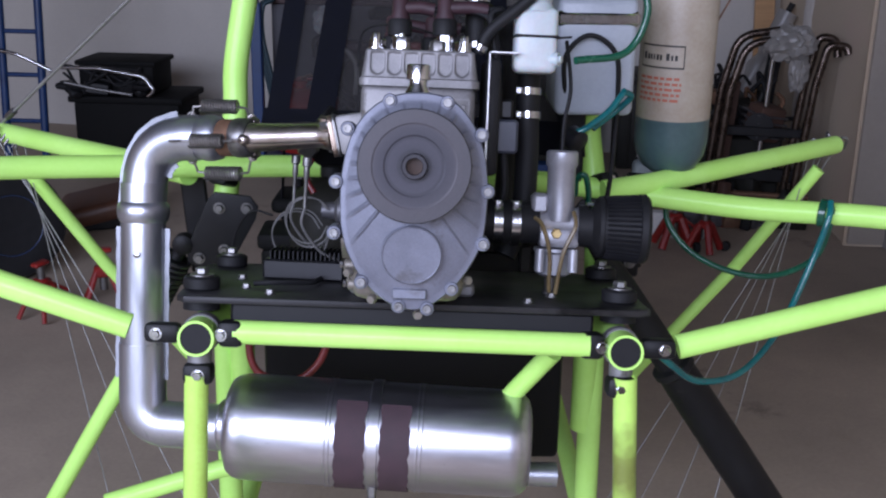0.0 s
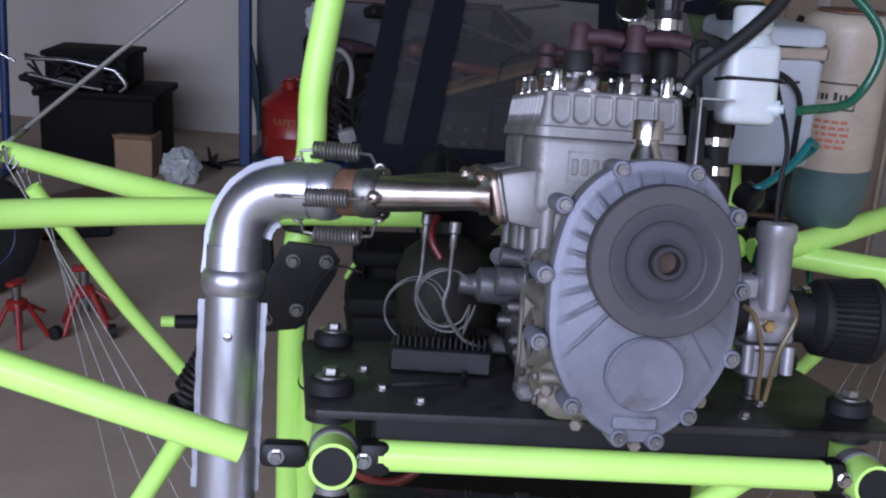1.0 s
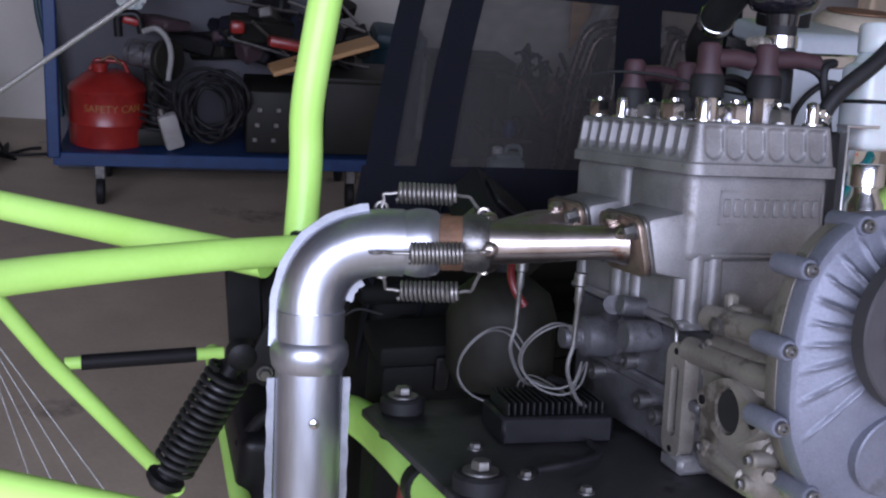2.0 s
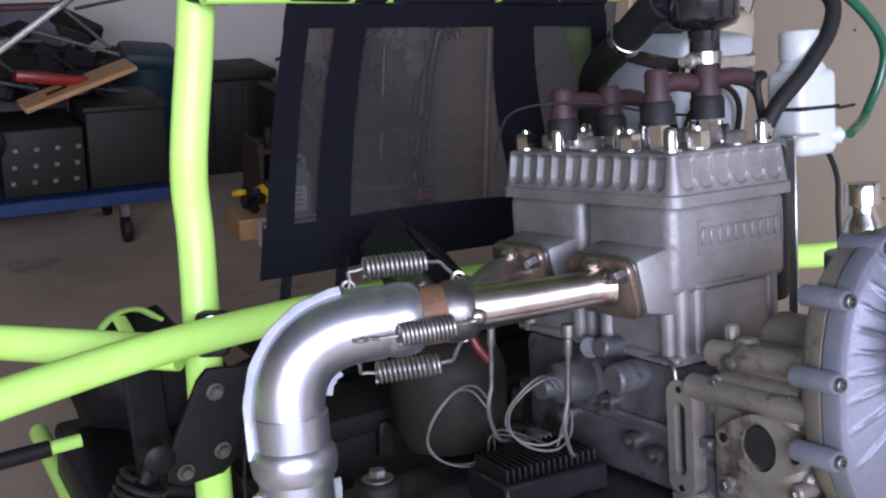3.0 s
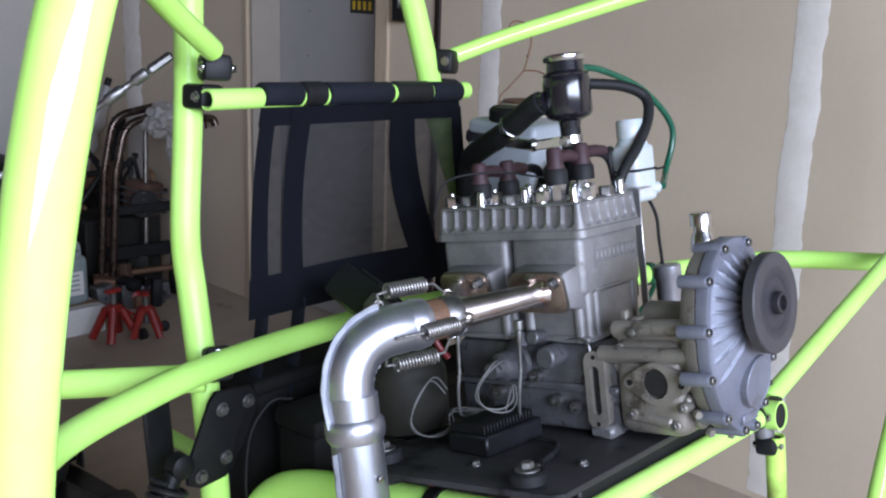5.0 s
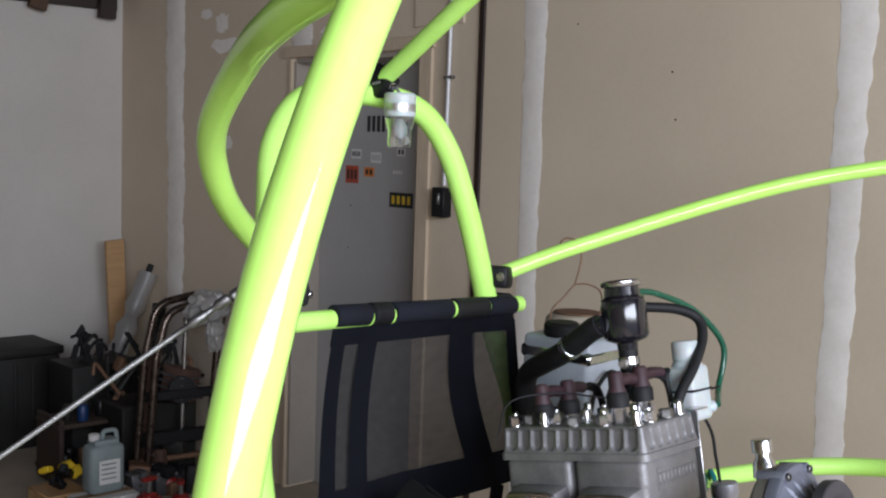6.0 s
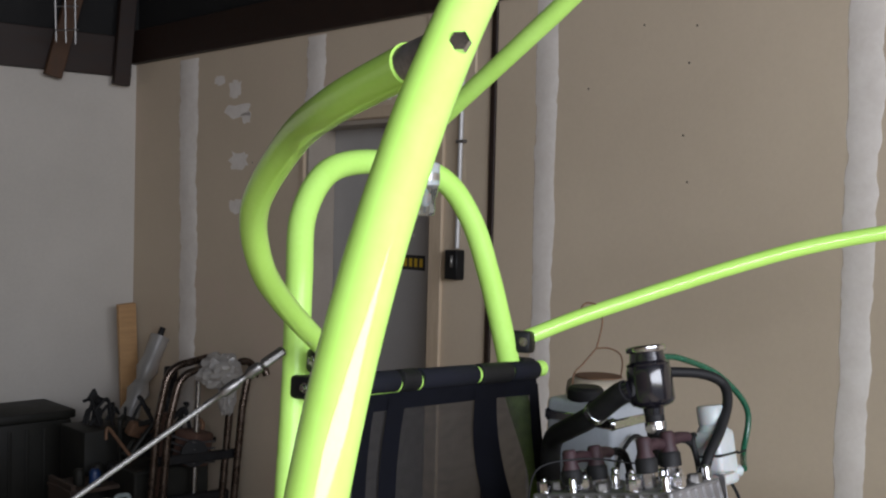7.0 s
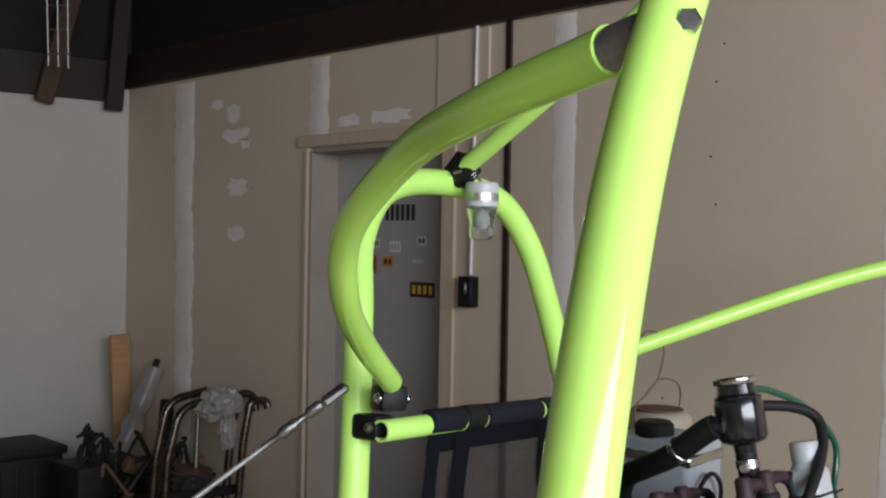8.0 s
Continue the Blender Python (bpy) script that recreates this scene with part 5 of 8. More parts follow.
part("collar", lathe(B(), [(0.0250, 0), (0.0292, 0.005), (0.0298, 0.012), (0.0298, 0.022), (0.0282, 0.027)], A - d * 0.006, Z, 28), STEEL, exhaust, "rust-stained steel collar")
part("joint_band", lathe(B(), [(0.0275, 0), (0.0282, 0.002), (0.0282, 0.022), (0.0275, 0.024)], A + d * 0.020, Z, 28), RUSTY, exhaust, "rusty slip joint")
part("socket", lathe(B(), [(0.0285, 0), (0.0330, 0.004), (0.0352, 0.014), (0.0355, 0.024), (0.0335, 0.034), (0.0325, 0.040), (0.0340, 0.050), (0.0350, 0.066)], A + d * 0.044, Z, 28), POLISHED, exhaust)
bend = rounded([A + d * 0.01, Vector((-0.4245, 0.268, 0.262)), (-0.425, 0.259, 0.06)], 0.088, 20)
elbow = [A + d * 0.082] + bend[1:-1] + [Vector((-0.425, 0.259, 0.155))]
part("elbow", sweep(B(), elbow, 0.0345, 28), POLISHED, exhaust)
# flat welded lips along the elbow and the down pipe


def seam_lip(name, line, r0, r1, away, thick=0.0022):
    """A flat welded lip that runs along the line, standing out on one side."""
    ps = [Vector(p) for p in line]
    bm = B()
    rows = []
    for i, p in enumerate(ps):
        t = (ps[min(i + 1, len(ps) - 1)] - ps[max(i - 1, 0)]).normalized()
        f = Vector(away(p) if callable(away) else away)
        f = (f - t * f.dot(t)).normalized()
        s = t.cross(f)
        w = 0.0006 * math.sin(i * 1.7)
        rows.append([bm.verts.new(p + f * u + s * v) for u, v in ((r0, -thick / 2), (r1 + w, -thick / 2), (r1 + w, thick / 2), (r0, thick / 2))])
    for p, q in zip(rows, rows[1:]):
        for k in range(4):
            bm.faces.new((p[k], p[(k + 1) % 4], q[(k + 1) % 4], q[k]))
    bm.faces.new(rows[0][::-1])
    bm.faces.new(rows[-1])
    return part(name, bm, LIP, exhaust, "bright flat welded seam lip")


LIP = mat("bright_sheet_edge", (0.33, 0.34, 0.375), (0.23, 0.24, 0.265), rough=0.5, metal=0.85, scale=60, fine=300, bump=0.04)
centre = Vector((-0.340, 0.25, 0.180))
seam_lip("outer_lip", elbow[3:], 0.033, 0.0415, lambda p: (p - centre))
seam_lip("inner_lip", elbow[8:-5], 0.033, 0.0415, lambda p: (centre - p))
part("slip_ring", lathe(B(), [(0.0350, 0), (0.0395, 0.006), (0.0405, 0.016), (0.039, 0.026), (0.0355, 0.032)], (-0.425, 0.2585, 0.163), (-0.425, 0.258, 0.0), 28), POLISHED, exhaust)
part("neck", lathe(B(), [(0.0350, 0), (0.0350, 0.03)], (-0.425, 0.2585, 0.192), (-0.425, 0.258, 0.0), 28), POLISHED, exhaust)
down = rounded([(-0.425, 0.258, 0.135), (-0.424, 0.256, -0.06), (-0.422, 0.254, -0.189), (-0.33, 0.243, -0.189), (-0.26, 0.236, -0.189)], 0.085, 14)
part("down_pipe", sweep(B(), down, [0.0345] * 2 + [0.0365] * (len(down) - 2), 28), POLISHED, exhaust)
for k in (-1, 1):
    seam_lip("pipe_lip", [(-0.425, 0.257, 0.122 - 0.01 * j) for j in range(25)], 0.035, 0.0425, (k, -0.10 * k, 0))
part("rivet", lathe(B(), [(0.0055, 0), (0.005, 0.0022), (0.002, 0.0032)], (-0.4255, 0.2208, 0.083), (-0.43, 0.1, 0.083), 12), CHROME, exhaust)
# silencer barrel with seams, strap and pads
SA, SB = Vector((-0.285, 0.234, -0.183)), Vector((0.19, 0.212, -0.1935))
sd = (SB - SA).normalized()
L = (SB - SA).length
SR = 0.083
part("silencer", lathe(B(), [(0.036, -0.012), (0.040, -0.008), (0.040, 0.000), (0.060, 0.0025), (0.0735, 0.008), (0.0795, 0.016), (SR - 0.0006, 0.028), (SR, 0.042), (SR, L - 0.036), (SR - 0.0012, L - 0.024), (0.0775, L - 0.012), (0.069, L - 0.004), (0.055, L), (0.03, L)], SA, SB, 64), BARREL, exhaust, "brushed aluminium barrel silencer")
for at in (0.160, 0.1665, 0.299, 0.3055):
    part("seam_bead", lathe(B(), [(SR - 0.001, 0), (SR + 0.0012, 0.0008), (SR + 0.0017, 0.0022), (SR + 0.0012, 0.0036), (SR - 0.001, 0.0044)], SA + sd * at, SB, 64, False), BARREL, exhaust)
part("tail_pipe", lathe(B(), [(0.019, 0), (0.019, 0.045), (0.0165, 0.045), (0.0165, 0.02)], SB + Vector((-0.002, -0.01, -0.044)), SB + Vector((1, -0.01, -0.044)), 22), POLISHED, exhaust)
PADS = mat("oxblood_heat_pad", (0.062, 0.034, 0.042), (0.042, 0.024, 0.030), rough=0.75, scale=30, fine=400, bump=0.15)


def wrapped_pad(s0, s1, low, high):
    """A pad bent round the barrel's front between two angles above the level."""
    f = Vector((0, -1, 0))
    f = (f - sd * f.dot(sd)).normalized()
    up = sd.cross(f)
    up = up if up.z > 0 else -up
    bm = B()
    grid = []
    for k in range(29):
        a = radians(low + (high - low) * k / 28)
        o = f * math.cos(a) + up * math.sin(a)
        w = 0.0012 * math.sin(2.3 * k) + 0.0008 * math.sin(5.1 * k)
        grid.append([bm.verts.new(SA + sd * q + o * r) for q, r in ((s0 + w, SR), (s0 + w, SR + 0.002), (s1 - w, SR + 0.002), (s1 - w, SR))])
    for p, q in zip(grid, grid[1:]):
        for k in range(4):
            bm.faces.new((p[k], p[(k + 1) % 4], q[(k + 1) % 4], q[k]))
    bm.faces.new(grid[0][::-1])
    bm.faces.new(grid[-1])
    return bm


part("heat_pad", wrapped_pad(0.1775, 0.2235, -150, 51), PADS, exhaust, "dark oxblood heat-proof pad")
part("heat_pad", wrapped_pad(0.2455, 0.2905, -150, 49), PADS, exhaust, "dark oxblood heat-proof pad")
part("strap", lathe(B(), [(SR + 0.0005, 0), (SR + 0.0032, 0.001), (SR + 0.0032, 0.016), (SR + 0.0005, 0.017)], SA + sd * 0.226, SB, 64), BARREL, exhaust, "stainless band clamp")
part("strap_bolt", box(B(), SA + sd * 0.232 + Vector((0, -0.045, -0.076)), (0.014, 0.016, 0.024), 0.003), STEEL, exhaust)
part("red_hose", sweep(B(), spline([(-0.268, 0.40, -0.02), (-0.279, 0.40, -0.085), (-0.262, 0.40, -0.135), (-0.205, 0.40, -0.150), (-0.160, 0.40, -0.118), (-0.142, 0.40, -0.06), (-0.15, 0.40, 0.0)]), 0.0065, 12), mat("red_rubber_hose", (0.20, 0.025, 0.02), (0.13, 0.016, 0.014), rough=0.5, scale=30, bump=0.03), exhaust, "red rubber hose looped under the plate")
# springs over the coupling


def coil_spring(a, b, r, wire, turns):
    a, b = Vector(a), Vector(b)
    d = (b - a).normalized()
    x = d.orthogonal().normalized()
    y = d.cross(x)
    ln = (b - a).length
    pts = [a + d * (ln * k / (turns * 10)) + (x * math.cos(2 * math.pi * k / 10) + y * math.sin(2 * math.pi * k / 10)) * r for k in range(turns * 10 + 1)]
    return sweep(B(), pts, wire, 6)


def hook_line(end, lug, way, drop):
    """Wire from a spring's end, round its eye and down to a lug on the pipe."""
    eye = end + way * 0.012
    return spline([end, end + way * 0.006 + drop * 0.2, eye + drop * 0.35, eye.lerp(lug, 0.5), lug])


for near, far in (((-0.280, 0.244, 0.314), (-0.337, 0.262, 0.314)), ((-0.291, 0.182, 0.262), (-0.341, 0.196, 0.260)), ((-0.273, 0.242, 0.212), (-0.330, 0.266, 0.210))):
    p, q = Vector(near), Vector(far)
    way = (q - p).normalized()
    sp = part("spring", coil_spring(p, q, 0.0098, 0.0019, 13), SPRING, exhaust, "steel exhaust spring")

    def on_pipe(along, r):
        c = A + d * along
        out = (p + q) / 2 - (A + d * 0.05)
        out = (out - d * out.dot(d)).normalized()
        return c + out * r
    lug_a, lug_b = on_pipe(0.000, 0.031), on_pipe(0.106, 0.037)
    part("hook", sweep(B(), hook_line(p, lug_a, -way, (lug_a - p).normalized() * 0.01), 0.0019, 7), SPRING, sp)
    part("hook", sweep(B(), hook_line(q, lug_b, way, (lug_b - q).normalized() * 0.01), 0.0019, 7), SPRING, sp)
    for c in (lug_a, lug_b):
        r = [c + (d * math.cos(t) + (c - A - d * (c - A).dot(d)).normalized() * math.sin(t)) * 0.0062 for t in [2 * math.pi * k / 12 for k in range(12)]]
        part("lug_ring", sweep(B(), r, 0.0021, 7, True), HEATED if c == lug_a else SPRING, sp)
    part("weld", lathe(B(), [(0.009, -0.003), (0.007, 0.001), (0.003, 0.003)], on_pipe(-0.006, 0.030), on_pipe(-0.006, 0.3), 12), HEATED, sp)
# exhaust-gas probes
for x, y in ((-0.164, 0.175), (-0.191, 0.268)):
    probe = part("probe", lathe(B(), [(0.007, 0), (0.007, 0.012), (0.0045, 0.014), (0.0045, 0.03), (0.0028, 0.034), (0.0028, 0.075)], (x, y, 0.243), (x - 0.008, y + 0.01, 0.0), 12), STEEL, exhaust, "steel exhaust probe")
    part("probe_lead", sweep(B(), spline([(x - 0.002, y + 0.003, 0.17), (x - 0.006, y + 0.006, 0.14), (x + 0.02, y + 0.03, 0.10), (x + 0.05, y + 0.05, 0.085)]), 0.0022, 7), WIRE, probe)


# ---- sling seat on the bar ----
MESHM, mt_, mp_ = nodes_of("dark_seat_mesh")
tr = mt_.nodes.new("ShaderNodeBsdfTransparent")
mixs = mt_.nodes.new("ShaderNodeMixShader")
cloud = mt_.nodes.new("ShaderNodeTexNoise")
cloud.inputs["Scale"].default_value = 14
rng = mt_.nodes.new("ShaderNodeMapRange")
rng.inputs["To Min"].default_value, rng.inputs["To Max"].default_value = 0.72, 0.85
mt_.links.new(cloud.outputs["Fac"], rng.inputs[0])
mt_.links.new(rng.outputs[0], mixs.inputs[0])
mt_.links.new(tr.outputs[0], mixs.inputs[1])
mt_.links.new(mp_.outputs[0], mixs.inputs[2])
mt_.links.new(mixs.outputs[0], mt_.nodes["Material Output"].inputs[0])
mp_.inputs["Base Color"].default_value = (0.015, 0.0135, 0.0135, 1)
mp_.inputs["Roughness"].default_value = 0.9

seat = thing("seat", base=(0, 0.6, 0.6), label="navy webbing and dark mesh sling seat hung from a tube", category="seat")


def cloth(u, w):
    """A place on the sling: u across from 0 to 1, w down from 0 to 1."""
    top = Vector((-0.228, 0.700, 1.432)).lerp(Vector((0.292, 0.726, 1.405)), u)
    low = Vector((-0.292, 0.672, 1.078)).lerp(Vector((0.318, 0.690, 1.052)), u)
    p = top.lerp(low, w)
    p.y += 0.024 * math.sin(math.pi * w) * (0.4 + math.sin(math.pi * u)) - 0.006 * w
    return p


def panel(name, u0, u1, w0, w1, material, lift=0.0, label="", nu=10, nw=14, thick=0.003, slant=0.0):
    bm = B()
    g = []
    for i in range(nu + 1):
        row = []
        for j in range(nw + 1):
            u, w = u0 + (u1 - u0) * i / nu, w0 + (w1 - w0) * j / nw
            p = cloth(u + slant * (w - w0), w)
            p.y -= lift - 0.0025 * math.sin(9 * u + 5 * w)
            row.append(bm.verts.new(p))
        g.append(row)
    for i in range(nu):
        for j in range(nw):
            bm.faces.new((g[i][j], g[i + 1][j], g[i + 1][j + 1], g[i][j + 1]))
    if thick:
        bmesh.ops.solidify(bm, geom=bm.faces[:], thickness=thick)
    return part(name, bm, material, seat, label, 60)


panel("mesh", 0.02, 0.98, 0.12, 0.86, MESHM, 0.0, "see-through dark mesh", 16, 20, 0.0)
panel("top_band", 0.0, 1.0, 0.05, 0.145, NAVY, 0.004, "navy webbing band")
for a, b, k in ((0.0, 0.068, 0.0), (0.140, 0.228, -0.022), (0.610, 0.745, 0.09), (0.945, 1.0, 0.0)):
    panel("strap", a, b, 0.08, 0.95, NAVY, 0.007, "navy webbing strap", 4, 16, 0.003, k)
panel("lower_band", -0.01, 1.01, 0.82, 1.0, NAVY, 0.011, "navy webbing band")
# loops round the bar
for a, b in ((0.0, 0.16), (0.285, 0.60), (0.83, 1.0)):
    pa, pb = Vector((-0.228, 0.700, 1.432)).lerp(Vector((0.292, 0.726, 1.405)), a), Vector((-0.228, 0.700, 1.432)).lerp(Vector((0.292, 0.726, 1.405)), b)
    part("bar_loop", lathe(B(), [(0.0180, 0), (0.0195, 0.002), (0.0195, (pb - pa).length - 0.002), (0.0180, (pb - pa).length)], pa, pb, 24), NAVY, seat, "navy cloth loop over the tube")
for a, b in ((0.175, 0.265), (0.625, 0.815)):
    pa, pb = Vector((-0.228, 0.700, 1.432)).lerp(Vector((0.292, 0.726, 1.405)), a), Vector((-0.228, 0.700, 1.432)).lerp(Vector((0.292, 0.726, 1.405)), b)
    part("strap_loop", lathe(B(), [(0.0180, 0), (0.0205, 0.002), (0.0205, (pb - pa).length - 0.002), (0.0180, (pb - pa).length)], pa, pb, 24), RUBBER, seat, "black strap wound round the tube")
for s, z in ((-0.25, 1.095), (-0.17, 1.09), (0.20, 1.06)):
    part("tail_strap", sweep(B(), spline([(s, 0.672, z), (s - 0.01, 0.69, z - 0.15), (s - 0.02, 0.76, z - 0.36)]), 0.016, 10, flat=(1, 0.15)), NAVY, seat)
# dark body panel and gear between the posts; shade under the seat is in their colour
NEAR_BLACK = mat("near_black_plastic", (0.005, 0.005, 0.005), (0.003, 0.003, 0.003), rough=0.75, scale=12, fine=160, bump=0.1)
NEAR_BLACK.node_tree.nodes["Principled BSDF"].inputs["Specular IOR Level"].default_value = 0.2
# near-black box added to keep the gap behind the engine in shade
gear = thing("equipment_box", base=(0, 0.75, 0.35), label="near-black box filling the shade behind the engine bay", category="box")
part("body", box(B(), (0.0, 0.56, 0.70), (0.56, 0.09, 0.42), 0.012, None, 2), NEAR_BLACK, gear)
part("lid", box(B(), (0.0, 0.56, 0.925), (0.57, 0.10, 0.03), 0.008, None, 2), NEAR_BLACK, gear)
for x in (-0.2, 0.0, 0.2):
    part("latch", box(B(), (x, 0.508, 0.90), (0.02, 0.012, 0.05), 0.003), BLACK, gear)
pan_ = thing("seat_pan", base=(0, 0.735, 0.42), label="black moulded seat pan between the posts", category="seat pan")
part("tub", box(B(), (0.0, 0.735, 0.70), (0.54, 0.13, 0.50), 0.05, pose(0, 0, 0, -4, 0, 0), 4), NEAR_BLACK, pan_)
part("lip", box(B(), (0.0, 0.735, 0.945), (0.56, 0.15, 0.030), 0.012, pose(0, 0, 0, -4, 0, 0), 3), NEAR_BLACK, pan_)
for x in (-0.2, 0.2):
    part("rib", box(B(), (x, 0.668, 0.70), (0.03, 0.016, 0.42), 0.006, pose(0, 0, 0, -4, 0, 0)), NEAR_BLACK, pan_)
scoop = thing("air_scoop", base=(-0.12, 0.52, 1.05), label="black plastic scoop hanging behind the engine", category="scoop")
m = Matrix.Translation((-0.14, 0.535, 1.10)) @ pose(0, 0, 0, 20, 38, 10)
bm = prism(B(), [(-0.06, -0.055), (0.075, -0.04), (0.06, 0.05), (-0.045, 0.06)], -0.03, 0.03, 0.006)
part("body", turn(bm, m), PLASTIC, scoop)
part("grille", turn(box(B(), (0.0, 0.0, 0.034), (0.08, 0.06, 0.006), 0.002), m), BLACK, scoop)
part("bracket", turn(box(B(), (-0.05, -0.06, 0.0), (0.03, 0.05, 0.03), 0.004), m), STEEL, scoop)


# ---- the trike's nose: dark gear seen past the post ----
bag = thing("gear_bag", base=(-0.17, 1.72, 0.26), label="black cloth gear bag with a neon green cord loop", category="bag")
bm = B()
bmesh.ops.create_icosphere(bm, subdivisions=4, radius=1)
for v in bm.verts:
    p = v.co.copy()
    k = 1 + 0.14 * noise.noise(p * 1.7) + 0.08 * noise.noise(p * 4.3)
    v.co = Vector((-0.165 + 0.135 * p.x * k, 1.74 + 0.14 * p.y * k, max(0.27, 0.455 + 0.175 * p.z * k)))
part("body", bm, RUBBER, bag)
part("cord_loop", sweep(B(), spline([(-0.30, 1.66, 0.56), (-0.27, 1.66, 0.61), (-0.22, 1.68, 0.648), (-0.16, 1.70, 0.645), (-0.11, 1.70, 0.61)]), 0.016, 10, flat=(1, 0.4)), NEON, bag, "neon green cord loop")
part("cord_tail", sweep(B(), spline([(-0.21, 1.67, 0.645), (-0.205, 1.62, 0.62), (-0.20, 1.60, 0.58)]), 0.016, 10, flat=(1, 0.4)), NEON, bag, "neon green cord tail")
pan = thing("nose_pan", base=(-0.2, 1.45, 0.19), label="black moulded floor pan with hoses in the trike's nose", category="floor pan")
part("pan", box(B(), (-0.22, 1.47, 0.315), (0.30, 0.46, 0.16), 0.03, pose(0, 0, 0, 0, 4, 0), 3), PLASTIC, pan)
part("tray", box(B(), (-0.10, 1.75, 0.235), (0.42, 0.5, 0.07), 0.02, None, 2), PLASTIC, pan)
part("hose", sweep(B(), spline([(-0.36, 1.30, 0.36), (-0.30, 1.28, 0.44), (-0.20, 1.26, 0.43), (-0.12, 1.30, 0.38)]), 0.014, 12), RUBBER, pan)
part("hose", sweep(B(), spline([(-0.34, 1.34, 0.38), (-0.24, 1.32, 0.455), (-0.10, 1.36, 0.45), (-0.02, 1.42, 0.36)]), 0.011, 12), RUBBER, pan)
part("stay", sweep(B(), [(-0.30, 1.6, 0.36), (-0.12, 1.72, 0.30)], 0.012, 10), BLACK, pan)
nose = thing("nose_bracket", base=(0.02, 1.97, 0.2), label="black folded steel bracket with bolts at the trike's nose", category="bracket")
part("plate", box(B(), (0.02, 1.98, 0.325), (0.21, 0.10, 0.085), 0.006, pose(0, 0, 0, 0, 8, 0)), BLACK, nose)
part("leg", box(B(), (-0.04, 1.98, 0.235), (0.05, 0.05, 0.12), 0.006, pose(0, 0, 0, 0, 28, 0)), BLACK, nose)
part("leg", box(B(), (0.08, 1.98, 0.235), (0.05, 0.05, 0.12), 0.006, pose(0, 0, 0, 0, -24, 0)), BLACK, nose)
part("edge_pad", box(B(), (0.125, 1.93, 0.29), (0.006, 0.04, 0.08), 0.002), STEEL, nose)
for x in (-0.02, 0.07):
    part("bolt", bolt(B(), (x, 1.93, 0.34), (0, -1, 0), 0.011, 0.008), STEEL, nose)
for name, ends, ry in (("foot_bar", (0.115, 1.97, 0.296, 0.30, 2.02, 0.318), 0.3), ("foot_peg", (-0.40, 1.27, 0.59, -0.70, 1.27, 0.583), 0.18)):
    peg = thing(name, base=ends[:3], label="neon green bar with a black foam sleeve", category="bar")
    a, b = Vector(ends[:3]), Vector(ends[3:])
    part("bar", sweep(B(), [a, b], 0.0125, 14), NEON, peg)
    part("sleeve", sweep(B(), [a.lerp(b, ry), a.lerp(b, 0.9 if name == "foot_peg" else 1.0)], 0.0155, 14), RUBBER, peg, "black foam sleeve")
loom = thing("loose_lead", base=(-0.40, 0.60, 0.75), label="thin grey lead hanging beside the post", category="lead")
part("lead", sweep(B(), spline([(-0.265, 0.585, 0.955), (-0.305, 0.59, 0.960), (-0.338, 0.60, 0.915), (-0.35, 0.60, 0.84), (-0.345, 0.60, 0.76)]), 0.0022, 8), RUBBER, loom)


# ---- coolant, fuel and oil plumbing ----
MILKY = mat("milky_plastic", (0.52, 0.555, 0.56), (0.43, 0.46, 0.465), rough=0.4, scale=12, fine=200, bump=0.02, spots=(0.48, 0.46, 0.40), spot_scale=14, spot_at=0.66)
MILKY.node_tree.nodes["Principled BSDF"].inputs["Subsurface Weight"].default_value = 0.25
GREENHOSE = mat("green_hose", (0.012, 0.10, 0.055), (0.008, 0.06, 0.035), rough=0.25, scale=30, bump=0.02)
TEALHOSE = mat("teal_clear_hose", (0.01, 0.16, 0.16), (0.01, 0.09, 0.10), rough=0.15, scale=30, bump=0.02)


def hose(name, pts, r, material, parent, label="", n=14):
    return part(name, sweep(B(), spline(pts, 8), r, n), material, parent, label)


def band(a, b, r, parent, w=0.012):
    d = (Vector(b) - Vector(a)).normalized()
    bm = lathe(B(), [(r, 0), (r + 0.0012, 0.0008), (r + 0.0012, w - 0.0008), (r, w)], a, b, 22)
    s = d.orthogonal().normalized()
    box(bm, Vector(a) + d * w / 2 + s * (r + 0.004), (0.010, 0.010, 0.012), 0.002)
    return part("hose_clamp", bm, CHROME, parent, "bright worm-drive hose clamp")


# overflow bottle on its bent strap
bottle = thing("overflow_bottle", TILT_M, (0.161, 0.165, 0.385), "milky white plastic overflow bottle tied to a bent strap", "bottle")
bx, by = 0.164, 0.163
bm = box(B(), (bx, by, 0.425), (0.062, 0.050, 0.094), 0.010, None, 3)
part("body", bm, MILKY, bottle)
part("shoulder", lathe(B(), [(0.0275, 0), (0.0255, 0.008), (0.0205, 0.016), (0.0200, 0.022)], (bx, by, 0.466), (bx, by, 1), 28), MILKY, bottle)
part("cap", lathe(B(), [(0.0225, 0), (0.0230, 0.002), (0.0230, 0.028), (0.0205, 0.031)], (bx, by, 0.482), (bx, by, 1), 28), MILKY, bottle, "white screw cap")
part("tie", box(B(), (bx, by, 0.430), (0.0645, 0.0525, 0.0045), 0.0015), RUBBER, bottle, "black cable tie")
part("tie_tail", sweep(B(), [(bx + 0.028, by - 0.026, 0.428), (bx + 0.05, by - 0.03, 0.430)], 0.0018, 6), RUBBER, bottle)
part("barb", lathe(B(), [(0.010, 0), (0.010, 0.014), (0.0055, 0.010), (0.0055, 0.018)], (0.185, 0.147, 0.398), (0.26, 0.11, 0.400), 14), MILKY, bottle)
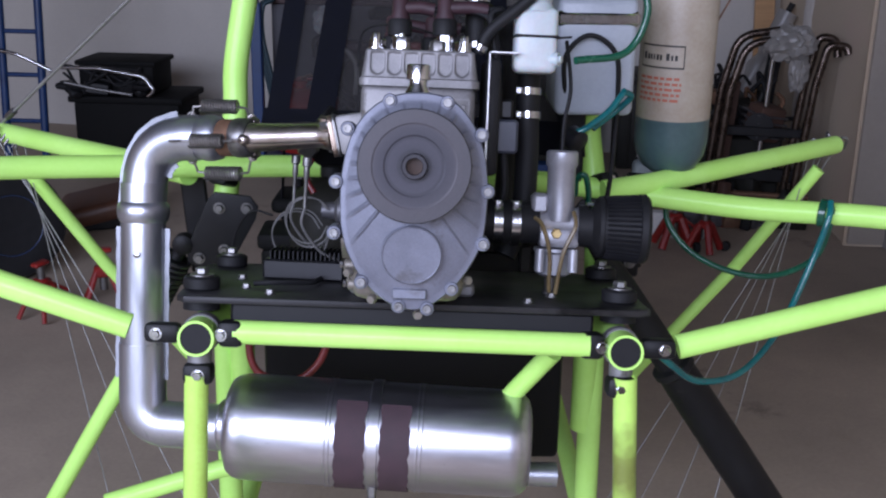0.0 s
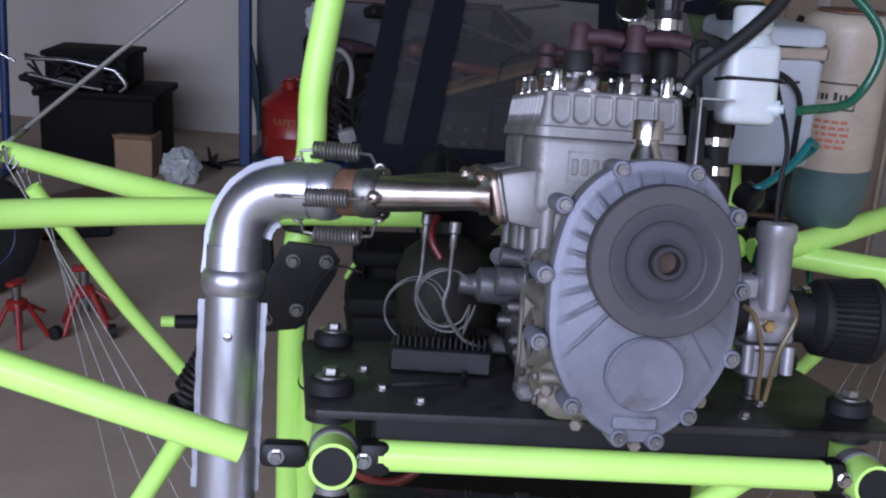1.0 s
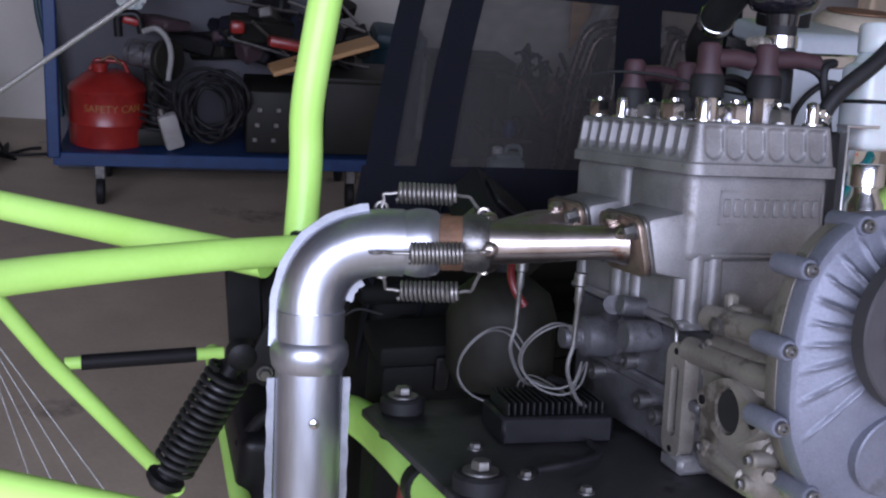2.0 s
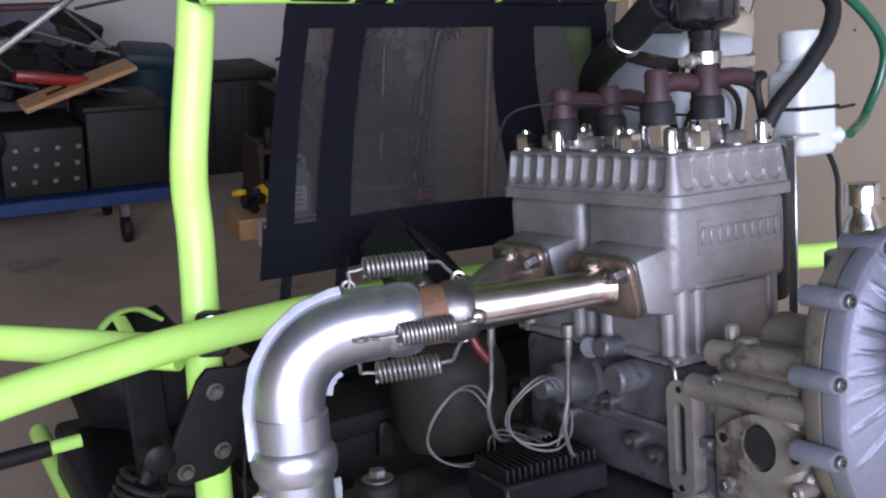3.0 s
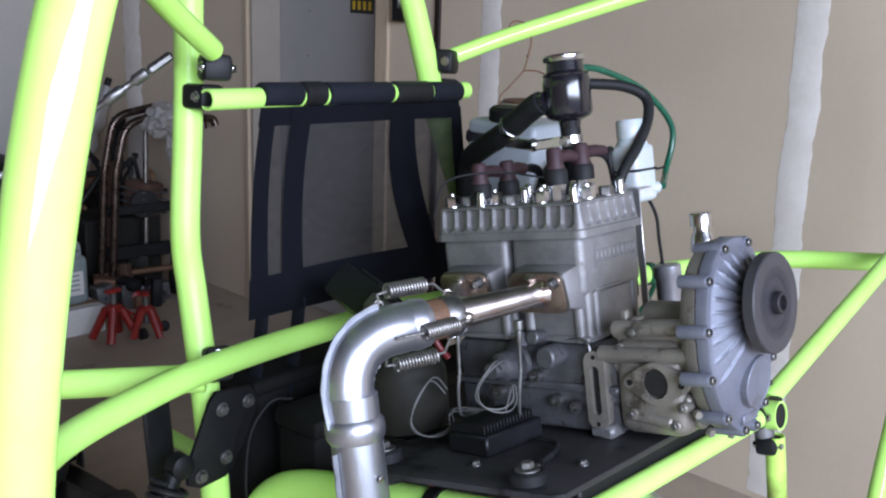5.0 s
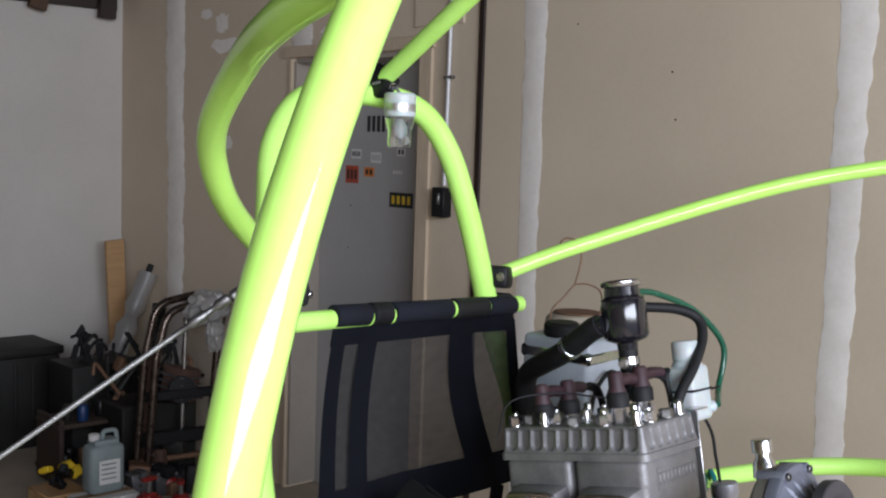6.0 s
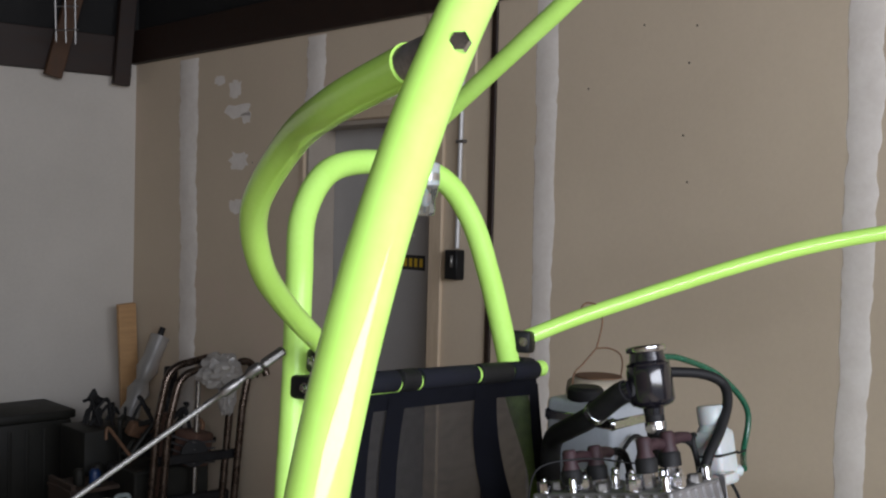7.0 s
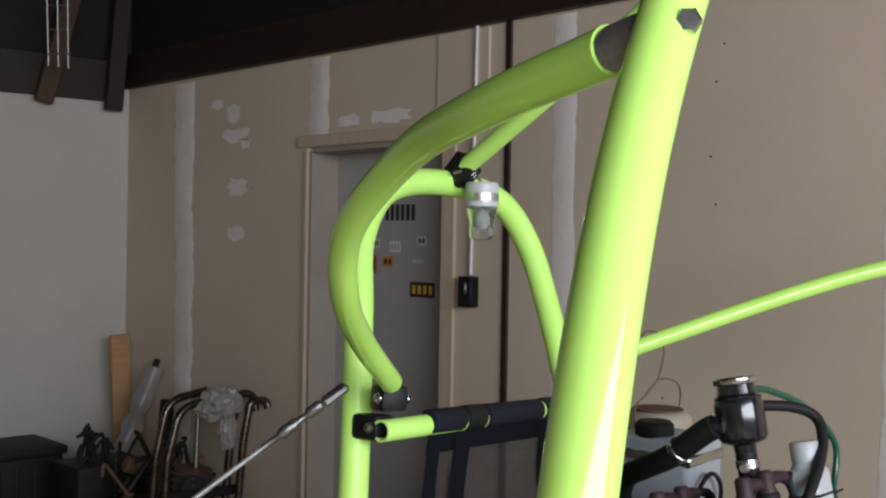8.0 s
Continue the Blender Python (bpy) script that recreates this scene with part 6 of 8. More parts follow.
ALU = mat("bare_aluminium_strap", (0.62, 0.62, 0.63), (0.5, 0.5, 0.51), rough=0.35, metal=0.9, scale=30, fine=250, bump=0.03)
bm = box(B(), (0.096, 0.121, 0.300), (0.0028, 0.012, 0.206), 0.0008)
box(bm, (0.1165, 0.127, 0.4035), (0.040, 0.020, 0.0028), 0.0008)
part("strap", bm, ALU, bottle, "bare aluminium strap")

# black expansion tank with its bright cap and hoses
header = thing("expansion_tank", TILT_M, (0.078, 0.224, 0.45), "gloss black coolant filler tank with a bright pressure cap", "coolant tank")
GLOSS = mat("gloss_black_paint", (0.012, 0.011, 0.016), (0.008, 0.008, 0.011), rough=0.16, vary=0.06, scale=20, bump=0.01, coat=0.5)
X, Y = 0.080, 0.222
part("tank", lathe(B(), [(0.016, 0.505), (0.018, 0.520), (0.034, 0.526), (0.0385, 0.533), (0.0385, 0.583), (0.036, 0.592), (0.0375, 0.595), (0.031, 0.600), (0.0285, 0.618)], (X, Y, 0), (X, Y, 1), 36), GLOSS, header)
part("pressure_cap", lathe(B(), [(0.033, 0.615), (0.0345, 0.617), (0.0345, 0.623), (0.030, 0.626), (0.012, 0.6265)], (X, Y, 0), (X, Y, 1), 36), CHROME, header, "bright pressure cap")
part("neck_hose", lathe(B(), [(0.0165, 0.425), (0.0165, 0.515)], (X, Y, 0), (X, Y, 1), 22), RUBBER, header)
band((X, Y, 0.484), (X, Y, 1), 0.0172, header, 0.014)
part("vent_tap", lathe(B(), [(0.006, 0), (0.008, 0.004), (0.008, 0.016), (0.005, 0.018), (0.005, 0.03)], (X - 0.02, Y - 0.006, 0.487), (X - 0.1, Y - 0.03, 0.491), 12), CAST_DULL, header)
part("side_neck", lathe(B(), [(0.016, 0), (0.016, 0.02)], (X - 0.03, Y + 0.02, 0.556), (0.045, 0.30, 0.545), 20), GLOSS, header)
hose("radiator_hose", [(X - 0.032, Y + 0.028, 0.554), (0.050, 0.275, 0.545), (0.066, 0.345, 0.512), (0.100, 0.42, 0.492), (0.145, 0.49, 0.47), (0.165, 0.52, 0.41), (0.165, 0.53, 0.28), (0.155, 0.52, 0.10)], 0.0195, RUBBER, header, "thick black radiator hose")
band((0.060, 0.322, 0.523), (0.068, 0.350, 0.508), 0.0203, header)
part("hose_label", box(B(), (0.0515, 0.325, 0.522), (0.004, 0.022, 0.014), 0.001, pose(0, 0, 0, 28, 0, 8)), PAPER, header, "small white label with dark bars")
hose("overflow_hose", [(X + 0.026, Y - 0.008, 0.605), (0.165, 0.205, 0.597), (0.262, 0.19, 0.56), (0.328, 0.178, 0.492), (0.305, 0.185, 0.418), (0.222, 0.145, 0.398)], 0.0056, GREENHOSE, header, "green overflow hose")
hose("bypass_hose", [(X + 0.034, Y - 0.012, 0.578), (0.165, 0.172, 0.568), (0.196, 0.150, 0.548), (0.182, 0.138, 0.515), (0.140, 0.136, 0.472), (0.098, 0.140, 0.436), (0.080, 0.146, 0.404)], 0.0088, RUBBER, header, "black coolant hose")
band((0.086, 0.144, 0.416), (0.080, 0.146, 0.404), 0.0095, header, 0.010)

# coil box, thermostat hose and small pieces beside the cylinders
coil_box = thing("ignition_coil", TILT_M, (0.125, 0.20, 0.24), "dark ignition coil box beside the cylinders", "ignition coil")
part("case", box(B(), (0.128, 0.19, 0.285), (0.036, 0.05, 0.05), 0.004), mat("slate_plastic", (0.06, 0.065, 0.09), (0.04, 0.045, 0.06), rough=0.5, scale=20, bump=0.03), coil_box)
part("riser", box(B(), (0.1035, 0.195, 0.312), (0.024, 0.110, 0.170), 0.008, None, 2), RUBBER, coil_box, "black rubber-covered lead block")
part("plug", box(B(), (0.128, 0.19, 0.325), (0.02, 0.03, 0.03), 0.004), PLASTIC, coil_box)
part("lead", sweep(B(), spline([(0.128, 0.19, 0.26), (0.13, 0.185, 0.2), (0.115, 0.19, 0.15)]), 0.006, 10), RUBBER, coil_box)
water = thing("thermostat_hose", TILT_M, (0.175, 0.26, 0.1), "black coolant riser hose with bright clamps", "hose")
hose("hose", [(0.168, 0.27, 0.395), (0.168, 0.268, 0.33), (0.170, 0.262, 0.25), (0.165, 0.26, 0.16), (0.14, 0.25, 0.10)], 0.0185, RUBBER, water)
band((0.168, 0.269, 0.362), (0.168, 0.268, 0.33), 0.0192, water)
band((0.169, 0.267, 0.325), (0.169, 0.265, 0.29), 0.0192, water)
part("red_lead", sweep(B(), spline([(-0.172, 0.335, 0.236), (-0.180, 0.328, 0.220), (-0.177, 0.32, 0.200), (-0.166, 0.315, 0.182)]), 0.005, 10), mat("red_cable", (0.14, 0.010, 0.012), (0.09, 0.008, 0.009), rough=0.4, scale=30, bump=0.02), water, "red battery cable")

TANKM = mat("bluish_translucent_tank", (0.42, 0.455, 0.50), (0.335, 0.365, 0.41), rough=0.35, scale=9, fine=160, bump=0.02, spots=(0.28, 0.31, 0.35), spot_scale=6, spot_at=0.6)
# white fuel tank strapped to the frame
tank = thing("fuel_tank", base=(0.306, 0.58, 1.06), label="milky white fuel tank with a steel strap on a bracket", category="fuel tank")
part("body", box(B(), (0.306, 0.575, 1.265), (0.136, 0.16, 0.20), 0.013, None, 3), TANKM, tank)
part("bracket", box(B(), (0.292, 0.640, 1.085), (0.045, 0.012, 0.175), 0.004), BLACK, tank, "black steel bracket")
part("shelf", box(B(), (0.300, 0.600, 1.160), (0.060, 0.09, 0.010), 0.003), BLACK, tank)
bm = box(B(), (0.306, 0.575, 1.330), (0.142, 0.166, 0.026), 0.006)
part("strap", bm, CHROME, tank, "bright steel strap")
part("filler_cap", lathe(B(), [(0.034, 0), (0.036, 0.003), (0.036, 0.022), (0.030, 0.028)], (0.275, 0.585, 1.362), (0.275, 0.585, 2), 28), RUBBER, tank, "black filler cap")
hose("breather", [(0.255, 0.50, 1.20), (0.252, 0.485, 1.27), (0.29, 0.478, 1.305), (0.335, 0.48, 1.275), (0.345, 0.49, 1.20), (0.345, 0.50, 1.08), (0.34, 0.52, 0.98)], 0.0042, RUBBER, tank, "thin black breather hose")
hose("fuel_line", [(0.345, 0.44, 1.215), (0.32, 0.43, 1.185), (0.285, 0.42, 1.16), (0.265, 0.42, 1.15)], 0.0055, TEALHOSE, tank, "teal fuel line")
hose("fuel_line", [(0.345, 0.44, 1.218), (0.362, 0.46, 1.205), (0.335, 0.47, 1.175), (0.30, 0.46, 1.15)], 0.0055, TEALHOSE, tank)
part("tap", lathe(B(), [(0.012, 0), (0.020, 0.006), (0.020, 0.03), (0.012, 0.036)], (0.255, 0.44, 1.145), (0.285, 0.40, 1.125), 18), PLASTIC, tank)
hose("pilot_line", [(0.262, 0.36, 1.06), (0.262, 0.35, 1.09), (0.275, 0.345, 1.095), (0.283, 0.35, 1.06), (0.282, 0.36, 1.03)], 0.005, GREENHOSE, tank)

# inverted measuring bottle hung on a wire from the ring brace
hung = thing("hanging_bottle", base=(0.478, 0.70, 1.0), label="stained translucent test-fuel bottle hung upside down on a wire", category="bottle")
STAINED = mat("stained_beige_plastic", (0.43, 0.385, 0.32), (0.31, 0.25, 0.185), rough=0.45, scale=9, fine=150, bump=0.03, spots=(0.28, 0.18, 0.10), spot_scale=9, spot_at=0.62)
LIQ = mat("murky_teal_fuel", (0.075, 0.125, 0.125), (0.05, 0.085, 0.09), rough=0.35, scale=10, fine=120, bump=0.01)
hx, hy_ = 0.491, 0.700
part("liquid_part", lathe(B(), [(0.008, 1.014), (0.03, 1.019), (0.052, 1.034), (0.065, 1.058), (0.070, 1.085), (0.0705, 1.130)], (hx, hy_, 0), (hx, hy_, 1), 40), LIQ, hung, "bottle's lower end, dark with fuel")
part("body", lathe(B(), [(0.0705, 1.130), (0.0705, 1.345), (0.068, 1.362), (0.057, 1.372), (0.02, 1.374)], (hx, hy_, 0), (hx, hy_, 1), 40), STAINED, hung)
part("stain_disc", lathe(B(), [(0.052, 1.3745), (0.052, 1.377), (0.03, 1.378)], (hx, hy_, 0), (hx, hy_, 1), 30), RUSTY, hung, "brown stained bottom")
part("outlet", lathe(B(), [(0.010, 0), (0.008, 0.02), (0.006, 0.035)], (hx + 0.006, hy_, 1.019), (hx + 0.008, hy_, 0.0), 14), PLASTIC, hung)


def on_bottle(bm, x0, x1, z0, z1, turn_by=-42, lift=0.0008):
    n = 10
    for i in range(n):
        a0, a1 = [radians(turn_by - 90) + (x0 + (x1 - x0) * k / n) / 0.0705 for k in (i, i + 1)]
        rr = 0.0705 + lift
        bm.faces.new([bm.verts.new((hx + rr * math.cos(a), hy_ + rr * math.sin(a), z)) for a, z in ((a0, z0), (a1, z0), (a1, z1), (a0, z1))])
    return bm


REDTXT = mat("faded_red_print", (0.42, 0.12, 0.07), (0.36, 0.10, 0.06), rough=0.6, bump=0.0)
bm = B()
for q in ((-0.040, 0.050, 1.268, 1.271), (-0.040, 0.050, 1.228, 1.231), (-0.040, -0.038, 1.228, 1.271), (0.048, 0.050, 1.228, 1.271)):
    on_bottle(bm, *q)
frame_ob = part("label_frame", bm, INK, hung, "thin black label frame", smooth=0)
for k, (a, b) in enumerate(((-0.033, -0.026), (-0.023, -0.018), (-0.016, -0.012), (-0.009, -0.006), (-0.003, 0.002), (0.004, 0.008), (0.016, 0.022), (0.025, 0.029), (0.032, 0.037))):
    part("print_bar", on_bottle(B(), a, b, 1.243, 1.256 if k in (0, 6) else 1.253), INK, frame_ob, smooth=0)
for r in range(5):
    rr = random.Random(r)
    x = -0.040
    while x < 0.044:
        w = rr.uniform(0.006, 0.016)
        part("red_print_bar", on_bottle(B(), x, min(x + w, 0.047), 1.207 - r * 0.010, 1.212 - r * 0.010), REDTXT, hung, "faded red line of print as bars", smooth=0)
        x += w + 0.003
hanger = part("wire_hanger", sweep(B(), spline([(0.402, 0.690, 1.512), (0.408, 0.692, 1.532), (0.418, 0.684, 1.542), (0.434, 0.666, 1.534), (0.440, 0.660, 1.505), (0.436, 0.663, 1.472), (0.430, 0.667, 1.445)]), 0.0020, 8), RUSTY, hung, "bent rusty wire hanger")
for line in ([(0.430, 0.667, 1.445), (0.405, 0.680, 1.415), (0.383, 0.692, 1.385), (0.390, 0.690, 1.320)], [(0.430, 0.667, 1.445), (0.50, 0.680, 1.438), (0.575, 0.698, 1.415), (0.592, 0.705, 1.375), (0.565, 0.708, 1.310)]):
    part("wire_leg", sweep(B(), spline(line), 0.0019, 8), RUSTY, hanger)
hose("drain_hose", [(0.494, 0.70, 0.972), (0.497, 0.69, 0.92), (0.54, 0.66, 0.868), (0.61, 0.62, 0.842), (0.68, 0.58, 0.848), (0.735, 0.53, 0.90), (0.745, 0.50, 0.98), (0.735, 0.487, 1.02)], 0.0058, GREENHOSE, hung, "green drain hose looped over the arm")
hose("drain_hose", [(0.735, 0.487, 1.02), (0.728, 0.47, 0.99), (0.70, 0.46, 0.90), (0.645, 0.42, 0.80), (0.56, 0.34, 0.755), (0.47, 0.27, 0.77), (0.41, 0.22, 0.82), (0.37, 0.20, 0.86)], 0.0058, TEALHOSE, hung)
part("hose_tie", lathe(B(), [(0.024, 0), (0.026, 0.002), (0.026, 0.012), (0.024, 0.014)], (0.728, 0.517, 0.991), (0.76, 0.50, 0.99), 20), GREENHOSE, hung)

# jar lamp under the crown of the arch
jar = thing("jar_light", base=(-0.012, 0.815, 1.70), label="white-capped clear glass jar light hung under the arch", category="light")
jx, jy = 0.024, 0.803
part("cap", lathe(B(), [(0.026, 0), (0.030, 0.003), (0.0305, 0.042), (0.027, 0.046)], (jx, jy, 1.777), (jx, jy, 2), 30), MILKY, jar, "white plastic cap with a foil label")
part("label", lathe(B(), [(0.0308, 0), (0.0308, 0.014)], (jx, jy, 1.789), (jx, jy, 2), 30, caps=False), ALU, jar)
GLASS = clear("jar_glass", (0.85, 0.9, 0.88), rough=0.06, weight=0.95)
part("glass", lathe(B(), [(0.0285, 0.0), (0.0275, -0.012), (0.0225, -0.026), (0.0235, -0.045), (0.021, -0.056), (0.010, -0.058)], (jx, jy, 1.777), (jx, jy, 2), 30), GLASS, jar, "clear ribbed glass jar")
part("bulb", lathe(B(), [(0.004, 0.0), (0.010, -0.012), (0.011, -0.026), (0.005, -0.036)], (jx, jy, 1.775), (jx, jy, 2), 16), MILKY, jar)
part("wire", sweep(B(), spline([(jx, jy, 1.822), (jx - 0.012, jy + 0.008, 1.838), (jx - 0.03, jy + 0.02, 1.842), (jx - 0.045, jy + 0.03, 1.838)]), 0.003, 8), STEEL, jar)

# smoky oil bottle behind the rectifier
oil = thing("oil_bottle", TILT_M, (-0.15, 0.425, 0.045), "smoky olive plastic oil bottle strapped behind the engine plate", "bottle")
OILM = mat("smoky_olive_plastic", (0.020, 0.019, 0.014), (0.010, 0.0095, 0.008), rough=0.6, scale=8, fine=120, bump=0.04)
OILM.node_tree.nodes["Principled BSDF"].inputs["Specular IOR Level"].default_value = 0.15
part("body", lathe(B(), [(0.030, 0), (0.055, 0.006), (0.068, 0.030), (0.070, 0.095), (0.060, 0.125), (0.030, 0.148), (0.016, 0.152)], (-0.148, 0.432, 0.052), (-0.148, 0.432, 1), 32), OILM, oil)
part("cap", lathe(B(), [(0.018, 0), (0.019, 0.002), (0.019, 0.016), (0.016, 0.019)], (-0.148, 0.432, 0.204), (-0.148, 0.432, 1), 20), RUBBER, oil)
part("bracket", box(B(), (-0.148, 0.420, 0.050), (0.09, 0.085, 0.005), 0.001), BLACK, oil)
part("outlet_hose", sweep(B(), spline([(-0.10, 0.39, 0.075), (-0.075, 0.36, 0.075), (-0.06, 0.34, 0.10), (-0.07, 0.33, 0.14)]), 0.006, 10), RUBBER, oil)


# ---- things along the far wall ----
BLUE = mat("blue_enamel", (0.010, 0.040, 0.135), (0.006, 0.024, 0.085), rough=0.45, scale=14, fine=200, bump=0.05, spots=(0.05, 0.04, 0.04), spot_scale=14, spot_at=0.66)
REDCAN = mat("red_enamel", (0.28, 0.019, 0.015), (0.18, 0.013, 0.011), rough=0.32, scale=10, fine=200, bump=0.03, spots=(0.10, 0.03, 0.02), spot_scale=12, spot_at=0.66)
OLIVE = mat("dark_olive_plastic", (0.016, 0.0155, 0.012), (0.009, 0.009, 0.0075), rough=0.6, scale=12, fine=200, bump=0.05)
OLIVE.node_tree.nodes["Principled BSDF"].inputs["Specular IOR Level"].default_value = 0.3
CARDBOARD = mat("brown_cardboard", (0.32, 0.22, 0.13), (0.25, 0.17, 0.10), rough=0.85, scale=14, fine=120, bump=0.05)
PINE = mat("pine_board", (0.50, 0.30, 0.14), (0.38, 0.22, 0.10), rough=0.6, scale=6, fine=60, bump=0.08, stretch=(1, 8, 8))
TEALP = mat("teal_plastic", (0.016, 0.048, 0.066), (0.010, 0.032, 0.045), rough=0.5, scale=8, fine=100, bump=0.03)
FILM = clear("cloudy_plastic_film", (0.55, 0.53, 0.50), rough=0.35, weight=0.6)
BROWNCH = mat("rusty_chrome_tube", (0.15, 0.12, 0.10), (0.060, 0.042, 0.034), rough=0.28, metal=0.9, scale=16, fine=160, bump=0.05)
JUG = mat("grey_teal_jug", (0.27, 0.32, 0.325), (0.19, 0.235, 0.24), rough=0.45, scale=10, fine=120, bump=0.02)


def rbox(name, parent, c, s, material, bevel=0.01, turn_by=0.0, label=""):
    return part(name, box(B(), c, s, bevel, pose(0, 0, 0, 0, 0, turn_by), 2), material, parent, label)


# blue platform cart
cart = thing("platform_cart", ROOM, (-0.4, 4.35, 0), "blue steel platform cart loaded with tools", "cart")
part("deck", box(B(), (-0.40, 4.35, 0.235), (1.52, 0.60, 0.035), 0.006), BLUE, cart)
for v in (4.06, 4.64):
    part("side_rail", box(B(), (-0.40, v, 0.225), (1.54, 0.03, 0.06), 0.004), BLUE, cart)
part("post", box(B(), (-1.165, 4.06, 0.63), (0.055, 0.050, 0.80), 0.006), BLUE, cart)
part("post_top", sweep(B(), [(-1.165, 4.06, 1.01), (-1.185, 4.06, 1.08), (-1.18, 4.06, 1.30)], 0.024, 10), BLUE, cart, "kinked top of the post")
for u in (-0.98, 0.15):
    for v in (4.12, 4.58):
        cs = part("caster_fork", box(B(), (u, v, 0.165), (0.05, 0.05, 0.09), 0.006), STEEL, cart)
        part("caster_wheel", lathe(B(), [(0.03, 0), (0.062, 0.004), (0.065, 0.012), (0.065, 0.028), (0.062, 0.036), (0.03, 0.04)], (u - 0.02, v, 0.065), (u + 1, v, 0.065), 20), RUBBER, cs)

# tall grey panel, cloths and hose at the back of the cart
SLATEP = mat("slate_grey_panel", (0.075, 0.075, 0.088), (0.050, 0.050, 0.060), rough=0.6, scale=6, fine=120, bump=0.04, spots=(0.035, 0.033, 0.036), spot_scale=5, spot_at=0.6)
back = thing("grey_back_panel", ROOM, (-0.62, 4.70, 0), "tall slate grey panel standing behind the cart", "panel")
part("panel", box(B(), (-0.60, 4.72, 0.49), (1.26, 0.04, 0.98), 0.008), SLATEP, back)
part("top_rail", box(B(), (-0.60, 4.715, 0.985), (1.30, 0.06, 0.03), 0.006), mat("oxblood_rail", (0.06, 0.018, 0.018), (0.04, 0.013, 0.013), rough=0.5, scale=12, bump=0.05), back, "dark red top rail")
hang = thing("blue_hose", ROOM, (-1.24, 4.6, 0.253), "blue air hose hung over the cart's end", "hose")
for k in range(3):
    part("loop", sweep(B(), spline([(-1.19, 4.55 + 0.03 * k, 0.30), (-1.20 - 0.02 * k, 4.55 + 0.03 * k, 0.55), (-1.25 - 0.02 * k, 4.56 + 0.03 * k, 0.80), (-1.25 - 0.015 * k, 4.58 + 0.03 * k, 0.96), (-1.20, 4.60 + 0.03 * k, 1.0)]), 0.013, 10), TEALP, hang)
rnd = random.Random(11)
pile = thing("stacked_tools", ROOM, (-0.3, 4.5, 0.6), "jumble of black tool cases and cloths stacked on the cart", "tools")
for k in range(22):
    c = (rnd.uniform(-0.75, 0.10), rnd.uniform(4.42, 4.66), rnd.uniform(0.62, 1.05 - 0.25 * (k % 2)))
    c = (c[0], c[1], min(c[2], 1.22 - max(0, c[0] + 0.1) * 1.6))
    part("case", box(B(), c, (rnd.uniform(0.10, 0.30), rnd.uniform(0.06, 0.16), rnd.uniform(0.05, 0.14)), 0.012, pose(0, 0, 0, rnd.uniform(-20, 20), rnd.uniform(-25, 25), rnd.uniform(0, 180)), 1), (OLIVE, PLASTIC, RUBBER, NAVY, OLIVE, PADS)[k % 6], pile)
part("orange_cap", box(B(), (-0.93, 4.60, 1.09), (0.09, 0.07, 0.09), 0.02, None, 2), REDP, pile, "orange-red cloth")

# red safety can
can = thing("safety_can", ROOM, (-0.945, 4.27, 0.253), "dented red steel safety fuel can with yellow lettering", "fuel can")
cu, cv, cz = -0.952, 4.27, 0.2535
part("body", lathe(B(), [(0.165, 0), (0.171, 0.006), (0.171, 0.10), (0.174, 0.105), (0.171, 0.11), (0.171, 0.245), (0.174, 0.25), (0.171, 0.255), (0.165, 0.268), (0.09, 0.325), (0.05, 0.33)], (cu, cv, cz), (cu, cv, 2), 40), REDCAN, can)
part("spout", lathe(B(), [(0.032, 0), (0.032, 0.035), (0.038, 0.037), (0.038, 0.05), (0.02, 0.056)], (cu - 0.03, cv - 0.02, cz + 0.315), (cu - 0.06, cv - 0.05, 2), 20), REDCAN, can)
part("handle", sweep(B(), rounded([(cu + 0.10, cv, cz + 0.29), (cu + 0.07, cv, cz + 0.37), (cu - 0.05, cv, cz + 0.375), (cu - 0.075, cv, cz + 0.33)], 0.03), 0.010, 10), REDCAN, can)
part("lever", sweep(B(), rounded([(cu - 0.03, cv - 0.03, cz + 0.375), (cu + 0.02, cv - 0.02, cz + 0.40), (cu + 0.06, cv - 0.01, cz + 0.36)], 0.02), 0.007, 8), RUSTY, can)
curve = bpy.data.curves.new("lettering", "FONT")
curve.body, curve.size, curve.align_x, curve.extrude = "SAFETY CAN", 0.046, "CENTER", 0.0006
temp = bpy.data.objects.new("lettering", curve)
scene.collection.objects.link(temp)
bpy.context.view_layer.update()
letters = bpy.data.meshes.new_from_object(temp)
bpy.data.objects.remove(temp)
bm = B()
bm.from_mesh(letters)
for v in bm.verts:
    a = radians(-78) + v.co.x / 0.172
    rr = 0.1722 + v.co.z
    v.co = Vector((cu + rr * math.cos(a), cv + rr * math.sin(a), cz + 0.17 + v.co.y))
part("lettering", bm, mat("faded_yellow_print", (0.30, 0.13, 0.035), rough=0.5, bump=0.0), can, "faded yellow words on the can", smooth=0)

# machine beside the can
mach = thing("cutoff_machine", ROOM, (-0.76, 4.26, 0.253), "greasy dark cut-off machine with a pale hose on the cart", "power tool")
part("foot", box(B(), (-0.75, 4.28, 0.30), (0.20, 0.20, 0.09), 0.02, pose(0, 0, 0, 0, 0, 14), 2), OLIVE, mach)
part("column", lathe(B(), [(0.055, 0), (0.04, 0.03), (0.036, 0.12), (0.048, 0.17), (0.04, 0.20), (0.045, 0.32)], (-0.745, 4.29, 0.335), (-0.765, 4.28, 1), 18), OLIVE, mach)
